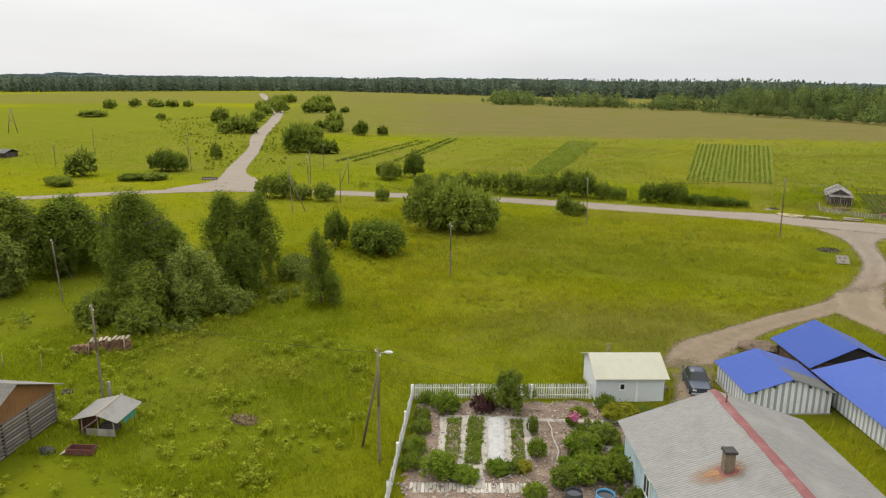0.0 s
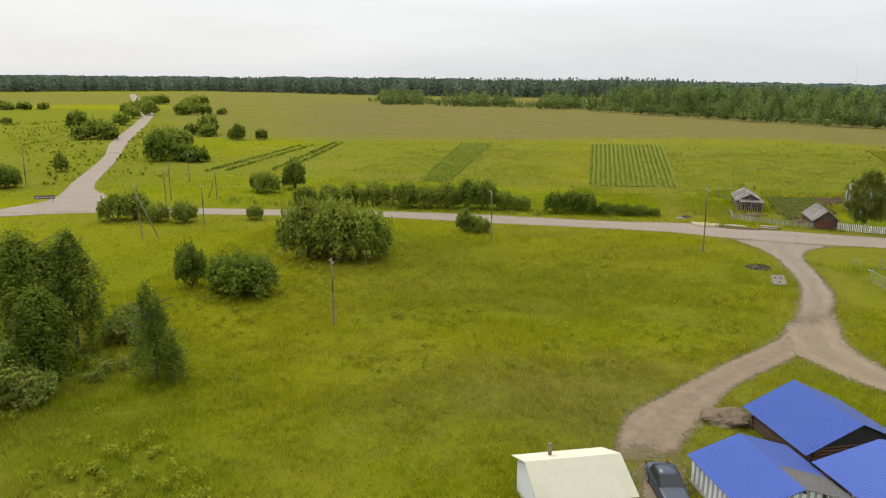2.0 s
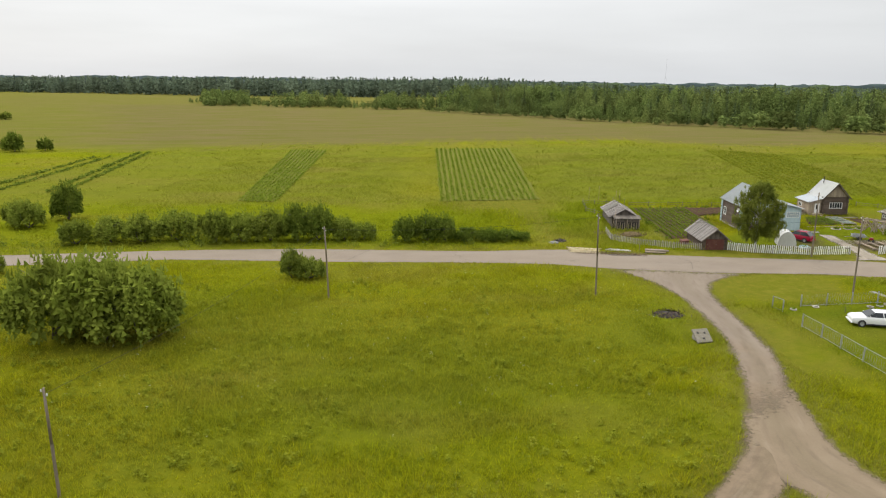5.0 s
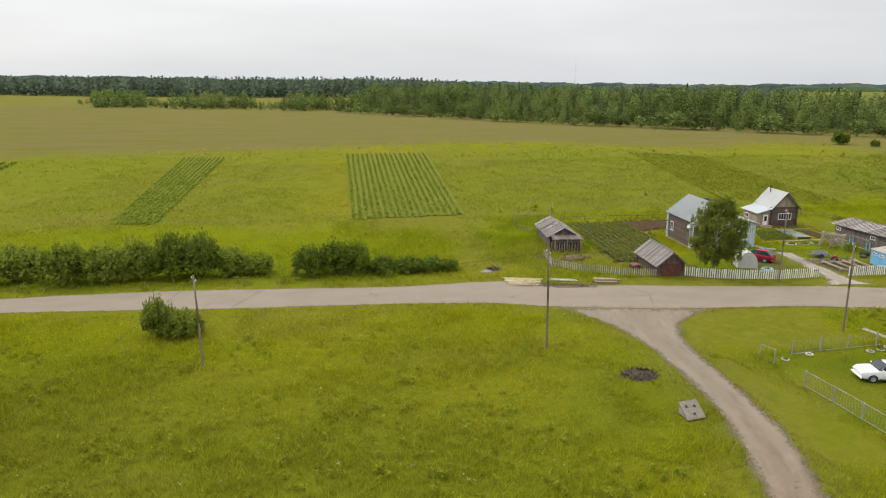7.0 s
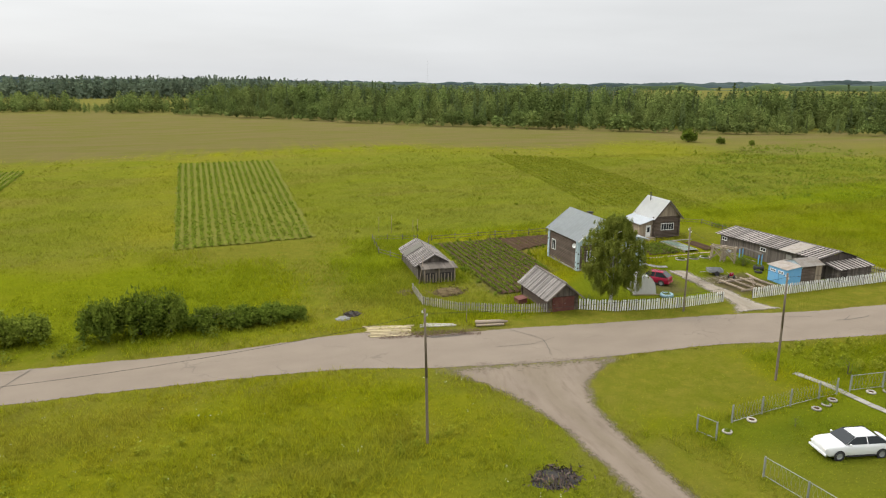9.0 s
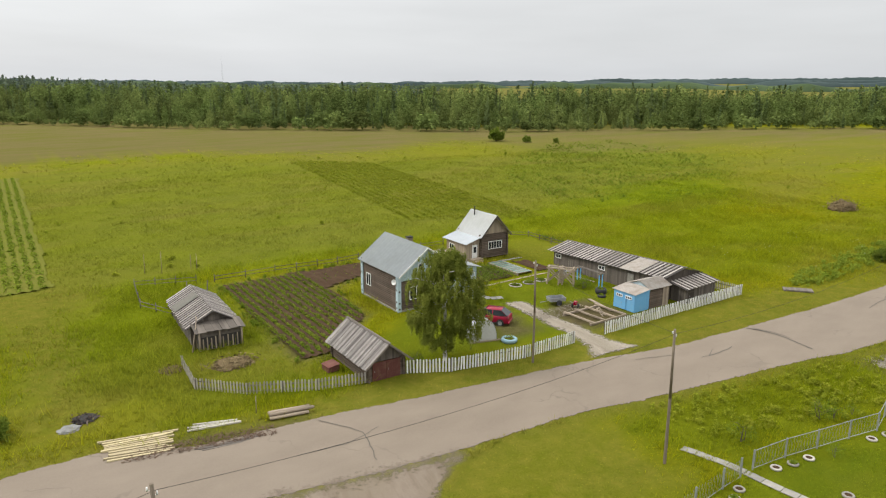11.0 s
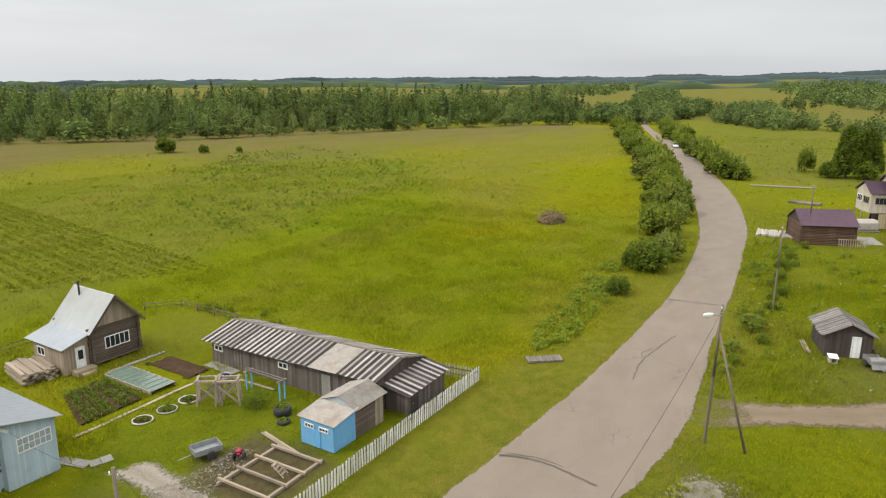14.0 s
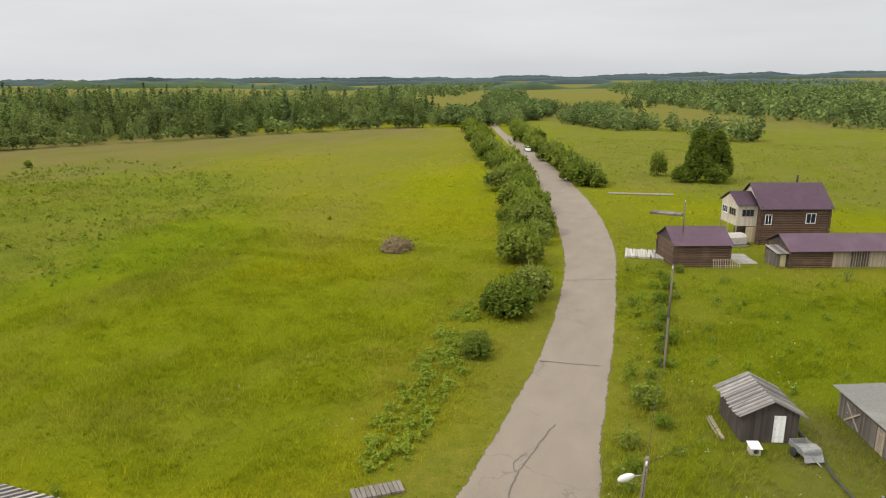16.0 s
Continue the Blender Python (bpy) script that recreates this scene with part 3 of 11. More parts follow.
# distance haze is mixed into the paler, bluer green of these needles
HAZY_SPRUCE = foliage("hazy_spruce_needles", (0.074, 0.103, 0.069), (0.122, 0.154, 0.103), (0.135, 0.161, 0.105), 0.3, 0.03, True)
PLAIN_WOOD = foliage("plain_crowns", (0.061, 0.092, 0.030), (0.142, 0.186, 0.058), (0.162, 0.195, 0.060), 0.32, 0.03, True)
WOOD_FAR = foliage("forest_crowns", (0.066, 0.096, 0.026), (0.155, 0.200, 0.058), (0.182, 0.208, 0.063), 0.32, 0.03, True)
SPRUCE = foliage("spruce_needles", (0.050, 0.075, 0.030), (0.11, 0.145, 0.054), (0.125, 0.15, 0.056), 0.3, 0.03, True)

# ---- the lie of the land ----
def far_rise(x, y):
    """Low hills all round the horizon."""
    dx, dy = x - 40.0, y - 110.0
    r = np.hypot(dx, dy)
    ang = np.arctan2(dx, dy)
    s = np.clip((r - 900) / 3600, 0, 1)
    s = s * s * (3 - 2 * s)
    tall = np.interp(np.degrees(ang), (-180, -55, -25, 0, 12, 24, 37, 46, 56, 70, 80, 88, 101, 120, 180), (20, 20, 8, -12, -24, -28, -14, 0, 9, 17, 30, 48, 66, 70, 20))
    return s * (tall + 2 * np.sin(5 * ang + 1) + 1.5 * np.sin(11 * ang))


def wobble(x, y):
    """A slow irregular shift, for edges of growth."""
    a = 1.3 * np.sin(0.23 * x + 0.11 * y) + 0.9 * np.sin(0.09 * x - 0.31 * y + 2) + 0.6 * np.sin(0.71 * x + 0.53 * y + 1)
    b = 1.3 * np.sin(0.17 * x - 0.27 * y + 4) + 0.8 * np.sin(0.37 * x + 0.21 * y + 3) + 0.6 * np.sin(0.61 * x - 0.77 * y)
    return a, b


def patches(x, y, size, seed):
    """Smooth random patches from 0 to 1, about size metres across."""
    g = np.random.default_rng(seed).random((64, 64))
    u, v = np.asarray(x) / size + 640, np.asarray(y) / size + 640
    i, j = np.floor(u).astype(int), np.floor(v).astype(int)
    a, b = u - i, v - j
    a, b = a * a * (3 - 2 * a), b * b * (3 - 2 * b)
    i0, i1, j0, j1 = i % 64, (i + 1) % 64, j % 64, (j + 1) % 64
    return (g[i0, j0] * (1 - a) + g[i1, j0] * a) * (1 - b) + (g[i0, j1] * (1 - a) + g[i1, j1] * a) * b


NORTH_EDGE = [(-215, 20), (-165, 80), (-144, 99.5), (-128.6, 114.6), (-112, 126.5), (-98.4, 132.5), (-80, 136), (-65, 138), (-48, 139.8), (-32, 140.3), (-18.6, 139.4), (-5.5, 138.4),
              (4, 139), (9, 138.3), (12.4, 136.2), (20, 135.4), (29, 133.8), (36, 132.8), (43.5, 131.7), (50.2, 130.2), (56.5, 129.5), (62, 129.1), (72, 128.5), (80, 128.4), (88.5, 128.4), (98.6, 128.7), (114.2, 130.2), (133, 133.3),
              (163, 141.2), (198, 152), (227, 161.3), (294, 186), (347, 205.8), (420, 232)]
SOUTH_EDGE = [(-210, 16), (-160, 76.5), (-140.2, 96.6), (-124.8, 111.1), (-110.5, 122), (-98, 127.2), (-78, 130.2), (-54.1, 133.6), (-46, 134.5), (-25.4, 133), (-6, 132), (4.5, 130.8), (10.2, 129), (20, 126.9),
              (28.5, 126), (35.7, 125.5), (43, 124.1), (53, 122.5), (58.2, 121.7), (63.5, 120.5), (70.8, 120.1), (78, 120.7), (88.5, 121.9), (106, 123.4), (131, 126.3), (147.3, 129.2), (173.6, 136.1), (215, 150.1),
              (272, 171.4), (344, 201), (418, 227)]
LANE_LEFT = [(9.4, 129.6), (12.2, 127), (14.4, 123.4), (15.9, 119.4), (16.6, 113), (16.7, 107.6), (16.2, 102.3), (15.3, 98.4), (13.6, 92), (10.4, 84.5), (4.5, 76.8), (-0.6, 69.7), (-3.7, 65), (-4.4, 60), (-4.0, 57.6)]
LANE_RIGHT = [(29.0, 126.2), (26, 125.2), (23.0, 123.4), (21, 121), (20, 117.4), (19.8, 112.8), (19.6, 105.3), (19.1, 99.5), (17.2, 93.1), (14.6, 85), (9.3, 77.7), (5.1, 72.6), (2.4, 67.1), (-0.2, 61.5), (-0.4, 58.0)]
EAST_LANE_LEFT = [(13.0, 92), (11.0, 86), (10.4, 80.8), (12.2, 77.8), (14.0, 75.3), (15.9, 73.4), (20, 68), (26, 60)]
EAST_LANE_RIGHT = [(18.4, 97), (17.3, 91), (16.4, 84), (17.8, 78.6), (20.2, 74.6), (24.4, 69), (31, 60)]
NORTH_LANE_LEFT = [(-122.5, 119), (-120.5, 128), (-120.5, 139), (-134, 160), (-166, 210), (-200.5, 257), (-268, 361), (-342.5, 466), (-520, 690), (-806, 1054)]
NORTH_LANE_RIGHT = [(-95.5, 129.5), (-103.5, 134.5), (-112, 144.5), (-126, 158), (-158, 207), (-194.5, 259.5), (-262, 364), (-336, 470), (-513, 695), (-798, 1060)]
DRIVE_LEFT = [(43.0, 131.5), (44.9, 134), (45.7, 137.9), (46.1, 142), (46.2, 148.2)]
DRIVE_RIGHT = [(49.9, 131.3), (48.8, 134), (48.9, 137.9), (48.8, 141.4), (49.4, 146.6)]
TRACK_LEFT = [(75.5, 121.6), (77.0, 116.6), (80.3, 111), (85.5, 104.8), (93, 97)]
TRACK_RIGHT = [(70.2, 120.6), (74.2, 114.6), (77.4, 108.8), (81.5, 103.2), (88, 95)]
CAR_PLACE_LEFT = [(-4.4, 59.6), (-3.2, 57.2), (-2.9, 54), (-3.0, 50.8), (-2.4, 46)]
CAR_PLACE_RIGHT = [(0.2, 60.2), (-0.1, 57.4), (-0.3, 54), (-0.4, 51.2), (0.2, 47)]

FARM_PLOT = [(23.6, 145.2), (26.4, 145.0), (33.2, 152.0), (34.2, 162.4), (41.5, 165), (41.8, 170.2), (24.2, 170.6)]
BROWN_FIELD = [(-330, 640), (-225, 490), (-142, 313), (-92, 299), (53, 316), (92, 285), (150, 300), (230, 268), (330, 225), (366, 252), (268, 325), (188, 372), (100, 458), (60, 510), (-14, 590), (-110, 630), (-240, 700)]
BEET_STRIP = [(-52.2, 181), (-64.2, 283), (-51.4, 281), (-44.2, 179.6)]
WIDE_STRIP = [(-11.4, 178.6), (-14.8, 284.5), (10.8, 282.5), (8.6, 180.4)]
COVERS = [  # polygon, dry, lush, bare, mown
    ([(60, 450), (300, 330), (470, 290), (900, 480), (1400, 1400), (-200, 1600)], 0.7, 0.9, 0, 0),
    ([(-420, 640), (-140, 630), (-30, 575), (60, 500), (200, 520), (460, 640), (420, 1000), (-300, 1300), (-800, 1300)], 0.75, 0.4, 0, 0),
    # the dry share also dulls this far ground, as haze would
    ([(700, -3400), (4700, -3400), (4700, 4700), (-3000, 4700), (-3000, 1500), (300, 1300), (800, 520)], 0.8, 0.9, 0, 0),
    ([(-420, 640), (-340, 480), (-190, 290), (-120, 280), (-90, 300), (-142, 315), (-225, 490), (-330, 640)], 0.65, 0.6, 0, 0),
    (BROWN_FIELD, 0.95, 0, 0, 0),
    ([(-900, 300), (-330, 640), (-240, 700), (-140, 640), (-300, 900), (-600, 1100), (-1000, 900)], 0.6, 0.3, 0, 0),
    ([(-24, 58), (-4, 63), (3, 74), (-4, 78), (-26, 66)], 0.45, 0, 0, 0),
    ([(-40, 75), (12, 98), (12, 118), (-45, 118)], 0.12, 0, 0, 0),
    ([(-120, 15), (-21, 22), (-23, 46), (-30, 58), (-58, 74), (-120, 86)], 0, 0.75, 0, 0),
    ([(-200, 140), (-130, 132), (-105, 170), (-120, 250), (-250, 300)], 0, 0.35, 0, 0),
    ([(-85, 139), (-5, 141), (4, 143), (-4, 150), (-60, 152), (-88, 146)], 0, 0.7, 0, 0),
    ([(92, 184), (112, 174), (134, 182), (165, 203), (190, 227), (206, 280), (168, 280), (130, 250), (100, 215)], 0, 1.0, 0, 0),
    ([(22, 205), (45, 196), (58, 240), (30, 262)], 0, 0.6, 0, 0),
    ([(76, 123), (88, 119.5), (130, 124), (133, 98), (100, 84), (78, 104)], 0, 0.75, 0, 0),
    ([(36, 123), (68, 118.8), (70, 112), (40, 116)], 0, 0.7, 0, 0),
    ([(84, 130), (100, 130), (132, 140), (150, 160), (96, 136)], 0, 0.5, 0, 0),
    ([(25.2, 113.2), (33.5, 113.8), (44, 114.0), (53, 112.8), (62, 110), (60, 86), (26.6, 88)], 0, 1.0, 0, 0),
    ([(14, 137), (30, 139), (46, 136), (70, 136), (82, 133), (84, 128), (46, 131.5), (14, 135.5)], 0, 0, 0, 0.9),
    ([(20.5, 124), (30, 125.5), (36, 124.5), (36, 116), (24.5, 114.5), (20.4, 117)], 0.1, 0, 0, 0.75),
    ([(19.4, 113), (24.5, 113), (25.5, 95), (18.4, 95)], 0, 0.1, 0, 0.6),
    ([(31, 146), (36, 150), (44, 147), (50, 153), (61, 154), (62, 142), (62, 136.5), (30, 139)], 0, 0.95, 0, 0.15),
    ([(60, 156), (69, 157), (69, 169), (56, 170)], 0, 0.7, 0, 0.4),
    ([(-10, 168), (-12, 180), (11, 181), (12, 172)], 0.2, 0, 0, 0.95),
    ([(3, 142), (7, 142), (10, 172), (2, 172)], 0.15, 0, 0, 0.8),
    ([(15, 145), (25, 141), (25, 146), (21, 151.5), (16.5, 151)], 0, 0.3, 0, 0.5),
    (FARM_PLOT, 0, 0, 0.9, 0),
    # the mown share puts some haze into this far meadow's green
    ([(-420, 150), (-128, 140), (-110, 165), (-135, 215), (-190, 300), (-330, 480), (-620, 520)], 0.15, 0.8, 0, 0.25),
    ([(-41, 33.4), (-33.6, 38.9), (-29, 42.4), (-24.5, 45.6), (-25, 46.8), (-29.6, 43.6), (-34.2, 40.2), (-42, 34.6)], 0.25, 0, 0, 0.7),
    ([(-45.2, 36.5), (-50.8, 40.3), (-44.9, 44.1), (-36.4, 47.5), (-26.2, 51.6), (-25.1, 48.6), (-32.2, 42.0), (-37.9, 37.2)], 0, 0.9, 0, 0),
    ([(-76.3, 61.3), (-67.5, 48.2), (-65.9, 43.3), (-62, 41.6), (-63.5, 48), (-71.3, 58.5)], 0.1, 0.1, 0, 0.7),
    ([(62, 174), (75, 137), (98, 138), (116, 152), (96, 182), (80, 186)], 0, 0.5, 0, 0),
    ([(48.0, 136.8), (55.2, 137.0), (55.4, 143.4), (51, 144.2), (48.2, 142.4)], 0, 0, 1.0, 0),
    ([(40.2, 139.0), (45.2, 139), (45.4, 146), (40.6, 146.4)], 0, 0, 0.8, 0),
    ([(9, 135.6), (20, 134), (20, 136.6), (9, 138.2)], 0, 0, 0.65, 0),
    ([(-5, 51), (1.0, 52), (2, 68), (-5, 66)], 0, 0, 0.35, 0.2),
    ([(78.5, 112.6), (82, 114.5), (92, 113), (97, 108), (94, 100), (84, 104), (76, 111)], 0, 0, 0.3, 0.4),
    ([(88.5, 107.5), (93.5, 110.6), (97.5, 109.5), (96.5, 107.4), (90, 105.6)], 0, 0, 0.9, 0),
    ([(-140, 178), (60, 178), (140, 200), (240, 175), (330, 200), (150, 305), (-100, 305)], 0.28, 0, 0, 0),
    ([(0, 176), (60, 175), (108, 168), (128, 176), (130, 250), (60, 285), (0, 295)], 0, 0.75, 0, 0),
    ([(150, 250), (360, 212), (360, 250), (230, 300), (150, 300)], 0.7, 0, 0, 0),
    ([(332, 216), (280, 257), (231, 272), (234, 230), (200, 205), (171, 194), (217, 192), (272, 190)], 0.5, 0, 0, 0),
    ([(150, 192), (175, 198), (200, 215), (190, 185), (150, 165), (118, 160), (128, 175)], 0.3, 0, 0, 0),
    ([(2, 150), (14, 141), (23.5, 140), (23.5, 175), (10, 178), (2, 172)], 0, 0.85, 0, 0),
    ([(-110, 150), (0, 150), (0, 180), (-20, 181), (-22, 300), (-130, 290)], 0, 0.6, 0, 0),
    ([(61.6, 119.2), (65.4, 118.4), (65.4, 115.4), (63.2, 114.6), (61.4, 116.8)], 0.3, 0, 0.6, 0),
    ([(127, 118), (140, 128), (160, 118), (170, 95), (136, 92)], 0, 0.2, 0.1, 0.4),
    ([(142, 130), (190, 138), (196, 122), (150, 122)], 0, 0.3, 0.05, 0.2),
    # haze over these far fields is put in through their dry share
    ([(400, -600), (2600, -900), (2600, 1200), (380, 760), (430, 240)], 0.75, 0.9, 0, 0),
    ([(420, 120), (1300, 420), (1200, 180), (600, 150)], 0.6, 0.5, 0, 0.2),
    ([(200, 142), (240, 156), (420, 215), (480, 60), (260, 20), (180, 60)], 0.42, 0.85, 0, 0),
]


def cover(x, y):
    a, b = wobble(x, y)
    k = np.clip(np.hypot(x - 30, y - 110) / 120, 0.25, 3)
    xx, yy = x + a * 0.6 * k, y + b * 0.6 * k
    out = np.zeros((len(x), 4), np.float32)
    for poly, *vals in COVERS:
        hit = inside(xx, yy, poly)
        for c, v in enumerate(vals):
            if v:
                out[hit, c] = np.maximum(out[hit, c], v)
    # leafier patches in the meadow
    leafy = 0.55 * patches(x, y, 13, 7) + 0.45 * patches(x, y, 4.5, 8)
    out[:, 1] = np.maximum(out[:, 1], 0.62 * np.clip((leafy - 0.52) / 0.16, 0, 1) * (1 - out[:, 3]) * (1 - out[:, 0]) * (np.abs(x - 20) < 320))
    # the verges: thin dusty growth at the asphalt, a mown strip on the north side
    for line, wide, mown in ((NORTH_EDGE, 4.6, 0.75), (SOUTH_EDGE, 1.7, 0.5), (LANE_LEFT, 1.3, 0.5), (LANE_RIGHT, 1.3, 0.5), (EAST_LANE_LEFT, 1.2, 0.5), (EAST_LANE_RIGHT, 1.2, 0.5)):
        p = np.array([q for q in line if -150 < q[0] < 300])
        lo, hi = p.min(0) - 5, p.max(0) + 5
        near = np.flatnonzero((x > lo[0]) & (x < hi[0]) & (y > lo[1]) & (y < hi[1]))
        if line is NORTH_EDGE or line is SOUTH_EDGE:
            near = near[np.abs(y[near] - np.interp(x[near], p[:, 0], p[:, 1])) < 7]
        if len(near):
            px, py = x[near, None], y[near, None]
            d = p[1:] - p[:-1]
            t = np.clip(((px - p[:-1, 0]) * d[:, 0] + (py - p[:-1, 1]) * d[:, 1]) / (d ** 2).sum(1), 0, 1)
            gap = np.hypot(px - p[:-1, 0] - t * d[:, 0], py - p[:-1, 1] - t * d[:, 1]).min(1)
            strip_w = np.where((x[near] > 60) & (x[near] < 118) | (wide < 2), wide, 2.0)
            out[near, 3] = np.maximum(out[near, 3], mown * np.clip((strip_w - gap) / 0.8, 0, 1))
            out[near, 0] = np.maximum(out[near, 0], 0.55 * np.clip(1.5 - gap, 0, 1))
    return out


def ribbon_edges(left, right, n):
    return resample(spline([(*p, 0) for p in left], 1.0), n), resample(spline([(*p, 0) for p in right], 1.0), n)


def make_ground():
    def axis(lo, hi, c0, c1, step):
        v = list(np.arange(c0, c1 + 0.01, step))
        d, p = step, c1
        while p < hi:
            d *= 1.13
            p += d
            v.append(p)
        d, p = step, c0
        while p > lo:
            d *= 1.13
            p -= d
            v.insert(0, p)
        return np.array(v)
    xs, ys = axis(-4700, 4700, -90, 160, 1.5), axis(-3500, 4700, 20, 215, 1.5)
    gx, gy = np.meshgrid(xs, ys)
    x, y = gx.ravel(), gy.ravel()
    z = 1.45 * np.tanh(x / 95.0) + far_rise(x, y)
    n, m = len(xs), len(ys)
    idx = np.arange(n * m).reshape(m, n)
    faces = np.stack([idx[:-1, :-1], idx[:-1, 1:], idx[1:, 1:], idx[1:, :-1]], -1).reshape(-1, 4)
    me = np_mesh("ground", np.c_[x, y, z], faces, GROUND, True)
    rng = np.random.default_rng(8)
    spread = np.clip(np.hypot(x - 40, y - 135) / 26, 0.25, 10)
    paint_cover(me, sum(cover(x + spread * rng.normal(size=len(x)), y + spread * rng.normal(size=len(x))) for _ in range(7)) / 7)
    away = np.maximum(np.maximum(-75 - x, x - 130), np.maximum(20 - y, y - 118))
    me.attributes.new("thatch_shade", "FLOAT", "POINT").data.foreach_set("value", np.clip(1 - away / 70, 0, 1).astype(np.float32))
    ob = new("ground", me)
    return tagged(ob, "wide green meadow with dry and mown patches", "ground", kind="structure")


def make_road(name, left, right, n, rise, material, label, jitter=0.35, across=8):
    a, b = ribbon_edges(left, right, n)
    side = (b - a) / (np.linalg.norm(b - a, axis=1)[:, None] + 1e-6) * (0.15 if material is ASPHALT else 0.15 if material is GRAVEL else 0.55)
    a, b = a - side, b + side
    verts, edge_to = [], []
    along = 0.0
    for k in range(n):
        wide = float(np.linalg.norm(b[k] - a[k]))
        if k:
            along += float(np.linalg.norm((a[k] + b[k] - a[k - 1] - b[k - 1]) / 2))
        for j in range(across + 1):
            t = j / across
            p = a[k] * (1 - t) + b[k] * t
            if j in (0, across):
                w = (b[k] - a[k]) / (np.linalg.norm(b[k] - a[k]) + 1e-6)
                j1 = noise.noise((p[0] * 0.35, p[1] * 0.35, j)) + 0.6 * noise.noise((p[0] * 1.3, p[1] * 1.3, j + 7))
                p = p + w * jitter * j1
            edge = 0.02 if j in (0, across) else rise + 0.05 * math.sin(math.pi * t)
            verts.append((p[0], p[1], hz(p[0], p[1]) + edge))
            edge_to.append((min(min(t, 1 - t) * wide, min(k, n - 1 - k) * (0.12 if material in (DIRT, LANE) else 0.5)), min(t, 1 - t), along, (t - 0.5) * wide))
    idx = np.arange(n * (across + 1)).reshape(n, across + 1)
    faces = np.stack([idx[:-1, :-1], idx[:-1, 1:], idx[1:, 1:], idx[1:, :-1]], -1).reshape(-1, 4)
    me = np_mesh(name, verts, faces[:, ::-1], material, True)
    me.attributes.new("edge", "FLOAT_COLOR", "POINT").data.foreach_set("color", np.array(edge_to, np.float32).ravel())
    ob = new(name, me)
    return tagged(ob, label, "road", kind="structure")


make_ground()
road = make_road("road", NORTH_EDGE, SOUTH_EDGE, 900, 0.05, ASPHALT, "pale cracked asphalt village road with ragged edges", 0.16)
make_road("road_side_lane", LANE_LEFT, LANE_RIGHT, 170, 0.03, LANE, "dusty worn side lane turning to packed earth", 0.5)
make_road("road_east_lane", EAST_LANE_LEFT, EAST_LANE_RIGHT, 70, 0.045, DIRT, "rutted dirt lane past the blue roofs", 0.5)
make_road("road_north", NORTH_LANE_LEFT, NORTH_LANE_RIGHT, 420, 0.07, ASPHALT, "long straight pale road towards the woods")
make_road("driveway", DRIVE_LEFT, DRIVE_RIGHT, 50, 0.03, GRAVEL, "grey gravel drive into the farmyard", 0.4)
make_road("road_track", TRACK_LEFT, TRACK_RIGHT, 60, 0.03, DIRT, "bare earth track off the road", 0.6)
make_road("parking_place", CAR_PLACE_LEFT, CAR_PLACE_RIGHT, 40, 0.045, DIRT, "trodden earth parking place by the white shed", 0.4)


def road_crack(points, width):
    """A filled crack that wanders over the asphalt."""
    line = spline([(*p, 0) for p in points], 0.35)
    bm = bmesh.new()
    prev = None
    for k, p in enumerate(line):
        d = (line[min(k + 1, len(line) - 1)] - line[max(k - 1, 0)]).normalized()
        s = Vector((-d.y, d.x, 0))
        p = p + s * 0.14 * noise.noise((p.x * 1.7, p.y * 1.7, 0))
        w = width * (0.6 + 0.5 * abs(noise.noise((p.x * 2.1, p.y * 2.1, 5))))
        z = hz(p.x, p.y) + 0.115
        pair = [bm.verts.new((p.x + s.x * w * e, p.y + s.y * w * e, z)) for e in (-0.5, 0.5)]
        if prev:
            bm.faces.new((prev[0], pair[0], pair[1], prev[1]))
        prev = pair
    part("crack", bm, CRACK, road)


for pts, w in (([(97.5, 128.4), (97.8, 126.0), (98.2, 123.6)], 0.16), ([(60.8, 128.9), (61.3, 127.4), (61.4, 125.9), (61.0, 123.8), (60.8, 122.6)], 0.22), ([(61.2, 128.6), (61.7, 126.9), (61.6, 125.0)], 0.10),
               ([(76.0, 125.3), (78.4, 125.7), (80.5, 125.8), (83.2, 125.5), (87.2, 125.0)], 0.13), ([(80.5, 125.8), (81.6, 126.3), (82.9, 125.8)], 0.08), ([(51.4, 126.8), (53.6, 126.6), (55.6, 126.8)], 0.14), ([(52.2, 126.7), (53.8, 127.4)], 0.08),
               ([(20.5, 134.8), (22.2, 131.5), (21.4, 128)], 0.09), ([(23.5, 131.6), (20.8, 130.8), (17.6, 131.2)], 0.08), ([(-20.6, 139.3), (-22.0, 136), (-23.2, 133.2)], 0.12), ([(46.5, 129.6), (50, 128.4)], 0.07), ([(121.5, 131), (124, 125.8)], 0.12)):
    road_crack(pts, w)

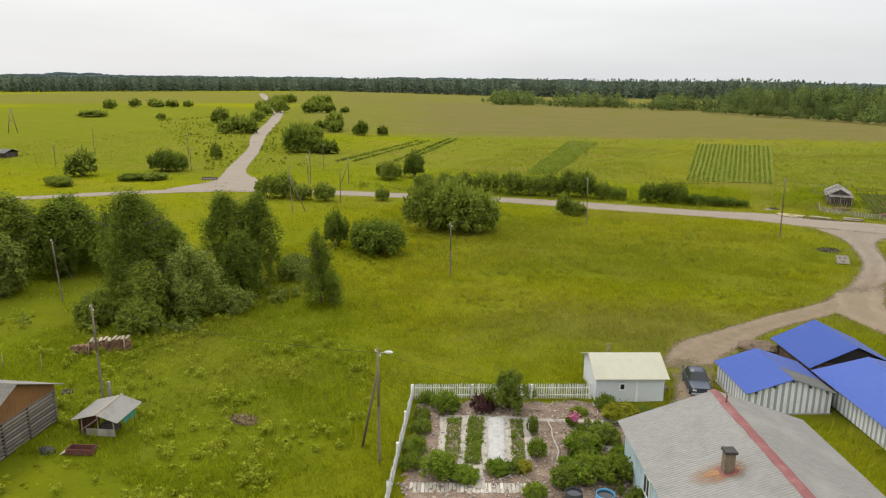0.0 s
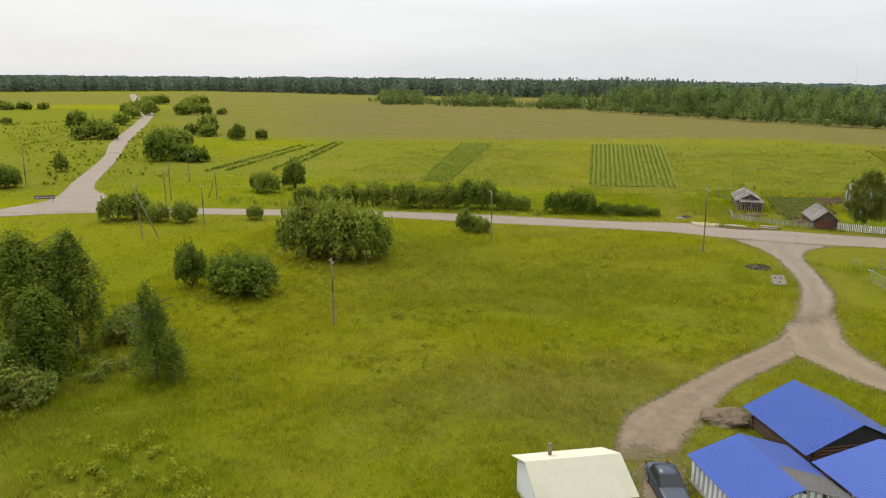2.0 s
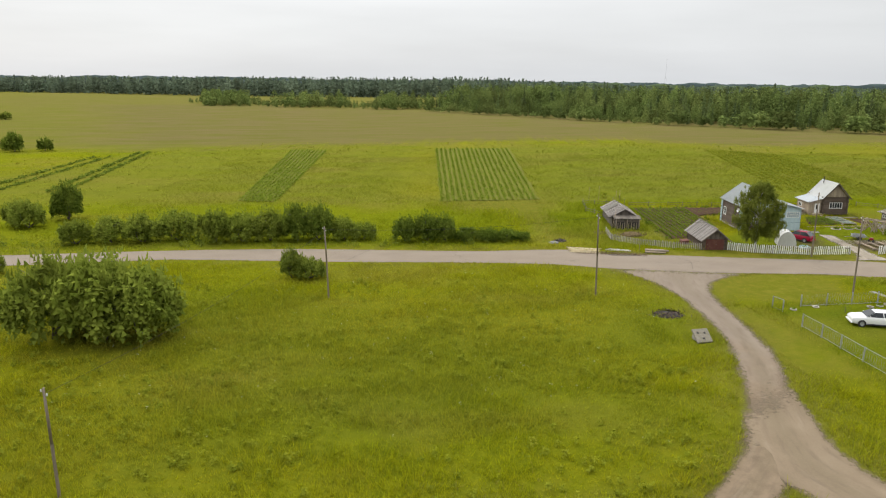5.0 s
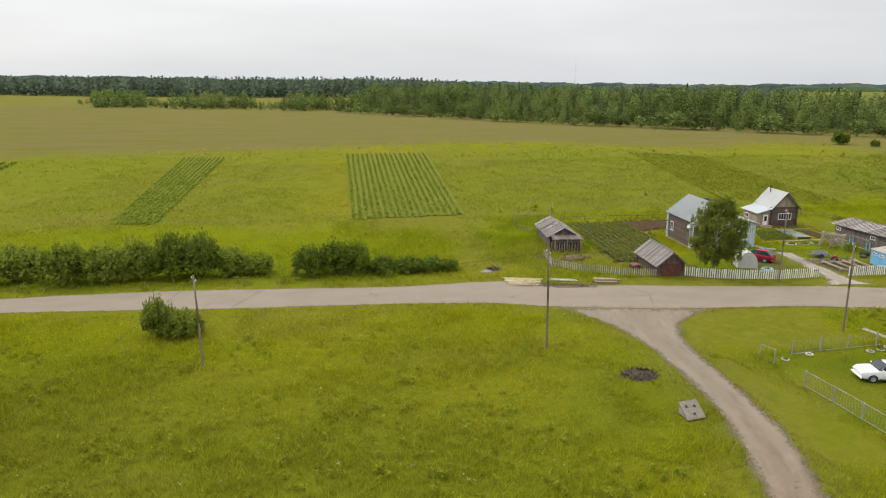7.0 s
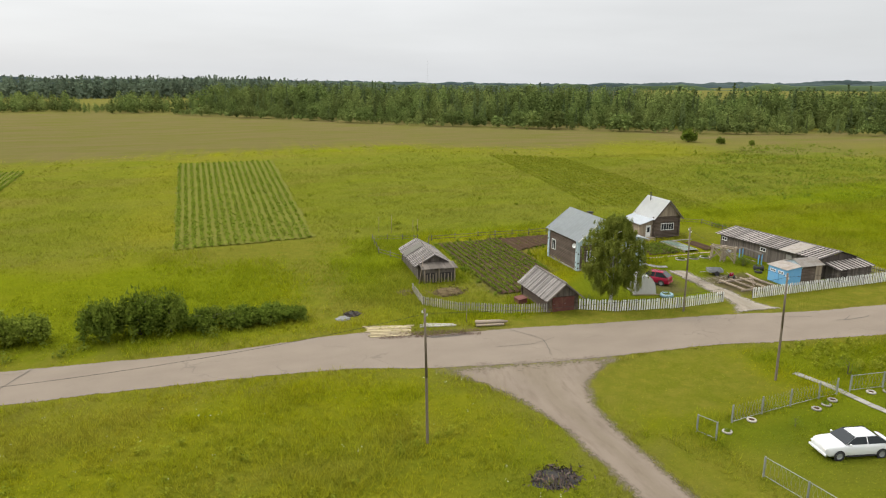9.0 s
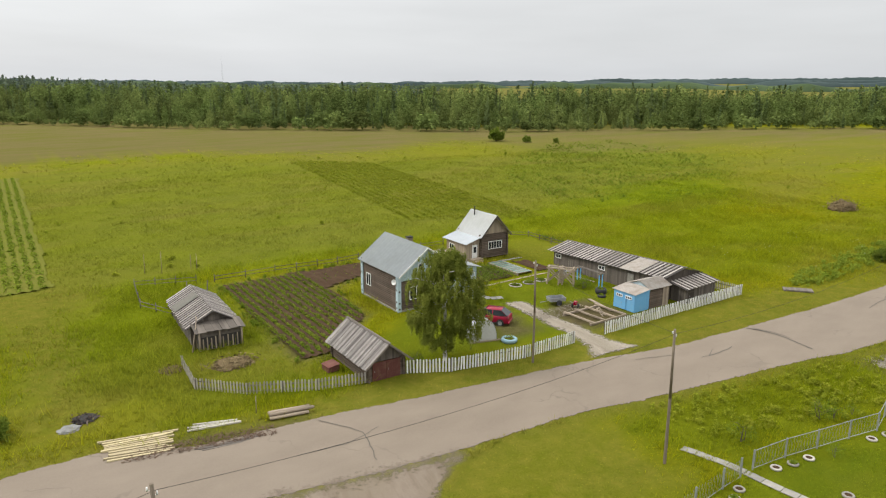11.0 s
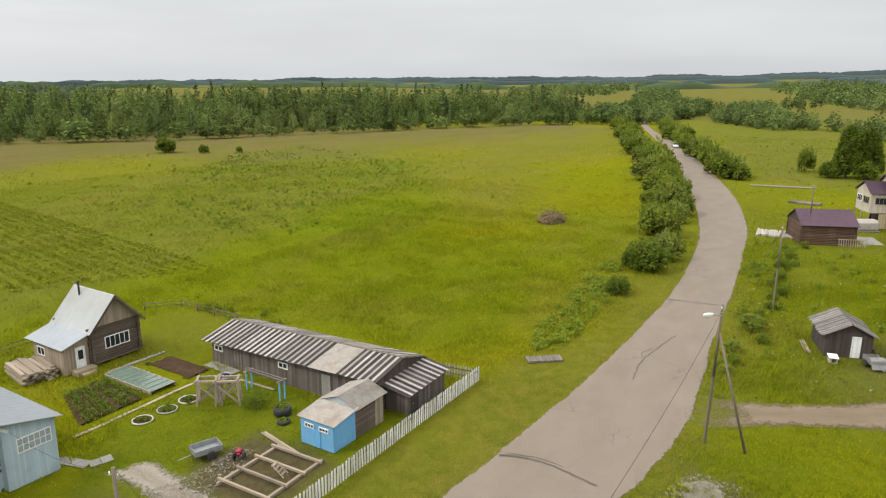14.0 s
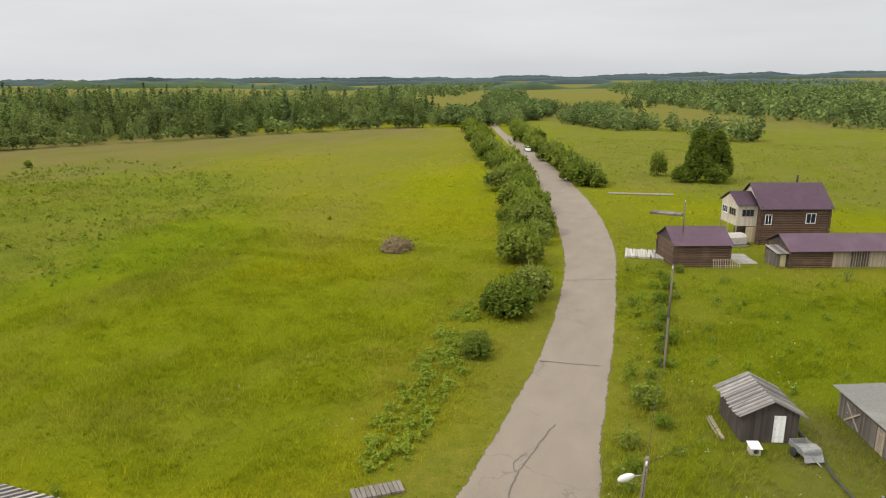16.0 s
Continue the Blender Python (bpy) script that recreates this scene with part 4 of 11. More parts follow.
# ---- growth: leaves, trees, woods, grass ----
def leaf_cloud(rng, centres, radii, count, size, droop=0.0, up=1.1):
    """Small pointed leaves or clumps on the outside of many soft balls."""
    centres, radii = np.asarray(centres, float), np.asarray(radii, float)
    w = radii.prod(1) ** 0.6 * (0.35 + 0.65 * rng.random(len(radii)))
    pick = rng.choice(len(centres), count, p=w / w.sum())
    d = rng.normal(size=(count, 3))
    d /= np.linalg.norm(d, axis=1)[:, None]
    pos = centres[pick] + d * radii[pick] * (0.50 + 0.55 * rng.random((count, 1)) + 0.75 * rng.random((count, 1)) ** 7)
    nrm = d * 0.9 + rng.normal(size=(count, 3)) * 0.5 + np.array((0, 0, up))
    nrm /= np.linalg.norm(nrm, axis=1)[:, None]
    ref = rng.normal(size=(count, 3))
    ref[:, 2] -= droop
    u = np.cross(nrm, ref)
    u /= np.linalg.norm(u, axis=1)[:, None] + 1e-9
    v = np.cross(nrm, u)
    s = size * (0.6 + 0.8 * rng.random((count, 1)))
    lng = 1.0 + 0.7 * (droop > 0)
    corners = np.stack([pos - u * s * 0.5, pos + u * s * 0.5, pos + v * s * 1.05 * lng], 1)
    return corners.reshape(-1, 3), np.arange(count * 3).reshape(-1, 3)


def crown_balls(rng, kind, h, r, n):
    """Ball centres and sizes that make up a crown of a given habit."""
    c, s = [], []
    for _ in range(n):
        a = rng.random() * math.tau
        if kind == "birch":
            t = rng.random() ** 0.8
            z = h * (0.16 + 0.80 * t)
            reach = r * (math.sin(math.pi * min(1, 0.14 + 0.86 * t) ** 1.0) ** 0.7) * (0.25 + 0.68 * rng.random() ** 0.5)
            b = r * (0.10 + 0.14 * rng.random())
            s.append((b, b, b * 2.0))
        elif kind == "broad":
            t = rng.random() ** 0.8
            z = h * (0.10 + 0.82 * t)
            reach = r * (math.sin(math.pi * min(1, 0.24 + 0.74 * t)) ** 0.6) * (0.12 + 0.80 * rng.random() ** 0.6) * (0.8 + 0.25 * math.sin(3 * a + h) * math.sin(2.1 * a + 5 * t))
            b = r * (0.06 + 0.13 * rng.random() ** 1.5)
            s.append((b, b, b * (1.3 + 0.9 * rng.random())))
        elif kind == "column":
            t = rng.random()
            z = h * (0.10 + 0.86 * t)
            reach = r * (1 - t) ** 0.6 * (0.2 + 0.7 * rng.random())
            b = r * (0.16 + 0.16 * rng.random()) * (1.15 - 0.75 * t)
            s.append((b, b, b * 1.9))
        elif kind == "spruce":
            t = rng.random() ** 1.4
            z = h * (0.08 + 0.9 * t)
            reach = r * (1 - t) * (0.35 + 0.6 * rng.random())
            b = r * (0.10 + 0.34 * (1 - t))
            s.append((b, b, b * 0.6))
        else:  # bush
            t = rng.random()
            reach = r * math.sqrt(rng.random()) * 0.80
            z = h * (0.22 + 0.58 * t * math.sqrt(max(0.05, 1 - (reach / r) ** 2)))
            b = min(r, h) * (0.06 + 0.12 * rng.random())
            s.append((b, b, b * (1.1 + 0.7 * rng.random())))
        c.append((reach * math.cos(a), reach * math.sin(a), z))
    return c, s


def strands(rng, c, s):
    """Hanging sprays from the outer twigs of a weeping crown."""
    out_c, out_s = [], []
    for (x, y, z), b in zip(c, s):
        for _ in range(7):
            a, q = rng.random() * math.tau, math.sqrt(rng.random())
            px, py = x + 1.3 * b[0] * q * math.cos(a), y + 1.3 * b[1] * q * math.sin(a)
            long = 0.22 + 0.5 * rng.random()
            out_c.append((px, py, max(0.9, z + b[2] * 0.5 - long)))
            out_s.append((0.10 + 0.07 * rng.random(), 0.10 + 0.07 * rng.random(), long))
    return out_c, out_s


def trunk_mesh(name, rng, h, r0, material, limbs, reach, forks=1):
    bm = bmesh.new()
    for f in range(forks):
        off = Vector(((rng.random() - 0.5) * 1.2, (rng.random() - 0.5) * 0.8, 0)) if forks > 1 else Vector((0, 0, 0))
        pts = [off + Vector((off.x * 1.2 * k / 5 + 0.12 * rng.normal() * k / 5, off.y * 1.2 * k / 5 + 0.12 * rng.normal() * k / 5, h * 0.92 * k / 5)) for k in range(6)]
        pts[0] = Vector((0, 0, -0.1))
        for k in range(5):
            tube(bm, pts[k], pts[k + 1], r0 * (1 - 0.18 * k), r0 * (1 - 0.18 * (k + 1)), 7 if forks == 1 else 4, False)
    for _ in range(limbs):
        t = 0.22 + 0.6 * rng.random()
        a = rng.random() * math.tau
        p0 = Vector((0, 0, h * t * 0.92))
        p1 = p0 + Vector((math.cos(a), math.sin(a), 0.9)) * reach * 0.35
        p2 = p1 + Vector((math.cos(a) * 1.1, math.sin(a) * 1.1, 0.35)) * reach * 0.35
        tube(bm, p0, p1, r0 * 0.4, r0 * 0.28, 5 if forks == 1 else 3, False)
        tube(bm, p1, p2, r0 * 0.28, r0 * 0.10, 5 if forks == 1 else 3, False)
    return mesh_from(name, bm, material)


MADE = {}


def tree_meshes(kind, seed, h, r, leaves, size, leaf_mat, bark, droop=0.0, balls=34):
    key = (kind, seed, h, r, leaves, size, leaf_mat.name)
    if key not in MADE:
        rng = np.random.default_rng(seed)
        c, s = crown_balls(rng, kind, h, r, balls)
        if droop:
            c, s = strands(rng, c, s)
        v, f = leaf_cloud(rng, c, s, leaves, size, droop)
        if kind == "bush":
            # upright twigs break the outline
            v = v.reshape(-1, 3, 3)
            twig = np.flatnonzero((rng.random(len(v)) < 0.16) & (v[:, 0, 2] > h * 0.35))
            v[twig, :, 2] += (h * 0.16 * rng.random(len(twig)) ** 1.5)[:, None]
            v[twig, 2] = v[twig, 0] + np.array((0, 0, size * 1.5)) + rng.normal(size=(len(twig), 3)) * size * 0.35
            v = v.reshape(-1, 3)
            v[:, 2] = np.maximum(v[:, 2], 0.02)
        crown = np_mesh("crown", v, f, leaf_mat)
        stem = trunk_mesh("trunk", rng, h * (0.7 if kind == "bush" else 1), 0.035 * r if kind == "bush" else 0.016 * h + 0.03, bark, 5 if kind == "bush" else 9, r, 3 if kind == "bush" else 1)
        MADE[key] = (crown, stem)
    return MADE[key]


def tree(name, x, y, kind, seed, h, r, leaves, size, leaf_mat, bark, label, category="tree", droop=0.0, balls=34, scale=1.0, group="", sq=1.0):
    crown, stem = tree_meshes(kind, seed, h, r, leaves, size, leaf_mat, bark, droop, balls)
    t = thing(name, x, y, label, category, rz=(seed * 47 + x * 13) % 360, group=group)
    t.scale = (scale * sq, scale * sq, scale)
    piece("trunk", stem, t, Matrix())
    piece("crown", crown, t, Matrix())
    return t


def shrub(x, y, h, r, seed, leaf=None, label="round grey-green willow bush in long grass", group="meadow bushes", leaves=4200, size=0.27):
    """One of five bush shapes, set to height and width."""
    leaf = leaf or LEAF_WILLOW
    return tree("bush", x, y, "bush", seed % 5, 4.0, 2.6, leaves, size, leaf, BARK, label, "bush", 0.0, 105, h / 4.0, group, (r / 2.6) / (h / 4.0))


# forest made of whole small trees, joined
def tree_template(kind, seed, h, r, n, size):
    """One forest tree: leaves through a crown that narrows to its tip, in lumps and tiers."""
    rng = np.random.default_rng(seed)
    if kind == "bush":
        c, s = crown_balls(rng, kind, h, r, 40)
        return leaf_cloud(rng, c, s, n, size, 0.0, 0.9)
    if kind == "spruce":
        t = rng.random(n) ** 1.2
        a = rng.random(n) * math.tau
        f = (1 - t) ** 0.9 * (0.74 + 0.26 * np.sin(t * 40 + seed))
        q = r * f * (0.80 + 0.20 * np.sin(5 * a + 9 * t)) * (0.6 + 0.4 * np.sqrt(rng.random(n)))
        c = np.c_[q * np.cos(a), q * np.sin(a), h * (0.04 + 0.95 * t)]
        nrm = np.c_[np.cos(a), np.sin(a), np.full(n, 0.7)] + rng.normal(size=(n, 3)) * 0.4
    else:
        # billows of leaves set round a crown that narrows to its top
        m = 30 if kind == "broad" else 26
        tc = np.clip((np.arange(m) + rng.random(m)) / m, 0.03, 0.985)
        ac = np.arange(m) * 2.4 + rng.random(m)
        fc = np.minimum(1, (tc / 0.34) ** 0.55) * np.clip(1 - tc ** (1.9 if kind == "broad" else 1.3), 0, 1) ** 0.75
        bc = np.c_[r * 0.66 * fc * np.cos(ac), r * 0.66 * fc * np.sin(ac), h * (0.07 + 0.85 * tc)]
        br = r * (0.16 + 0.26 * fc) * (0.8 + 0.4 * rng.random(m))
        k = rng.choice(m, n, p=br ** 2 / (br ** 2).sum())
        d = rng.normal(size=(n, 3)) + 0.55 * np.c_[np.cos(ac), np.sin(ac), np.full(m, 0.7)][k]
        d /= np.linalg.norm(d, axis=1)[:, None]
        c = bc[k] + d * (br[k] * (0.82 + 0.26 * rng.random(n)))[:, None] * np.array((1, 1, 1.35))
        nrm = d + np.array((0, 0, 0.35)) + rng.normal(size=(n, 3)) * 0.35
        t = np.clip(c[:, 2] / h, 0, 1)
    nrm /= np.linalg.norm(nrm, axis=1)[:, None]
    u = np.cross(nrm, rng.normal(size=(n, 3)))
    u /= np.linalg.norm(u, axis=1)[:, None] + 1e-9
    v = np.cross(nrm, u)
    s = (size * (0.6 + 0.8 * rng.random(n)) * (1.12 - 0.5 * t))[:, None]
    corners = np.stack([c - u * s * 0.5, c + u * s * 0.5, c + v * s * 1.05], 1)
    return corners.reshape(-1, 3), np.arange(n * 3).reshape(-1, 3)


def wood(name, spots, templates, material, label, seed, lift=0.0):
    """Whole trees at (x, y, height) spots, as one joined stuff object."""
    rng = np.random.default_rng(seed)
    vs, fs, tones, base = [], [], [], 0
    for x, y, h in spots:
        v, f = templates[rng.integers(len(templates))]
        a, k = rng.random() * math.tau, h / 18.0
        w = k * (0.82 + 0.5 * rng.random())
        ca, sa = math.cos(a), math.sin(a)
        p = np.c_[(v[:, 0] * ca - v[:, 1] * sa) * w + x, (v[:, 0] * sa + v[:, 1] * ca) * w + y, v[:, 2] * k + hz(x, y) + float(far_rise(np.array(x), np.array(y))) + lift]
        vs.append(p)
        fs.append(f + base)
        tones.append(np.full(len(v), rng.random(), np.float32))
        base += len(v)
    me = np_mesh(name, np.concatenate(vs), np.concatenate(fs), material)
    me.attributes.new("tone", "FLOAT", "POINT").data.foreach_set("value", np.concatenate(tones))
    ob = new(name, me)
    return tagged(ob, label, "forest", kind="stuff")


def fill(poly, step, seed, h0, h1):
    rng = np.random.default_rng(seed)
    p = np.array(poly)
    gx, gy = np.meshgrid(np.arange(p[:, 0].min(), p[:, 0].max(), step), np.arange(p[:, 1].min(), p[:, 1].max(), step))
    x = gx.ravel() + (rng.random(gx.size) - 0.5) * step * 0.9
    y = gy.ravel() + (rng.random(gx.size) - 0.5) * step * 0.9
    a, b = wobble(x * 0.3, y * 0.3)
    hit = inside(x + a * 3, y + b * 3, poly)
    tall = h0 + (h1 - h0) * np.clip(0.5 + 0.4 * np.sin(x * 0.075 + 1) * np.sin(y * 0.09) + 0.8 * (rng.random(x.size) - 0.5) * 2, -0.15, 1.2)
    return [(float(i), float(j), float(k)) for i, j, k in zip(x[hit], y[hit], tall[hit])]


T_BROAD = [tree_template("broad", 11 + k, 18, 4.6, 640, 0.88) for k in range(4)] + [tree_template("column", 21 + k, 18, 3.5, 500, 0.82) for k in range(4)]
T_LOW = [tree_template("broad", 31 + k, 18, 5.2, 190, 1.7) for k in range(4)] + [tree_template("column", 36 + k, 18, 3.8, 150, 1.5) for k in range(2)]
T_LINE = [tree_template("column", 91 + k, 18, 4.4, 44, 2.6) for k in range(3)] + [tree_template("spruce", 95 + k, 18, 4.0, 40, 2.6) for k in range(3)]
T_ROUND = [tree_template("broad", 71 + k, 18, 7.0, 130, 2.6) for k in range(4)]
T_TINY = [tree_template("broad", 81 + k, 18, 7.0, 40, 3.6) for k in range(4)]
T_SPRUCE = [tree_template("spruce", 41 + k, 18, 3.2, 260, 0.95) for k in range(3)]
T_SPRUCE_LOW = [tree_template("spruce", 51 + k, 18, 3.4, 90, 1.7) for k in range(3)]
T_BUSH = [tree_template("bush", 61 + k, 18, 13, 420, 2.0) for k in range(4)]

EDGE = [(-270, 745), (-215, 655), (-160, 636), (-110, 615), (-27, 566), (10, 512), (42, 470), (90, 408), (135, 372), (186, 330), (254, 300), (300, 285), (338, 264), (372, 234)]
front = [(x, y) for x, y in EDGE[4:]]
deep = front + [(430, 262), (455, 330), (380, 400), (300, 440), (220, 500), (150, 580), (70, 660), (0, 700)]
spots = fill([(x, y) for x, y in front] + [(x + 42, y + 52) for x, y in front[::-1]], 6.6, 5, 10.5, 19.0)
rngf = np.random.default_rng(9)
line = np.array(resample([Vector((*p, 0)) for p in front], 400))


def step_back(spots, low, deep_by):
    """The edge of a wood starts low and ragged and grows taller inwards."""
    out = []
    for x, y, h in spots:
        d = float(np.hypot(line[:, 0] - x, line[:, 1] - y).min()) - 5 - 6 * noise.noise((x * 0.05, y * 0.05, 2))
        if d > -1.5 or noise.noise((x * 0.3, y * 0.3, 0)) > 0.25:
            out.append((x, y, h * min(1.0, max(low, low + (1 - low) * d / deep_by))))
    return out


spots = step_back(spots, 0.40, 34)
is_spruce = rngf.random(len(spots)) < 0.24
wood("forest_broadleaf", [s for s, q in zip(spots, is_spruce) if not q], T_BROAD, WOOD_FAR, "mixed birch and aspen forest edge behind the field", 1)
wood("forest_spruce", [s for s, q in zip(spots, is_spruce) if q], T_SPRUCE, SPRUCE, "dark spruces among the forest edge", 2)
back = [s for s in step_back(fill(deep, 8.0, 6, 12.5, 17.5), 0.3, 60) if s[2] > 7.5]
is_spruce = rngf.random(len(back)) < 0.3
wood("forest_interior", [s for s, q in zip(back, is_spruce) if not q], T_LOW, WOOD_FAR, "treetops of the mixed forest further in", 3)
wood("forest_interior_spruce", [s for s, q in zip(back, is_spruce) if q], T_SPRUCE_LOW, SPRUCE, "spruce tops of the forest further in", 4)
# lower fringe of bushes along the forest edge
fringe = []
for (x0, y0), (x1, y1) in zip(front, front[1:]):
    n = int(math.hypot(x1 - x0, y1 - y0) / 7)
    for k in range(n):
        t = (k + rngf.random()) / n
        fringe.append((x0 + (x1 - x0) * t - 3 * rngf.random(), y0 + (y1 - y0) * t - 4 * rngf.random(), 4.0 + 6.0 * rngf.random() ** 2))
wood("forest_fringe", fringe, T_BUSH, WOOD_FAR, "low bushes along the forest edge", 5)
# smaller clumps at the far left of the edge, with gaps of field between
far_edge = [(-270, 745), (-215, 655), (-160, 640), (-110, 622), (-62, 596), (-30, 575), (-10, 640), (-60, 660), (-120, 690), (-200, 720), (-250, 790)]
wood("forest_clumps", [(x, y, h * (0.8 if (x + 160) % 90 < 60 else 0.35)) for x, y, h in fill(far_edge, 8.0, 7, 10, 17)], T_LOW, WOOD_FAR, "scattered clumps of trees at the field's far end", 6)
# the long forest at the end of the straight road
long_edge = [(-1300, 420), (-1100, 640), (-990, 840), (-850, 1010), (-700, 1120), (-540, 1075), (-400, 1000), (-260, 960), (-100, 930), (60, 880), (220, 800), (380, 720), (480, 800), (300, 960), (60, 1040), (-250, 1090), (-500, 1190), (-760, 1250), (-1000, 1120), (-1200, 900), (-1450, 600)]
wood("forest_far_line", [(x, y, h * (1.0 if x < 0 else max(0.6, 1 - x / 500))) for x, y, h in fill(long_edge, 11.0, 8, 22.5, 25)], T_LINE, HAZY_SPRUCE, "long dark conifer forest along the horizon, haze coloured into its green", 7)
# woods and clumps in the low country beyond the road's crest
east = [([(360, 225), (400, 250), (480, 262), (560, 250), (560, 225), (470, 205), (420, 215), (392, 208)], 5.5, 6, 10),
        ([(540, 262), (640, 300), (760, 330), (760, 300), (640, 265)], 7, 9, 14),
        ([(365, 150), (420, 190), (560, 205), (560, 185), (430, 160), (380, 128)], 5.5, 6, 9),
        ([(330, 108), (345, 100), (362, 112), (350, 122)], 7, 8, 11), ([(505, 175), (540, 176), (540, 190), (508, 190)], 8, 8, 11),
        ([(480, 70), (640, 130), (900, 200), (1400, 220), (1600, 0), (1300, -240), (800, -120), (560, -10)], 12.1, 9, 14),
        ([(390, 40), (460, 62), (560, 40), (600, -60), (450, -80), (380, -20)], 12.5, 8, 13),
        ([(610, 172), (690, 160), (690, 176), (620, 186)], 12, 8, 11),
        ([(900, 420), (1300, 520), (1700, 560), (1750, 640), (1200, 640), (860, 520)], 24, 10, 15),
        ([(1100, 230), (1500, 330), (2200, 300), (2400, -200), (1700, -300), (1350, 60)], 30, 11, 16),
        ([(700, -120), (900, -80), (1300, -240), (1100, -500), (600, -350)], 22, 9, 14)]
spots, tiny = [], []
for k, (poly, step, h0, h1) in enumerate(east):
    (tiny if step > 12 else spots).extend(fill(poly, step, 20 + k, h0, h1))
wood("forest_plain", tiny, T_TINY, PLAIN_WOOD, "wide woods of the plain beyond the fields", 18)
wood("forest_lowland", spots, T_ROUND + T_LOW[:2], PLAIN_WOOD, "woods and hedges in the low country beyond", 8)


def wood_band(name, a0, a1, r, height, depth, seed, material):
    """A far wooded rise: an uneven mound of treetops along an arc."""
    n, rng = int((a1 - a0) * r / 14), np.random.default_rng(seed)
    verts, faces = [], []
    for k in range(n + 1):
        a = a0 + (a1 - a0) * k / n
        rr = r + 120 * math.sin(a * 9 + seed) + 60 * math.sin(a * 23)
        for j, (dr, f) in enumerate(((0, 0), (6, 0.8 + 0.3 * rng.random()), (depth * 0.5, 0.95 + 0.35 * rng.random()), (depth, 0.9))):
            x, y = 40 + (rr + dr) * math.sin(a), 110 + (rr + dr) * math.cos(a)
            gap = min(1.0, max(0.05, 0.75 + 1.4 * noise.noise((a * 14, seed, 0))))
            verts.append((x, y, hz(x, y) + float(far_rise(np.array(x), np.array(y))) - 1 + height * f * gap))
    idx = np.arange((n + 1) * 4).reshape(n + 1, 4)
    faces = np.stack([idx[:-1, :-1], idx[:-1, 1:], idx[1:, 1:], idx[1:, :-1]], -1).reshape(-1, 4)
    ob = new(name, np_mesh(name, verts, faces, material))
    return tagged(ob, "wooded rise far off on the horizon, blue haze coloured into the farther ones", "distant woods", kind="structure")


# distance haze is put into HAZE_WOOD's blue-green base colour
HAZE_WOOD = surface("hazy_treetops", (0.052, 0.072, 0.070), (0.042, 0.060, 0.062), (0.064, 0.084, 0.076), 1.0, (0.02, 0.02, 0.05), 0.004, bump=0.0)
NEAR_WOOD = surface("plain_treetops", (0.060, 0.085, 0.040), (0.045, 0.068, 0.034), (0.075, 0.10, 0.045), 1.0, (0.05, 0.05, 0.08), 0.01, bump=0.0)
wood_band("backdrop_woods_1", 0.1, 2.6, 1500, 13, 120, 1, NEAR_WOOD)
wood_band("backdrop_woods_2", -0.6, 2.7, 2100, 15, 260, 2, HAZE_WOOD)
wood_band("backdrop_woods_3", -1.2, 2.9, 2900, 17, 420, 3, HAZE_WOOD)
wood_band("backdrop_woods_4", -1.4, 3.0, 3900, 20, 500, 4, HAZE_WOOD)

# bushes on both verges of the road over the crest
rngb = np.random.default_rng(77)
verge = []
LEFT_VERGE = [(106, 134), (118, 136.5), (129, 138), (141, 141), (154, 144.6), (170, 149), (184, 154), (196, 157), (230, 170), (272, 188), (333, 211), (380, 230)]
RIGHT_VERGE = [(196, 139), (208, 145), (222, 151), (250, 161), (292, 176), (330, 190), (370, 203)]
for line, wide in ((LEFT_VERGE, 6.5), (RIGHT_VERGE, 5.0)):
    pts = resample([Vector((*p, 0)) for p in line], 96 if line is LEFT_VERGE else 56)
    for k, (x, y) in enumerate(pts):
        if line is LEFT_VERGE and k in (3, 4, 5, 6):
            continue
        verge.append((x + (rngb.random() - 0.5) * wide, y + (rngb.random() - 0.5) * wide * 0.8, 2.8 + 2.8 * rngb.random()))
for k, (x, y, h) in enumerate(verge):
    shrub(x, y, h, h * (0.55 + 0.25 * rngb.random()), k, (LEAF_WILLOW, LEAF_DARK, LEAF_BIRCH, LEAF_WILLOW)[k % 4], "leafy willow bush on the road verge", "verge bushes", 2800 if x < 190 else 1200, 0.29 if x < 190 else 0.46)

# a ragged row of low bushes under the wires
for k in range(19):
    x = 80.5 + 2.75 * k + rngb.random()
    h = 0.9 + 1.1 * rngb.random() ** 2
    shrub(x, 118.5 + 0.03 * (x - 82) + 0.7 * rngb.normal(), h, h * 0.7, k, LEAF_BRIGHT if k % 2 else LEAF_WILLOW, "low scrubby bush beneath the power line", "wire bushes", 900, 0.36)

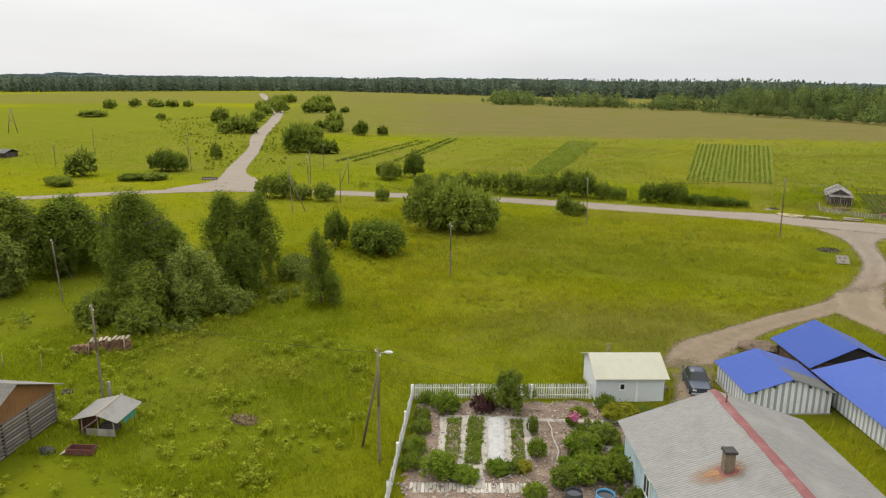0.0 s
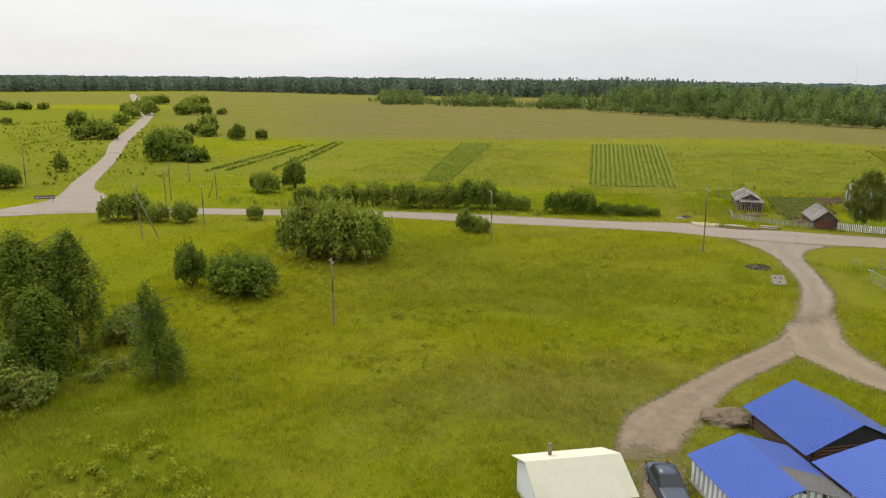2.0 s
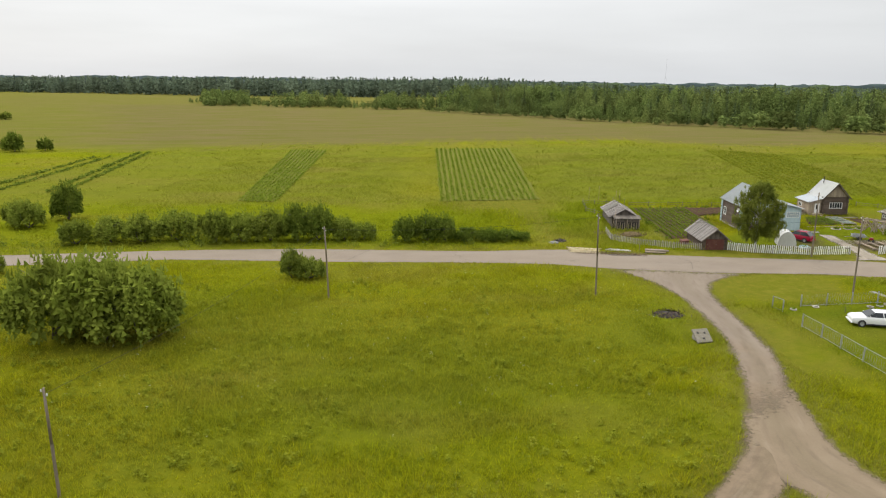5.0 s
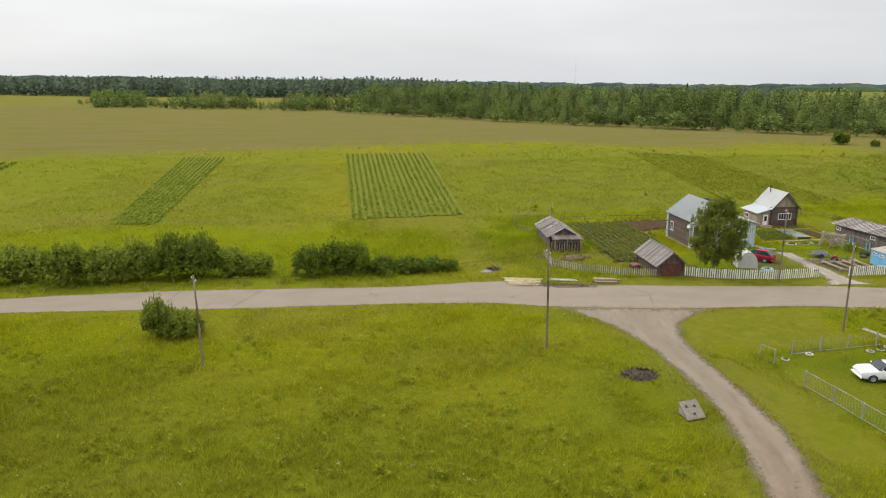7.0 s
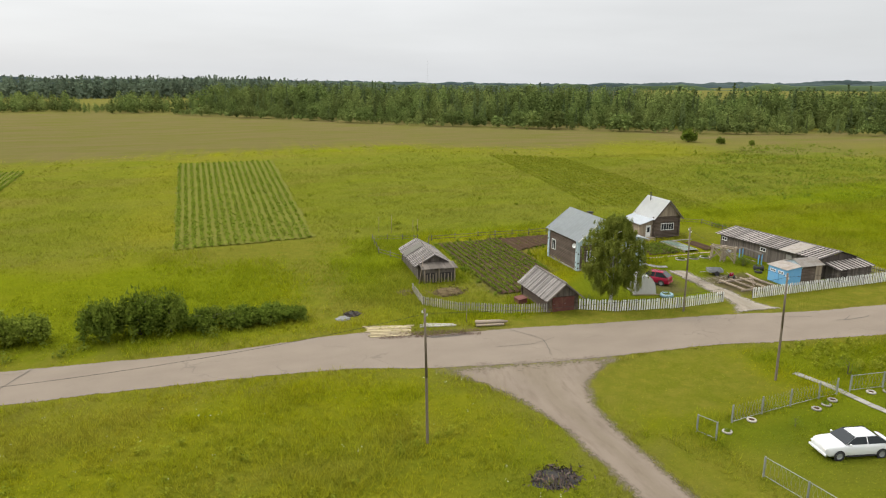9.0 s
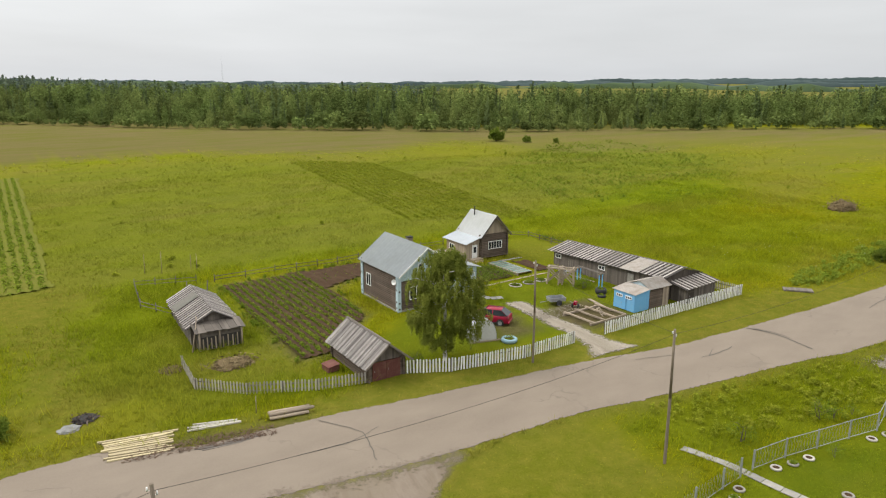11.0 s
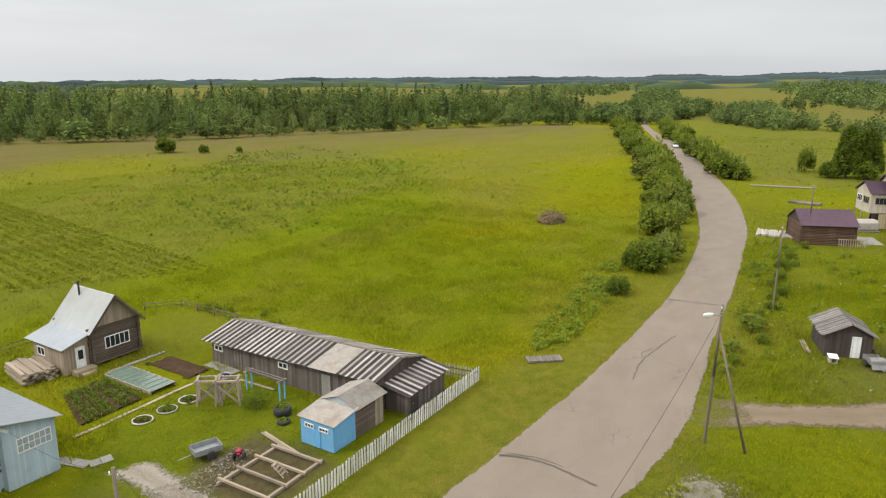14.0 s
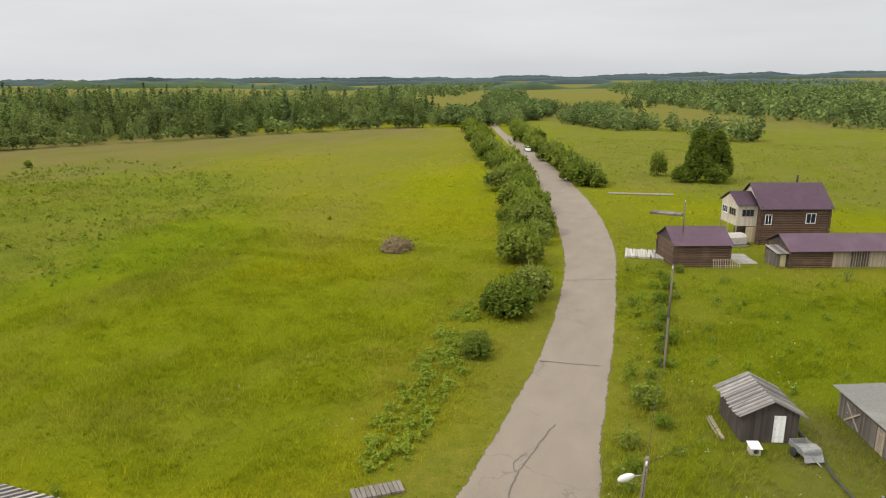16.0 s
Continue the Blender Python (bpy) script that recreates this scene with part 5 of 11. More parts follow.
# meadow bushes: x, y, height, half-width, dark or not
for k, (x, y, h, r, dark) in enumerate((
        (-46.0, 86.5, 5.4, 4.2, 1), (-48.8, 87.6, 5.2, 3.0, 1), (-54.4, 88.2, 5.8, 2.3, 1),
        (-47.0, 105.0, 8.6, 4.6, 0), (-42.0, 104.2, 9.0, 5.0, 0), (-38.2, 104.8, 7.8, 4.2, 0), (-44.5, 108.5, 8.0, 4.5, 0),
        (-28.6, 125.6, 4.0, 1.9, 0), (-26.4, 125.4, 2.8, 2.2, 0), (-67.5, 127.8, 2.8, 1.8, 0), (-78.4, 123, 4.2, 2.6, 0), (-83.4, 122.5, 3.8, 2.4, 0), (-88.9, 123.5, 5.6, 3.4, 0), (-91.5, 121.5, 5.0, 3.2, 0),
        (-51, 147, 5.0, 3.4, 0), (-44.8, 145.4, 5.4, 3.2, 0), (-40.5, 145.5, 5.0, 2.9, 0), (-36.6, 146.0, 5.2, 2.8, 0), (-32.4, 146.2, 5.8, 3.0, 1), (-29.2, 146.2, 6.0, 2.9, 1), (-25.4, 146.6, 3.8, 2.4, 0), (-22.4, 146.4, 3.0, 2.2, 0), (-55.8, 145.4, 4.6, 3.2, 0), (-60.5, 145.2, 4.2, 2.8, 0), (-65.5, 144.2, 4.0, 2.8, 0),
        (-16.0, 144.8, 4.2, 2.3, 1), (-12.6, 145.2, 4.6, 2.5, 1), (-10.0, 145.0, 4.2, 2.0, 1), (-6.6, 144.8, 2.2, 2.2, 1), (-3.6, 144.8, 2.1, 2.2, 1), (-0.6, 144.8, 2.0, 2.0, 1), (1.6, 144.8, 1.6, 1.4, 1),
        (-76.6, 163, 6.8, 3.2, 1), (-79.6, 156, 5.0, 3.0, 0), (-82.5, 157.5, 4.6, 2.6, 0),
        (-145.3, 147.2, 6.3, 4.8, 1), (-141.8, 148.6, 5.6, 3.6, 1), (-157.3, 131, 6.8, 4.4, 0), (-151.8, 176.1, 5.3, 2.2, 0), (-135.6, 133.3, 2.0, 4.6, 0), (-139.5, 130.5, 1.9, 4.0, 0), (-150, 118, 2.4, 3.6, 0), (-146.4, 116.1, 2.2, 3.0, 0),
        (-141.6, 205, 9.5, 5.0, 1), (-147, 214, 9.0, 5.0, 0), (-134.5, 207, 5.4, 4.4, 1), (-129, 205, 4.6, 4.2, 1), (-152, 226, 8.2, 5.0, 0), (-158, 240, 7.0, 5.0, 0),
        (-215.8, 268, 8.2, 5.8, 0), (-209, 266, 7.0, 4.6, 0), (-219, 262, 6.0, 4.6, 0), (-271, 320, 8.5, 5.6, 0), (-278, 330, 7.4, 5.0, 0), (-262, 342, 6.5, 5, 0),
        (-184, 300, 9.2, 5.2, 0), (-178, 290, 5.4, 4.4, 0), (-190, 296, 5.0, 3.8, 0), (-156.5, 277.7, 6.7, 3.4, 1), (-147.8, 281, 4.4, 2.8, 1), (-162, 283, 4, 2.6, 0),
        (-384, 333, 4.3, 10, 0), (-465.7, 421, 7.9, 6, 0), (-473, 454, 7.4, 6, 0), (-466, 468, 7.0, 6, 0), (-457, 463, 5.6, 6, 0), (-448, 470, 6.2, 6, 0), (-438, 478, 5.6, 5, 0), (-324, 330, 4.0, 3, 0),
        (-296, 396, 7.5, 6, 0), (-291, 441, 8.1, 7, 0), (-280, 448, 7.6, 7, 0), (-269, 453, 4.4, 4, 0), (-310, 432, 9.5, 6, 0), (-322, 426, 8.4, 6, 0), (-352, 470, 7.5, 6, 0), (-365, 500, 8.5, 8, 0), (-305, 470, 8.5, 7, 0), (-350, 540, 9, 9, 0), (-390, 540, 9, 9, 0), (-420, 600, 9, 9, 0), (-380, 600, 9, 9, 0),
        (159, 293, 4.6, 3.2, 1), (164.6, 283, 2.6, 1.6, 1), (172, 276, 1.8, 1.2, 1), (96.6, 133.6, 1.8, 1.6, 1), (99.5, 134.4, 1.4, 1.3, 0), (108.5, 134.6, 3.0, 2.8, 1))):
    far = math.hypot(x, y - 60) > 170
    shrub(x, y, h, r, k * 3 + 1, LEAF_DARK if dark else LEAF_WILLOW, "dark rounded bush in the meadow" if dark else "grey-green willow bush in the meadow", "meadow bushes", 1000 if far else 5200, 0.58 if far else 0.22)

# the grove by the lane and the single trees
for k, (x, y, kind, h, r, leaf, lab) in enumerate((
        (-57.9, 53.4, "broad", 13.6, 5.2, LEAF_DARK, "tall dense willow tree in the grove"), (-60.5, 57.5, "broad", 12.4, 5.1, LEAF_WILLOW, "tall grey-green willow tree in the grove"),
        (-55.4, 65.0, "broad", 11.8, 4.6, LEAF_DARK, "dark leafy alder in the grove"), (-52.6, 67.4, "broad", 11.6, 3.6, LEAF_DARK, "dark leafy alder at the grove's edge"),
        (-51.6, 54.8, "broad", 7.4, 3.9, LEAF_BIRCH, "lighter young willow before the grove"), (-54.5, 51.2, "broad", 6.2, 3.4, LEAF_WILLOW, "young willow before the grove"),
        (-84.5, 58.5, "broad", 10.8, 5.6, LEAF_WILLOW, "spreading willow beyond the lamp pole"), (-82.0, 66.0, "broad", 8.6, 5.1, LEAF_DARK, "dark alder beyond the lamp pole"), (-77.5, 52.0, "broad", 6.8, 3.9, LEAF_BIRCH, "young willow near the lamp pole"),
        (-73.0, 66.0, "broad", 8.0, 4.6, LEAF_DARK, "dark alder in the hollow"), (-66.5, 61.5, "broad", 8.8, 4.4, LEAF_DARK, "alder in the hollow"), (-50.6, 61.2, "broad", 8.0, 3.3, LEAF_DARK, "alder at the grove's edge"), (-91, 64, "broad", 9.0, 5.1, LEAF_WILLOW, "willow at the far side of the grove"),
        (-79.0, 60.5, "broad", 9.4, 4.8, LEAF_DARK, "dark alder in the dense far grove"), (-76.5, 70.0, "broad", 8.2, 4.4, LEAF_DARK, "dark alder in the dense far grove"), (-70.0, 69.5, "broad", 6.4, 3.6, LEAF_DARK, "dark alder in the dense far grove"), (-88.0, 70.5, "broad", 8.4, 4.6, LEAF_DARK, "dark alder in the dense far grove"),
        (-57.6, 58.0, "broad", 8.6, 3.8, LEAF_DARK, "tall dark alder in the grove's heart"), (-63.4, 62.0, "broad", 7.8, 3.8, LEAF_DARK, "dark alder in the grove's heart"),
        (-41.3, 63.2, "column", 8.8, 2.6, LEAF_DARK, "slim young birch standing alone in the meadow"))):
    tree("tree", x, y, kind, 101 + k, h, r, (9000 if x < -64 else 20000) if kind == "broad" else 14000, (0.28 if x < -64 else 0.18) if kind == "broad" else 0.14, leaf, BARK, lab, "tree", 0.0, 290 if kind == "broad" else 110, 1.0, "grove" if kind == "broad" else "")
for k, (x, y, h, r) in enumerate(((-53.0, 48.8, 3.6, 2.6), (-48.2, 57.2, 3.2, 2.4), (-58.8, 48.6, 3.4, 2.4), (-49.8, 70.2, 3.0, 2.2), (-61, 52, 3.2, 2.5), (-52, 74, 2.6, 2))):
    shrub(x, y, h, r, k, LEAF_BIRCH if k % 2 else LEAF_WILLOW, "low willow bush under the grove", "grove bushes", 3400, 0.24)
tree("birch_tree", 33.6, 138.6, "birch", 301, 9.4, 3.4, 95000, 0.078, LEAF_WEEPING, BIRCH_BARK, "weeping birch with white trunk beside the picket fence", "tree", 1.6, 190)
tree("tree", 213, 118.6, "broad", 310, 12.4, 3.9, 15000, 0.32, LEAF_DARK, BARK, "big dense roadside willow behind the plum roofs", "tree", 0.0, 260)
tree("tree", 216.5, 114.5, "broad", 311, 12.2, 3.7, 15000, 0.32, LEAF_DARK, BARK, "big dense willow in the field clump", "tree", 0.0, 260)
shrub(220, 127.5, 6.4, 2.6, 3, LEAF_WILLOW, "grey-green bush beside the field clump", "field clump", 3400, 0.27)
shrub(211, 121.5, 4.2, 3.0, 1, LEAF_DARK, "dark bush at the foot of the field clump", "field clump", 3400, 0.27)
shrub(212, 114.5, 4.6, 3.2, 2, LEAF_DARK, "dark bush at the foot of the field clump", "field clump", 3400, 0.27)


# grass: tufts of a few leaning blades, all with the cover of the ground under them
def keep_out():
    polys = [NORTH_EDGE + SOUTH_EDGE[::-1], LANE_LEFT + LANE_RIGHT[::-1], EAST_LANE_LEFT + EAST_LANE_RIGHT[::-1], NORTH_LANE_LEFT + NORTH_LANE_RIGHT[::-1], DRIVE_LEFT + DRIVE_RIGHT[::-1], TRACK_LEFT + TRACK_RIGHT[::-1], CAR_PLACE_LEFT + CAR_PLACE_RIGHT[::-1],
             FARM_PLOT, BEET_STRIP, WIDE_STRIP]
    polys += NO_GRASS
    return polys


LAWNS = [[(25.2, 113.2), (33.5, 113.8), (44, 114.0), (53, 112.8), (62, 110), (61, 86), (26.6, 88)], [(31, 145.6), (36, 150), (44, 150), (56, 153), (61, 153), (61.5, 136.4), (46, 136), (34, 137.6), (30, 139)],
         [(20.2, 124), (30, 125.5), (37, 124.5), (37, 115.5), (25, 114), (20.2, 113), (20, 96), (25, 95)], [(60, 156), (68.4, 157), (68.6, 169), (60.6, 170)]]
NO_GRASS = [
    [(-21.3, 45), (-8.7, 50.1), (-3, 52.4), (-2.6, 47), (2, 36), (-14, 29), (-17, 33)],
    [(36.4, 151.8), (45.6, 150.4), (45.6, 158.6), (36.4, 158.8)], [(53.1, 162.8), (59.3, 162.8), (59.3, 168), (53.1, 168)], [(61.2, 137), (66.4, 137), (67, 155.5), (61.2, 155.5)],
    [(55.4, 137.6), (60.6, 137.2), (60.6, 140.4), (55.4, 140.6)], [(26.4, 138.4), (29.9, 138.2), (29.9, 144.9), (26.4, 144.9)], [(16.9, 152.6), (21.2, 152.2), (21.6, 163), (17.4, 163)],
    [(48.8, 153.9), (57, 153.9), (60.2, 154), (60.2, 160.4), (51, 160.6)],
    [(0.4, 56.2), (3.0, 51.0), (8.2, 52.6), (12, 48), (20, 52), (14, 62), (8.5, 67.5), (4.6, 65.5)],
    [(-39.9, 28.6), (-37.4, 29.2), (-37.6, 30.6), (-39.9, 30.2)], [(-41.6, 31.2), (-38.4, 31.4), (-38.0, 34.6), (-41.2, 34.6)],
    [(-44.2, 32.4), (-42.6, 26), (-50, 22), (-54, 30)],
    [(89.2, 110), (94.2, 112.4), (93, 115), (88.6, 113.4)], [(132, 118.6), (135.4, 112.4), (142.6, 115.4), (139, 121.4)],
]


def soften(rng, x, y):
    """A scatter that grows away from the yards, so that one growth runs into another."""
    return rng.normal(size=len(x)) * np.clip(np.hypot(x - 40, y - 135) / 26, 0.25, 5.5)


def grass(name, box4, density, height, width, blades, seed, label):
    rng = np.random.default_rng(seed)
    x0, x1, y0, y1 = box4
    n = int((x1 - x0) * (y1 - y0) * density)
    x, y = x0 + (x1 - x0) * rng.random(n), y0 + (y1 - y0) * rng.random(n)
    ok = np.ones(n, bool)
    for q in GRASS_DONE:
        ok &= ~((x > q[0]) & (x < q[1]) & (y > q[2]) & (y < q[3]))
    for poly in keep_out():
        p = np.array(poly)
        near = (x > p[:, 0].min()) & (x < p[:, 0].max()) & (y > p[:, 1].min()) & (y < p[:, 1].max()) & ok
        ok[near] &= ~inside(x[near], y[near], poly)
    x, y = x[ok], y[ok]
    cov = cover(x + soften(rng, x, y), y + soften(rng, x, y))
    thick = np.clip((0.6 * patches(x, y, 2.6, 5) + 0.4 * patches(x, y, 9, 6) - 0.5) * 1.9 + 0.5, 0, 1)
    keep = (rng.random(len(x)) > cov[:, 2] * 1.1) & (rng.random(len(x)) > cov[:, 3] * 0.35) & (rng.random(len(x)) < 0.5 + 0.7 * thick)
    if density < 1:
        keep &= cov[:, 0] < 0.5
    x, y, cov, thick = x[keep], y[keep], cov[keep], thick[keep]
    n = len(x)
    tall = height * (0.5 + 0.75 * rng.random(n)) * (0.5 + 0.9 * thick) * (1 - 0.72 * cov[:, 3]) * (1 + 0.25 * cov[:, 1])
    for lawn in LAWNS:
        tall[inside(x, y, lawn)] *= 0.28
    b = blades
    a = rng.random((n, b)) * math.tau
    off = width * 2.5 * rng.random((n, b))
    bx, by = x[:, None] + off * np.cos(a), y[:, None] + off * np.sin(a)
    lean = tall[:, None] * (0.5 + 0.7 * rng.random((n, b)))
    t = rng.random((n, b)) * math.tau
    w = width * (0.6 + 0.8 * rng.random((n, b)))
    z = np.broadcast_to((1.45 * np.tanh(x / 95.0))[:, None] - 0.02, (n, b))
    sx, sy = -np.sin(t) * w / 2, np.cos(t) * w / 2
    top = z + tall[:, None] * (0.75 + 0.5 * rng.random((n, b)))
    v = np.stack([np.stack([bx - sx, by - sy, z], -1), np.stack([bx + sx, by + sy, z], -1), np.stack([bx + lean * np.cos(t), by + lean * np.sin(t), top], -1)], 2).reshape(-1, 3)
    me = np_mesh(name, v, np.arange(len(v)).reshape(-1, 3), BLADES)
    paint_cover(me, np.repeat(cov, b * 3, 0))
    GRASS_DONE.append(box4)
    return tagged(new(name, me), label, "grass", kind="stuff")


GRASS_DONE = []
grass("meadow_grass", (-62, 40, 28, 132), 19.0, 0.46, 0.040, 3, 1, "tall yellow-green meadow grass")
grass("verge_grass", (40, 75, 92, 141), 30.0, 0.30, 0.030, 3, 6, "low dense green grass beside the road")
grass("verge_grass", (75, 128, 92, 141), 17.0, 0.40, 0.042, 3, 4, "rank green grass beside the road")
grass("farm_grass", (-14, 64, 132, 178), 10.0, 0.50, 0.052, 3, 7, "tall green grass round the farmyard")
grass("barn_field_grass", (64, 132, 141, 178), 14.0, 0.48, 0.046, 3, 5, "tall yellow-green grass behind the barn")
grass("field_grass", (-75, 160, 60, 262), 4.0, 0.25, 0.085, 3, 2, "tall green field grass")
grass("far_grass", (-260, 330, -10, 420), 0.30, 0.26, 0.30, 3, 3, "field grass running out to the woods")

# ---- parts of buildings ----
def sheet(name, parent, material, r0, r1, e1, e0, wave=None, thick=0.035, label="", step=0.0):
    """A roof slope between ridge r0-r1 and eave e0-e1; wave: (length, height) of corrugations that run down the slope."""
    r0, r1, e0, e1 = (np.array(p, float) for p in (r0, r1, e0, e1))
    n = 2
    if wave:
        n = int(np.linalg.norm(r1 - r0) / wave[0] * 6) + 2
    rows = 2
    if step:
        rows = int(np.linalg.norm(e0 - r0) / step) + 1
    nrm = np.cross(r1 - r0, e0 - r0)
    nrm /= np.linalg.norm(nrm)
    if nrm[2] < 0:
        nrm = -nrm
    top = []
    for j in range(rows):
        v = j / (rows - 1)
        for lip in ((0, 1) if step and 0 < j < rows - 1 else (0,)):
            for i in range(n):
                u = i / (n - 1)
                p = (r0 * (1 - u) + r1 * u) * (1 - v) + (e0 * (1 - u) + e1 * u) * v
                h = 0.0
                if wave:
                    h += wave[1] * math.sin(math.tau * u * np.linalg.norm(r1 - r0) / wave[0])
                if step:
                    h += 0.007 * (1 if lip == 0 else 0)
                top.append(p + nrm * h)
    m = len(top) // n
    bot = [p - nrm * thick for p in top]
    idx = np.arange(m * n).reshape(m, n)
    quads = [np.stack([idx[:-1, :-1], idx[:-1, 1:], idx[1:, 1:], idx[1:, :-1]], -1).reshape(-1, 4)]
    quads.append(quads[0][:, ::-1] + m * n)
    for line in (idx[0], idx[-1], idx[:, 0], idx[:, -1]):
        quads.append(np.stack([line[:-1], line[1:], line[1:] + m * n, line[:-1] + m * n], -1))
    ob = new(name, np_mesh(name, np.array(top + bot), np.concatenate(quads), material))
    ob.parent = parent
    return tagged(ob, label)


def slope_boards(parent, material, r0, r1, e1, e0, width, thick=0.03, name="roof_board", seed=0, ragged=0.08):
    """Boards laid side by side down a slope, each a piece of its own."""
    rng = random.Random(seed)
    r0, r1, e0, e1 = (Vector(p) for p in (r0, r1, e0, e1))
    n = max(2, round((r1 - r0).length / width))
    along = (r1 - r0).normalized()
    down = (e0 - r0)
    length = down.length
    down.normalize()
    up = along.cross(down)
    if up.z < 0:
        up = -up
    bm = bmesh.new()
    box(bm, -0.47, 0.47, 0, 1, 0, 1)
    me = mesh_from(name, bm, material)
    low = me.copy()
    # the lower boards of a ROOF_WOOD roof are darker
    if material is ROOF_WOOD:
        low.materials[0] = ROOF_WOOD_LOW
    for k in range(n):
        p = r0.lerp(r1, (k + 0.5) / n)
        q = e0.lerp(e1, (k + 0.5) / n)
        d = (q - p)
        w = (r1 - r0).length / n
        ln = d.length + ragged * (rng.random() - 0.3)
        d.normalize()
        m = Matrix((along, d, up)).transposed().to_4x4()
        m.translation = p + up * (0.034 * (k % 2) + 0.006 * rng.random())
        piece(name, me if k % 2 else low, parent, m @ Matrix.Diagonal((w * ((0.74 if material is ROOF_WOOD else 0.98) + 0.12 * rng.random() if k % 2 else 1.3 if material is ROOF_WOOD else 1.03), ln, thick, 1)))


BOARD_MESH = {}


def vboards(name, parent, material, p0, p1, z0, top, width=0.16, thick=0.03, seed=1, label="", ragged=0.0):
    """A wall of upright boards from p0 to p1, each a piece of its own on a thin backing; top is a height or a function of the way along (0 to 1)."""
    rng = random.Random(seed)
    a, b = Vector((*p0, 0)), Vector((*p1, 0))
    d = (b - a)
    n = max(1, round(d.length / width))
    w = d.length / n
    d.normalize()
    f = top if callable(top) else (lambda s: top)
    bm = bmesh.new()
    low = [[bm.verts.new((w * k, y, z0)) for k in range(n + 1)] for y in (-0.006, 0.006)]
    high = [[bm.verts.new((w * k, y, max(z0 + 0.01, f(k / n) - 0.03 - ragged))) for k in range(n + 1)] for y in (-0.006, 0.006)]
    for k in range(n):
        bm.faces.new((low[0][k], low[0][k + 1], high[0][k + 1], high[0][k]))
        bm.faces.new((low[1][k + 1], low[1][k], high[1][k], high[1][k + 1]))
    wall = part(name, bm, material, parent, label, Matrix.Translation(a) @ Matrix((d, Vector((-d.y, d.x, 0)), Vector((0, 0, 1)))).transposed().to_4x4())
    if material.name not in BOARD_MESH:
        bm = bmesh.new()
        box(bm, -0.5, 0.5, -0.5, 0.5, 0, 1)
        BOARD_MESH[material.name] = mesh_from("board", bm, material)
    for k in range(n):
        h = min(f(k / n), f((k + 1) / n)) - ragged * rng.random() - z0
        if h > 0.03:
            piece("board", BOARD_MESH[material.name], wall, Matrix.Translation((w * (k + 0.5), 0, z0)) @ Matrix.Diagonal((w - 0.008, thick + 0.024 * rng.random(), h, 1)))
    return wall


LOG_MESH = {}


def hlogs(name, parent, material, p0, p1, z0, z1, r=0.11, over=0.18, label="", seed=0):
    """A wall of round logs laid one on another, each a piece of its own on a thin backing."""
    rng = random.Random(seed + int(10 * (p0[0] + 3 * p0[1])))
    a, b = Vector((*p0, 0)), Vector((*p1, 0))
    d = (b - a).normalized()
    turn = Matrix((d, Vector((-d.y, d.x, 0)), Vector((0, 0, 1)))).transposed().to_4x4()
    bm = bmesh.new()
    box(bm, 0, (b - a).length, -0.05, 0.05, z0, z1)
    wall = part(name, bm, material, parent, label, Matrix.Translation(a) @ turn)
    if material.name not in LOG_MESH:
        bm = bmesh.new()
        tube(bm, (0, 0, 0), (1, 0, 0), 1.0, 1.0, 8)
        LOG_MESH[material.name] = mesh_from("log", bm, material)
    n = max(1, round((z1 - z0) / (2 * r * 0.93)))
    for k in range(n):
        rr = r * (0.95 + 0.12 * rng.random())
        x0, x1 = -over * (0.8 + 0.5 * rng.random()), (b - a).length + over * (0.8 + 0.5 * rng.random())
        piece("log", LOG_MESH[material.name], wall, Matrix.Translation((x0, 0, z0 + (k + 0.5) * (z1 - z0) / n)) @ Matrix.Diagonal((x1 - x0, rr, rr, 1)))
    return wall


def metal_wall(name, parent, material, p0, p1, z0, top, period=0.25, amp=0.03, label=""):
    """A profiled sheet wall with upright ribs."""
    a, b = np.array(p0, float), np.array(p1, float)
    ln = np.linalg.norm(b - a)
    d = (b - a) / ln
    nrm = np.array((-d[1], d[0]))
    n = int(ln / period * 4)
    f = top if callable(top) else (lambda s: top)
    v = []
    for k in range(n + 1):
        t = k / n
        off = amp if (k // 2) % 2 else 0.0
        p = a + d * ln * t + nrm * off
        v += [(p[0], p[1], z0), (p[0], p[1], f(t))]
    idx = np.arange((n + 1) * 2).reshape(n + 1, 2)
    faces = np.stack([idx[:-1, 0], idx[1:, 0], idx[1:, 1], idx[:-1, 1]], -1)
    ob = new(name, np_mesh(name, v, faces, material))
    ob.parent = parent
    return tagged(ob, label)


def on_wall(x, y, z, side):
    """A frame on a wall: x along it, y out of it, z up."""
    return pose(x, y, z, 0, 0, {"N": 0, "S": 180, "E": -90, "W": 90}[side])


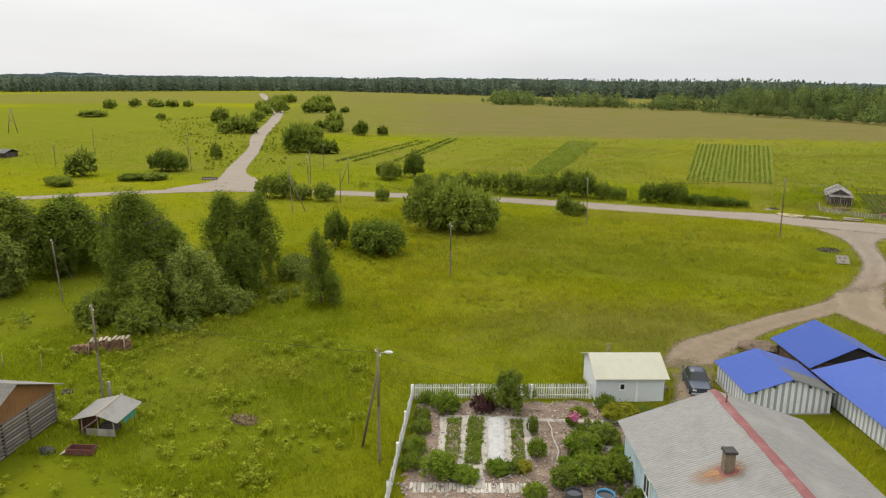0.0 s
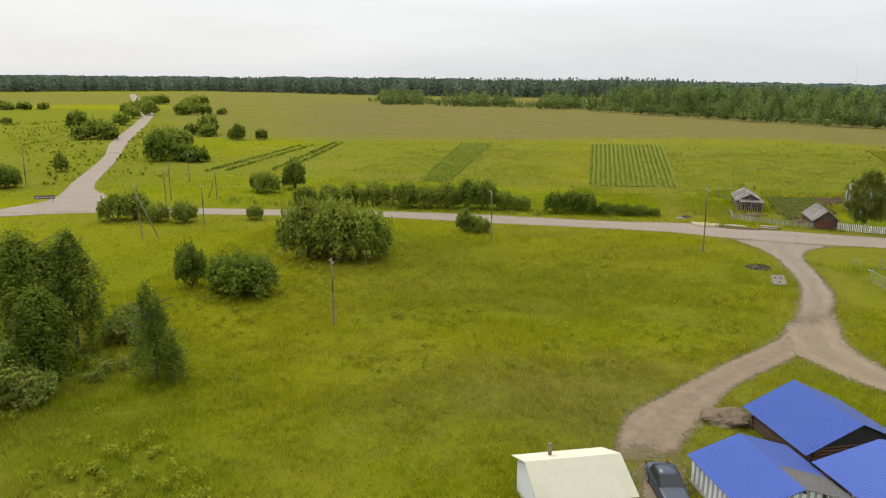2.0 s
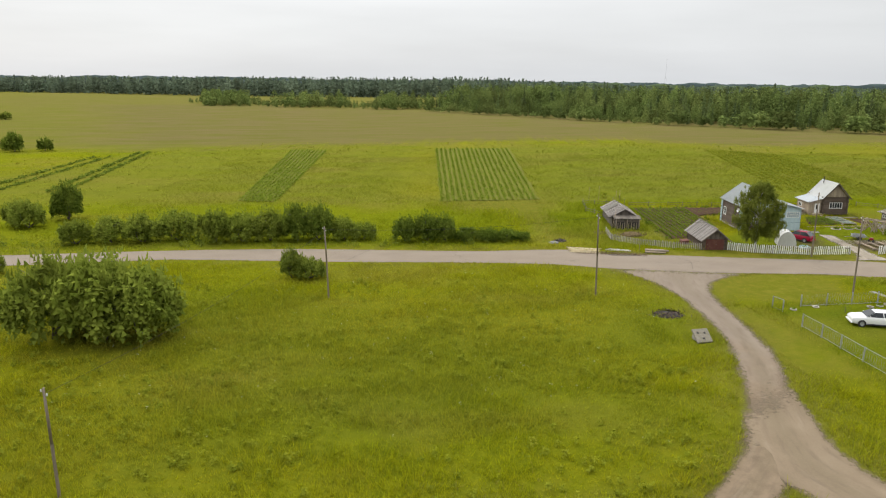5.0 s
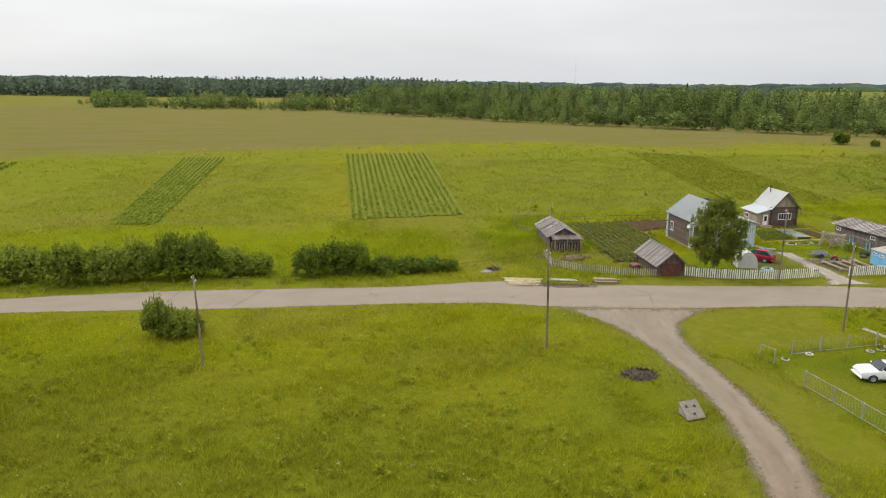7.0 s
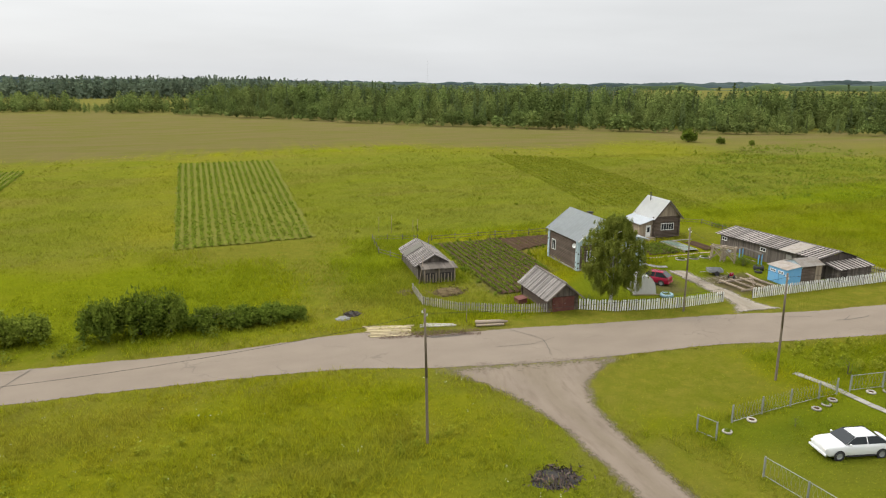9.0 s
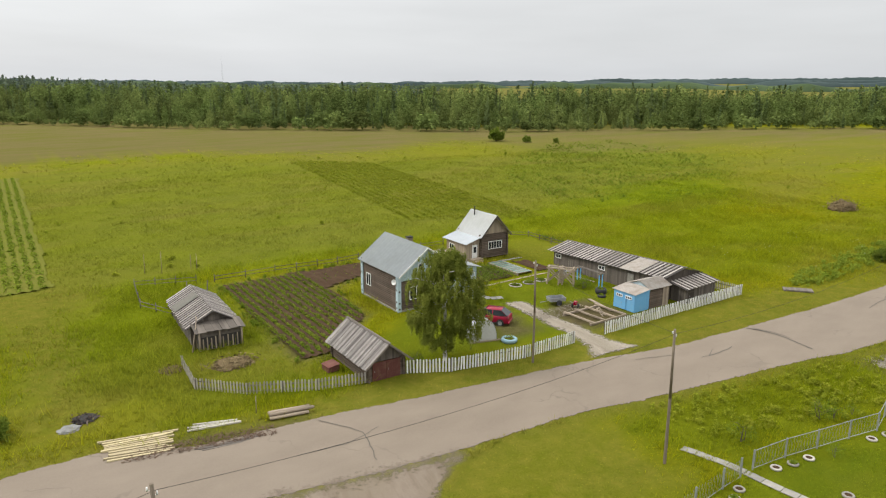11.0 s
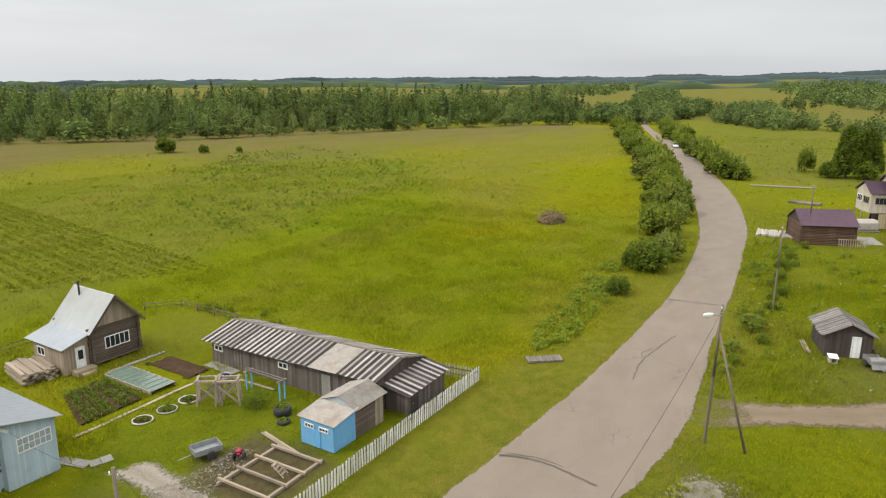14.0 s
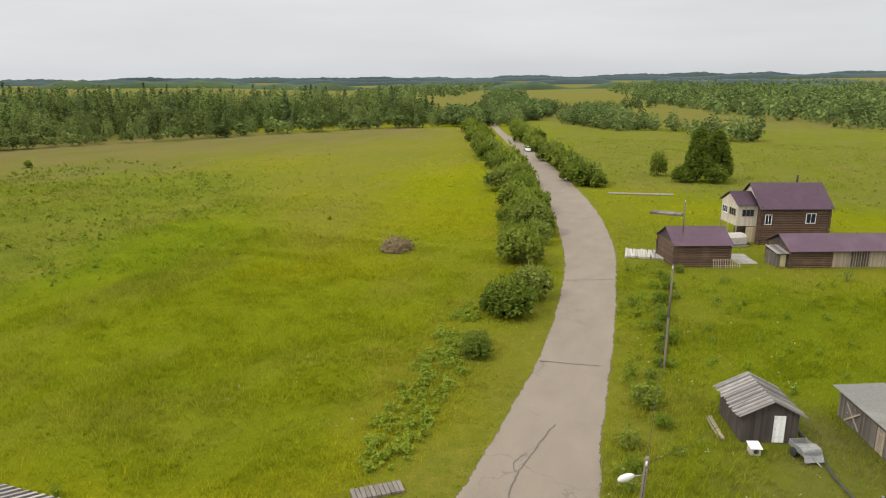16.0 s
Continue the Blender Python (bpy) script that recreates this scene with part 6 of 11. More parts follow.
def window(parent, m, w, h, cols=2, rows=1, frame_mat=None, label="", name="window", bar=0.07, pane=None):
    frame_mat = frame_mat or WHITE_PAINT
    bm = bmesh.new()
    d = 0.05
    for s in (-1, 1):
        box(bm, s * w / 2 - bar / 2, s * w / 2 + bar / 2, -0.02, d, -h / 2 - bar / 2, h / 2 + bar / 2)
        box(bm, -w / 2 + bar / 2, w / 2 - bar / 2, -0.02, d - 0.003, s * h / 2 - bar / 2, s * h / 2 + bar / 2)
    win = part(name, bm, frame_mat, parent, label, m)
    for k in range(1, cols):
        x = -w / 2 + w * k / cols
        bm = bmesh.new()
        box(bm, x - bar * 0.35, x + bar * 0.35, -0.02, d - 0.008, -h / 2 + bar / 2, h / 2 - bar / 2)
        part("mullion", bm, frame_mat, win)
    for k in range(1, rows):
        z = -h / 2 + h * k / rows
        bm = bmesh.new()
        box(bm, -w / 2 + bar / 2, w / 2 - bar / 2, -0.02, d - 0.014, z - bar * 0.3, z + bar * 0.3)
        part("glazing_bar", bm, frame_mat, win)
    for i in range(cols):
        bm = bmesh.new()
        x0 = -w / 2 + w * i / cols
        box(bm, x0 + bar * 0.3, x0 + w / cols - bar * 0.3, -0.015, 0.012, -h / 2 + bar * 0.3, h / 2 - bar * 0.3)
        part("pane", bm, pane or DARK_GLASS, win)
    return win


def door(parent, m, w, h, material, label="", name="door", planks=4):
    """A plank door that stands on z = 0 of m."""
    bm = bmesh.new()
    box(bm, -w / 2, w / 2, -0.01, 0.025, 0, h)
    d = part(name, bm, material, parent, label, m)
    for k in range(planks):
        bm = bmesh.new()
        box(bm, -w / 2 + w * k / planks + 0.004, -w / 2 + w * (k + 1) / planks - 0.004, 0.026, 0.04 + 0.004 * (k % 2), 0.01, h - 0.01)
        part("plank", bm, material, d)
    for z in (h * 0.2, h * 0.78):
        bm = bmesh.new()
        box(bm, -w / 2 + 0.01, w / 2 - 0.01, 0.045, 0.062, z, z + 0.1)
        part("batten", bm, material, d)
    bm = bmesh.new()
    tube(bm, (w * 0.36, 0.05, h * 0.48), (w * 0.36, 0.05, h * 0.56), 0.015, 0.015, 6)
    tube(bm, (w * 0.36, 0.04, h * 0.52), (w * 0.36, 0.10, h * 0.52), 0.02, 0.02, 6)
    part("handle", bm, STEEL, d)
    return d


def gable_top(eave, ridge, half):
    """The height of a wall under a gable, as a function of the way across."""
    return lambda s: ridge - (ridge - eave) * abs(2 * s - 1)


def bar_between(bm, a, b, w, h):
    """A squared timber from a to b, w wide and h high."""
    a, b = Vector(a), Vector(b)
    d = (b - a)
    ln = d.length
    d.normalize()
    s = d.cross(Vector((0, 0, 1)))
    s = s.normalized() if s.length > 1e-3 else Vector((1, 0, 0))
    m = Matrix((d, s, s.cross(d))).transposed().to_4x4()
    m.translation = a
    box(bm, 0, ln, -w / 2, w / 2, -h / 2, h / 2, m)

# ---- the farmyard ----
def farm_house():
    b = thing("log_house", 39.45, 155.0, "old log house with pale blue gable and grey metal roof", "house")
    W, L0, L1, RZ = 3.0, -3.8, 3.75, 6.4
    k = 0.768
    wall = RZ - k * W - 0.1
    hlogs("wall", b, LOG_WOOD, (-W, L0), (-W, L1), 0, wall, label="weathered log wall")
    hlogs("wall", b, LOG_WOOD, (W, L0), (W, L1), 0, wall)
    hlogs("wall", b, LOG_WOOD, (-W, L0), (W, L0), 0.1, 3.2, label="dark weathered log front")
    hlogs("wall", b, LOG_WOOD, (-W, L1), (W, L1), 0.1, wall)
    for y, s in ((L0 - 0.16, 5), (L1 + 0.1, 6)):
        vboards("gable", b, BLUE_WALL, (-W - 0.1, y), (W + 0.1, y), 3.15 if y < 0 else wall - 0.3, gable_top(wall - 0.05, RZ - 0.12, W), 0.17, 0.03, s, "pale blue boarded gable")
    for x in (-W, W):
        for y in (L0, L1):
            bm = bevelled(0.42, 0.42, wall - 0.1, 0.015)
            part("corner_post", bm, BLUE_WALL, b, "pale blue boxed corner", Matrix.Translation((x, y, 0)))
    oh, y0, y1 = 3.42, -4.6, 4.25
    for s in (-1, 1):
        sheet("roof_slope", b, ZINC, (0, y0, RZ), (0, y1, RZ), (s * oh, y1, RZ - k * oh), (s * oh, y0, RZ - k * oh), (0.55, 0.008), 0.04, "dull grey seamed metal roof")
    bm = bmesh.new()
    for s in (-1, 1):
        bar_between(bm, (0, y0 - 0.02, RZ - 0.06), (s * oh, y0 - 0.02, RZ - k * oh - 0.06), 0.05, 0.16)
    part("bargeboard", bm, WHITE_PAINT, b)
    window(b, on_wall(-W - 0.13, 2.3, 1.95, "W"), 0.95, 1.25, 2, 1, label="white-framed window")
    window(b, on_wall(1.55, L0 - 0.14, 1.85, "S"), 1.45, 1.35, 3, 1, label="white-framed window")
    window(b, on_wall(-1.2, L0 - 0.14, 1.75, "S"), 1.15, 1.25, 3, 1, label="white-framed window")
    window(b, on_wall(-0.55, L0 - 0.19, 4.35, "S"), 0.5, 0.62, 1, label="small white attic window")
    window(b, on_wall(0.65, L0 - 0.19, 4.55, "S"), 0.5, 0.62, 1, label="small white attic window")
    # a dish on the wall's corner
    bm = bmesh.new()
    lathe(bm, [(0.0, 0.02), (0.15, 0.03), (0.3, 0.09), (0.36, 0.16), (0.355, 0.18), (0.29, 0.11), (0.0, 0.04)], 20)
    part("satellite_dish", bm, LAMP_WHITE, b, "white satellite dish", Matrix.Translation((-3.3, -3.55, 3.05)) @ pose(0, 0, 0, 0, -75, 25) @ Matrix.Scale(0.8, 4))
    # veranda
    ax0, ax1, ay0, ay1 = 3.1, 6.0, -4.55, 2.0
    for p0, p1, sd in (((ax0, ay0), (ax1, ay0), 11), ((ax1, ay0), (ax1, ay1), 12), ((ax0, ay1), (ax1, ay1), 13), ((ax0, ay0), (ax0, L0), 14)):
        vboards("veranda_wall", b, BLUE_WALL, p0, p1, 0.1, (lambda s, p0=p0, p1=p1: 4.25 - 0.22 * ((p0[0] + (p1[0] - p0[0]) * s) - ax0)), 0.15, 0.03, sd, "pale blue boarded veranda")
    sheet("veranda_roof", b, ZINC, (2.75, -5.0, 4.45), (2.75, 2.3, 4.45), (6.35, 2.3, 3.6), (6.35, -5.0, 3.6), (0.55, 0.008), 0.04, "grey metal veranda roof")
    window(b, on_wall(4.75, ay0 - 0.03, 2.6, "S"), 1.9, 0.85, 6, 2, WHITE_PAINT, "wide veranda window with many bars and pale curtains", bar=0.06, pane=PALE_PANE)
    window(b, on_wall(ax1 + 0.03, -3.2, 2.4, "E"), 1.4, 0.8, 4, 2, WHITE_PAINT, "veranda window with many bars and pale curtains", bar=0.06, pane=PALE_PANE)
    door(b, on_wall(ax1 + 0.03, -0.2, 0.15, "E"), 0.9, 1.95, BLUE_WALL, "pale blue plank door")
    bm = bevelled(0.55, 0.55, 1.5, 0.02)
    ch = part("chimney", bm, BRICK, b, "sooty brick chimney", Matrix.Translation((2.0, 2.4, 4.35)))
    part("cap", bevelled(0.66, 0.66, 0.12, 0.02), SOOT_AND_SHADE, ch, "", Matrix.Translation((0, 0, 1.5)))
    bm = bmesh.new()
    box(bm, -W - 0.2, W + 0.2, L0 - 0.2, L1 + 0.2, -0.3, 0.12)
    part("foundation", bm, CONCRETE, b)
    return b


def cottage():
    b = thing("log_cottage", 57.25, 165.1, "small log cottage with bright metal roof and board porch", "house")
    W, L0, L1, RZ, k = 2.05, -2.4, 2.4, 5.65, 1.10
    wall = RZ - k * W
    for p0, p1 in (((-W, L0), (-W, L1)), ((W, L0), (W, L1)), ((-W, L0), (W, L0)), ((-W, L1), (W, L1))):
        hlogs("wall", b, LOG_WOOD, p0, p1, 0.15, wall - 0.1, 0.11, 0.22, "grey-brown log wall")
    for y, s in ((L0 - 0.05, 3), (L1 + 0.05, 4)):
        vboards("gable", b, PALE_WOOD, (-W - 0.05, y), (W + 0.05, y), wall - 0.25, gable_top(wall - 0.02, RZ - 0.1, W), 0.16, 0.03, s, "weathered board gable")
    oh, y0, y1 = 2.45, -3.0, 2.7
    for s in (-1, 1):
        sheet("roof_slope", b, BRIGHT_ZINC, (0, y0, RZ), (0, y1, RZ), (s * oh, y1, RZ - k * oh), (s * oh, y0, RZ - k * oh), (0.5, 0.008), 0.04, "bright galvanised roof")
    bm = bmesh.new()
    for s in (-1, 1):
        bar_between(bm, (0, y0 - 0.03, RZ - 0.07), (s * oh, y0 - 0.03, RZ - k * oh - 0.07), 0.05, 0.15)
    part("bargeboard", bm, DARK_WOOD, b)
    window(b, on_wall(0.1, L0 - 0.12, 1.75, "S"), 2.1, 0.95, 5, 1, label="wide white window with five panes")
    bm = bmesh.new()
    tube(bm, (-0.5, 1.2, RZ - 0.7), (-0.5, 1.2, RZ + 0.55), 0.08, 0.08, 10)
    tube(bm, (-0.5, 1.2, RZ + 0.55), (-0.5, 1.2, RZ + 0.62), 0.13, 0.13, 10)
    part("stove_pipe", bm, SOOT_AND_SHADE, b)
    # porch
    px0, px1, py0, py1 = -4.25, -2.1, -2.3, 2.1
    top = lambda x: 2.95 - 0.33 * (px1 - x) * 0.85
    for p0, p1, sd in (((px0, py0), (px1, py0), 21), ((px0, py0), (px0, py1), 22), ((px0, py1), (px1, py1), 23)):
        vboards("porch_wall", b, PALE_WOOD, p0, p1, 0.05, (lambda s, p0=p0, p1=p1: top(p0[0] + (p1[0] - p0[0]) * s)), 0.14, 0.03, sd, "unpainted board porch")
    sheet("porch_roof", b, ZINC, (-2.0, -2.75, 3.1), (-2.0, 2.6, 3.1), (-4.65, 2.6, 2.33), (-4.65, -2.75, 2.33), (0.5, 0.008), 0.04, "bright galvanised porch roof")
    window(b, on_wall(px0 - 0.03, 0.9, 1.45, "W"), 1.0, 0.65, 2, 1, label="low white porch window")
    d = door(b, on_wall(-3.0, py0 - 0.03, 0.2, "S"), 0.8, 1.85, WHITE_PAINT, "white porch door with a dark pane")
    bm = bmesh.new()
    box(bm, -0.2, 0.2, 0.062, 0.075, 0.85, 1.6)
    part("pane", bm, DARK_GLASS, d)
    bm = bmesh.new()
    box(bm, -3.9, -2.2, -3.2, -2.42, 0.0, 0.38)
    box(bm, -3.6, -2.5, -3.6, -3.2, 0.0, 0.19)
    part("step", bm, PALE_WOOD, b)
    return b


def long_shed():
    b = thing("plank_barn", 61.2, 138.6, "long low weathered plank barn with striped board roof", "barn")
    vboards("front_wall", b, GREY_WOOD, (0, 0), (0, 17.0), 0, lambda s: 2.4 - 0.55 * s, 0.17, 0.03, 31, "grey upright boards", 0.05)
    vboards("back_wall", b, GREY_WOOD, (5.4, 0), (5.4, 17.0), 0, lambda s: 1.9 - 0.3 * s, 0.17, 0.03, 32)
    vboards("end_wall", b, DARK_WOOD, (0, 0), (5.4, 0), 0, lambda s: 2.4 + 0.65 * (s / 0.53 if s < 0.53 else (1 - s) / 0.47), 0.18, 0.03, 33, "dark end boards")
    vboards("end_wall", b, GREY_WOOD, (0, 17.0), (5.4, 17.0), 0, lambda s: 1.85 + 0.75 * (s / 0.53 if s < 0.53 else (1 - s) / 0.47), 0.18, 0.03, 34)
    def rz(y):
        return 3.14 - 0.50 * y / 17.0
    def ez(y):
        return 2.42 - 0.62 * y / 17.0
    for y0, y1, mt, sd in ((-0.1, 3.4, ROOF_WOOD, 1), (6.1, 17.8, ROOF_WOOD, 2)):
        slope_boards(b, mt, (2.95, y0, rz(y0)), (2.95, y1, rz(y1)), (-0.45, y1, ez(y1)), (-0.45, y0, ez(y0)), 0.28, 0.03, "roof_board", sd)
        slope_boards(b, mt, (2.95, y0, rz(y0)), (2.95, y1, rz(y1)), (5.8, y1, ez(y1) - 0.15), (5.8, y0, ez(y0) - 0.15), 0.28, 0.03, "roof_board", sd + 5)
    for x0, x1, dz in ((-0.5, 2.95, 0.0), (5.8, 2.95, -0.15)):
        sheet("patched_roof", b, PATCH_SHEET, (2.95, 3.4, rz(3.4) + 0.05), (2.95, 6.1, rz(6.1) + 0.05), (x0, 6.1, ez(6.1) + 0.05 + dz), (x0, 3.4, ez(3.4) + 0.05 + dz), (0.16, 0.02), 0.02, "pale corrugated sheets over the middle")
    bm = bmesh.new()
    bar_between(bm, (2.95, -0.2, rz(-0.2) + 0.05), (2.95, 17.9, rz(17.9) + 0.05), 0.2, 0.05)
    part("ridge_board", bm, GREY_WOOD, b)
    for y, z in ((16.2, 1.35), (9.0, 1.5)):
        window(b, on_wall(-0.04, y, z, "W"), 0.9, 0.42, 2, 1, label="small white shed window", bar=0.09)
    door(b, on_wall(-0.04, 4.7, 0.05, "W"), 0.85, 1.75, CONCRETE, "pale grey plank door")
    # lean-to at the road end
    for p0, p1, f, sd in (((0.9, -2.0), (5.4, -2.0), lambda s: 1.62 + 0.25 * s, 41), ((0.9, -2.0), (0.9, 0), lambda s: 1.62 + 0.3 * s, 42), ((5.4, -2.0), (5.4, 0), lambda s: 1.85 + 0.3 * s, 43)):
        vboards("lean_to_wall", b, GREY_WOOD, p0, p1, 0, f, 0.17, 0.03, sd, "grey boarded lean-to")
    slope_boards(b, ROOF_WOOD, (0.4, 0.05, 1.98), (5.75, 0.05, 2.22), (5.75, -2.35, 1.86), (0.4, -2.35, 1.60), 0.28, 0.03, "roof_board", 9)
    door(b, on_wall(1.5, -2.04, 0.05, "S"), 0.8, 1.5, DARK_WOOD, "dark plank door")
    return b


def blue_shed():
    b = thing("garden_shed", 55.5, 137.7, "bright blue shed joined to a small log store", "shed")
    for p0, p1, f, sd in (((0, 0), (0, 2.7), lambda s: 1.88, 51), ((0, 0), (2.1, 0), lambda s: 1.88 + 0.28 * s, 52), ((0, 2.7), (2.1, 2.7), lambda s: 1.88 + 0.28 * s, 53)):
        vboards("wall", b, BRIGHT_BLUE, p0, p1, 0.05, f, 0.16, 0.03, sd, "bright blue boards")
    sheet("roof_slope", b, PATCH_SHEET, (2.35, -0.2, 2.24), (2.35, 2.9, 2.24), (-0.16, 2.9, 1.91), (-0.16, -0.2, 1.91), (0.16, 0.02), 0.02, "pale corrugated roof")
    for y in (0.75, 1.95):
        window(b, on_wall(-0.04, y, 1.42, "W"), 0.72, 0.24, 3, 1, label="low white slit window", bar=0.06)
    door(b, on_wall(-0.04, 1.35, 0.08, "W"), 0.6, 1.25, BRIGHT_BLUE, "bright blue door")
    for p0, p1 in (((2.2, 0.1), (4.2, 0.1)), ((2.2, 2.8), (5.0, 2.8)), ((4.9, 0.1), (4.9, 2.8))):
        hlogs("log_wall", b, LOG_WOOD, p0, p1, 0, 1.95, 0.1, 0.08, "old log store")
    vboards("boarding", b, PALE_WOOD, (4.2, 0.0), (5.05, 0.0), 0, 2.1, 0.16, 0.03, 54)
    vboards("gable", b, BLUE_WALL, (2.2, 0.0), (2.2, 2.9), 1.9, gable_top(2.05, 2.65, 1.4), 0.2, 0.03, 55, "blue boarded gable")
    sheet("roof_slope", b, PATCH_SHEET, (2.0, 1.35, 2.74), (5.3, 1.35, 2.74), (5.3, -0.25, 2.14), (2.0, -0.25, 2.14), (0.16, 0.02), 0.02, "pale corrugated roof")
    sheet("roof_slope", b, PATCH_SHEET, (2.0, 1.35, 2.74), (5.3, 1.35, 2.74), (5.3, 3.0, 2.14), (2.0, 3.0, 2.14), (0.16, 0.02), 0.02, "pale patched roof sheet")
    return b


def log_hut():
    b = thing("log_garage", 27.8, 141.4, "low log shed with red plank doors and a board roof", "shed")
    W, L0, L1, RZ, k = 1.55, -3.1, 3.2, 3.05, 0.82
    wall = RZ - k * W - 0.08
    for p0, p1 in (((-W, L0), (-W, L1)), ((W, L0), (W, L1)), ((-W, L1), (W, L1))):
        hlogs("wall", b, LOG_WOOD, p0, p1, 0, wall, 0.11, 0.2, "old log wall")
    for x in (-W + 0.05, W - 0.05):
        hlogs("wall", b, LOG_WOOD, (x - 0.25, L0), (x + 0.25, L0), 0, wall, 0.11, 0.0)
    vboards("gable", b, GREY_WOOD, (-W, L0 - 0.05), (W, L0 - 0.05), wall - 0.15, gable_top(wall, RZ - 0.1, W), 0.16, 0.03, 61, "grey board gable")
    vboards("gable", b, GREY_WOOD, (-W, L1 + 0.05), (W, L1 + 0.05), wall - 0.15, gable_top(wall, RZ - 0.1, W), 0.16, 0.03, 62)
    for s in (-1, 1):
        d = door(b, on_wall(s * 0.62, L0 - 0.1, 0.02, "S"), 1.22, wall - 0.2, MAROON, "faded red plank door leaf", planks=6)
        bm = bmesh.new()
        bar_between(bm, (-0.55, 0.07, 0.25), (0.55, 0.07, wall - 0.55), 0.04, 0.09)
        part("brace", bm, MAROON, d)
    for s in (-1, 1):
        slope_boards(b, HUT_ROOF, (0, L0 - 0.65, RZ), (0, L1 + 0.4, RZ), (s * 2.1, L1 + 0.4, RZ - k * 2.1), (s * 2.1, L0 - 0.65, RZ - k * 2.1), 0.25, 0.03, "roof_board", 60 + s)
    bm = bmesh.new()
    for s in (-1, 1):
        bar_between(bm, (s * 0.06, L0 - 0.7, RZ + 0.06), (s * 0.06, L1 + 0.45, RZ + 0.06), 0.16, 0.03)
        bar_between(bm, (0, L0 - 0.68, RZ - 0.02), (s * 2.1, L0 - 0.68, RZ - k * 2.1 - 0.02), 0.03, 0.15)
    part("ridge_board", bm, GREY_WOOD, b)
    return b


def grey_shed():
    b = thing("old_shed", 19.1, 157.6, "sagging grey board shed with a patched board roof", "shed", rz=-3)
    W, L0, L1, RZ, k = 1.95, -3.8, 5.4, 2.95, 0.56
    wall = RZ - k * W - 0.05
    for p0, p1, sd in (((-W, L0), (-W, L1), 71), ((W, L0), (W, L1), 72)):
        vboards("wall", b, GREY_WOOD, p0, p1, 0, wall, 0.2, 0.03, sd, "grey weathered boards", 0.06)
    for y, sd in ((L0, 73), (L1, 74)):
        vboards("gable", b, GREY_WOOD, (-W, y), (W, y), 0, gable_top(wall, RZ - 0.08, W), 0.2, 0.03, sd)
    for s in (-1, 1):
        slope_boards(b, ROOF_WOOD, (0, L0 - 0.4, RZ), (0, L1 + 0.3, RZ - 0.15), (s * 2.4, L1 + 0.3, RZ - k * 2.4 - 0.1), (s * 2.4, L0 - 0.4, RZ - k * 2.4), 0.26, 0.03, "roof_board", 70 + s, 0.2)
    sheet("patched_roof", b, CONCRETE, (-0.2, 1.0, RZ + 0.02), (-0.2, 2.9, RZ), (-2.4, 2.9, RZ - k * 2.4 + 0.1), (-2.4, 1.0, RZ - k * 2.4 + 0.12), None, 0.02, "pale patched boards")
    # open-boarded porch at the front
    y0 = L0 - 1.75
    for p0, p1, sd in (((-W + 0.3, y0), (W + 0.1, y0), 75), ((W + 0.1, y0), (W + 0.1, L0), 76), ((-W + 0.3, y0), (-W + 0.3, L0), 77)):
        vboards("front_boards", b, GREY_WOOD, p0, p1, 0, 1.72, 0.24, 0.03, sd, "gappy upright slabs", 0.15)
    slope_boards(b, GREY_WOOD, (-W - 0.05, L0 - 0.02, 2.0), (W + 0.35, L0 - 0.02, 2.0), (W + 0.35, y0 - 0.4, 1.74), (-W - 0.05, y0 - 0.4, 1.74), 0.34, 0.03, "roof_board", 78, 0.15)
    for x in (-W + 0.35, 0.1, W + 0.05):
        bm = bmesh.new()
        tube(bm, (x, y0 - 0.1, 0), (x, y0 - 0.1, 1.75), 0.09, 0.07, 7)
        part("post", bm, PALE_WOOD, b)
    # a black panel stands for the shade inside each bay, slats before it
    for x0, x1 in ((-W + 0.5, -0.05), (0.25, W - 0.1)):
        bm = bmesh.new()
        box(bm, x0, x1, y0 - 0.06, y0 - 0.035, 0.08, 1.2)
        part("bay", bm, SOOT_AND_SHADE, b, "black panel standing for the shade inside an open bay")
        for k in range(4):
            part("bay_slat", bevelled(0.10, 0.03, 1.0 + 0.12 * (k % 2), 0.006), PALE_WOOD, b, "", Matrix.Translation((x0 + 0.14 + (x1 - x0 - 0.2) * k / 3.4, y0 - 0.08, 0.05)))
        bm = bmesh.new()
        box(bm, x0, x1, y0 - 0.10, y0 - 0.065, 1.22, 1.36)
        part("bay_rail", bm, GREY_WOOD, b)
    for x, z in ((-0.6, 3.3), (1.4, 3.1)):
        bm = bmesh.new()
        tube(bm, (x, L1 + 0.2, 0), (x + 0.3, L1 + 0.2, z), 0.07, 0.05, 6)
        part("stay", bm, GREY_WOOD, b)
    lean = thing("leaning_poles", 17.3, 152.6, "bundle of grey poles leaning on the old shed", "timber", rz=-3)
    for k in range(5):
        bm = bmesh.new()
        tube(bm, (-0.75 + 0.13 * k, -0.5 + 0.2 * k, 0), (-0.12 + 0.04 * k, 0.1 + 0.14 * k, 2.5 + 0.25 * (k % 3)), 0.05, 0.035, 6)
        part("pole", bm, (PALE_WOOD, GREY_WOOD)[k % 2], lean)
    return b


farm_house()
cottage()
long_shed()
blue_shed()
log_hut()
grey_shed()

# ---- houses and sheds by the lane ----
STRIPE = None


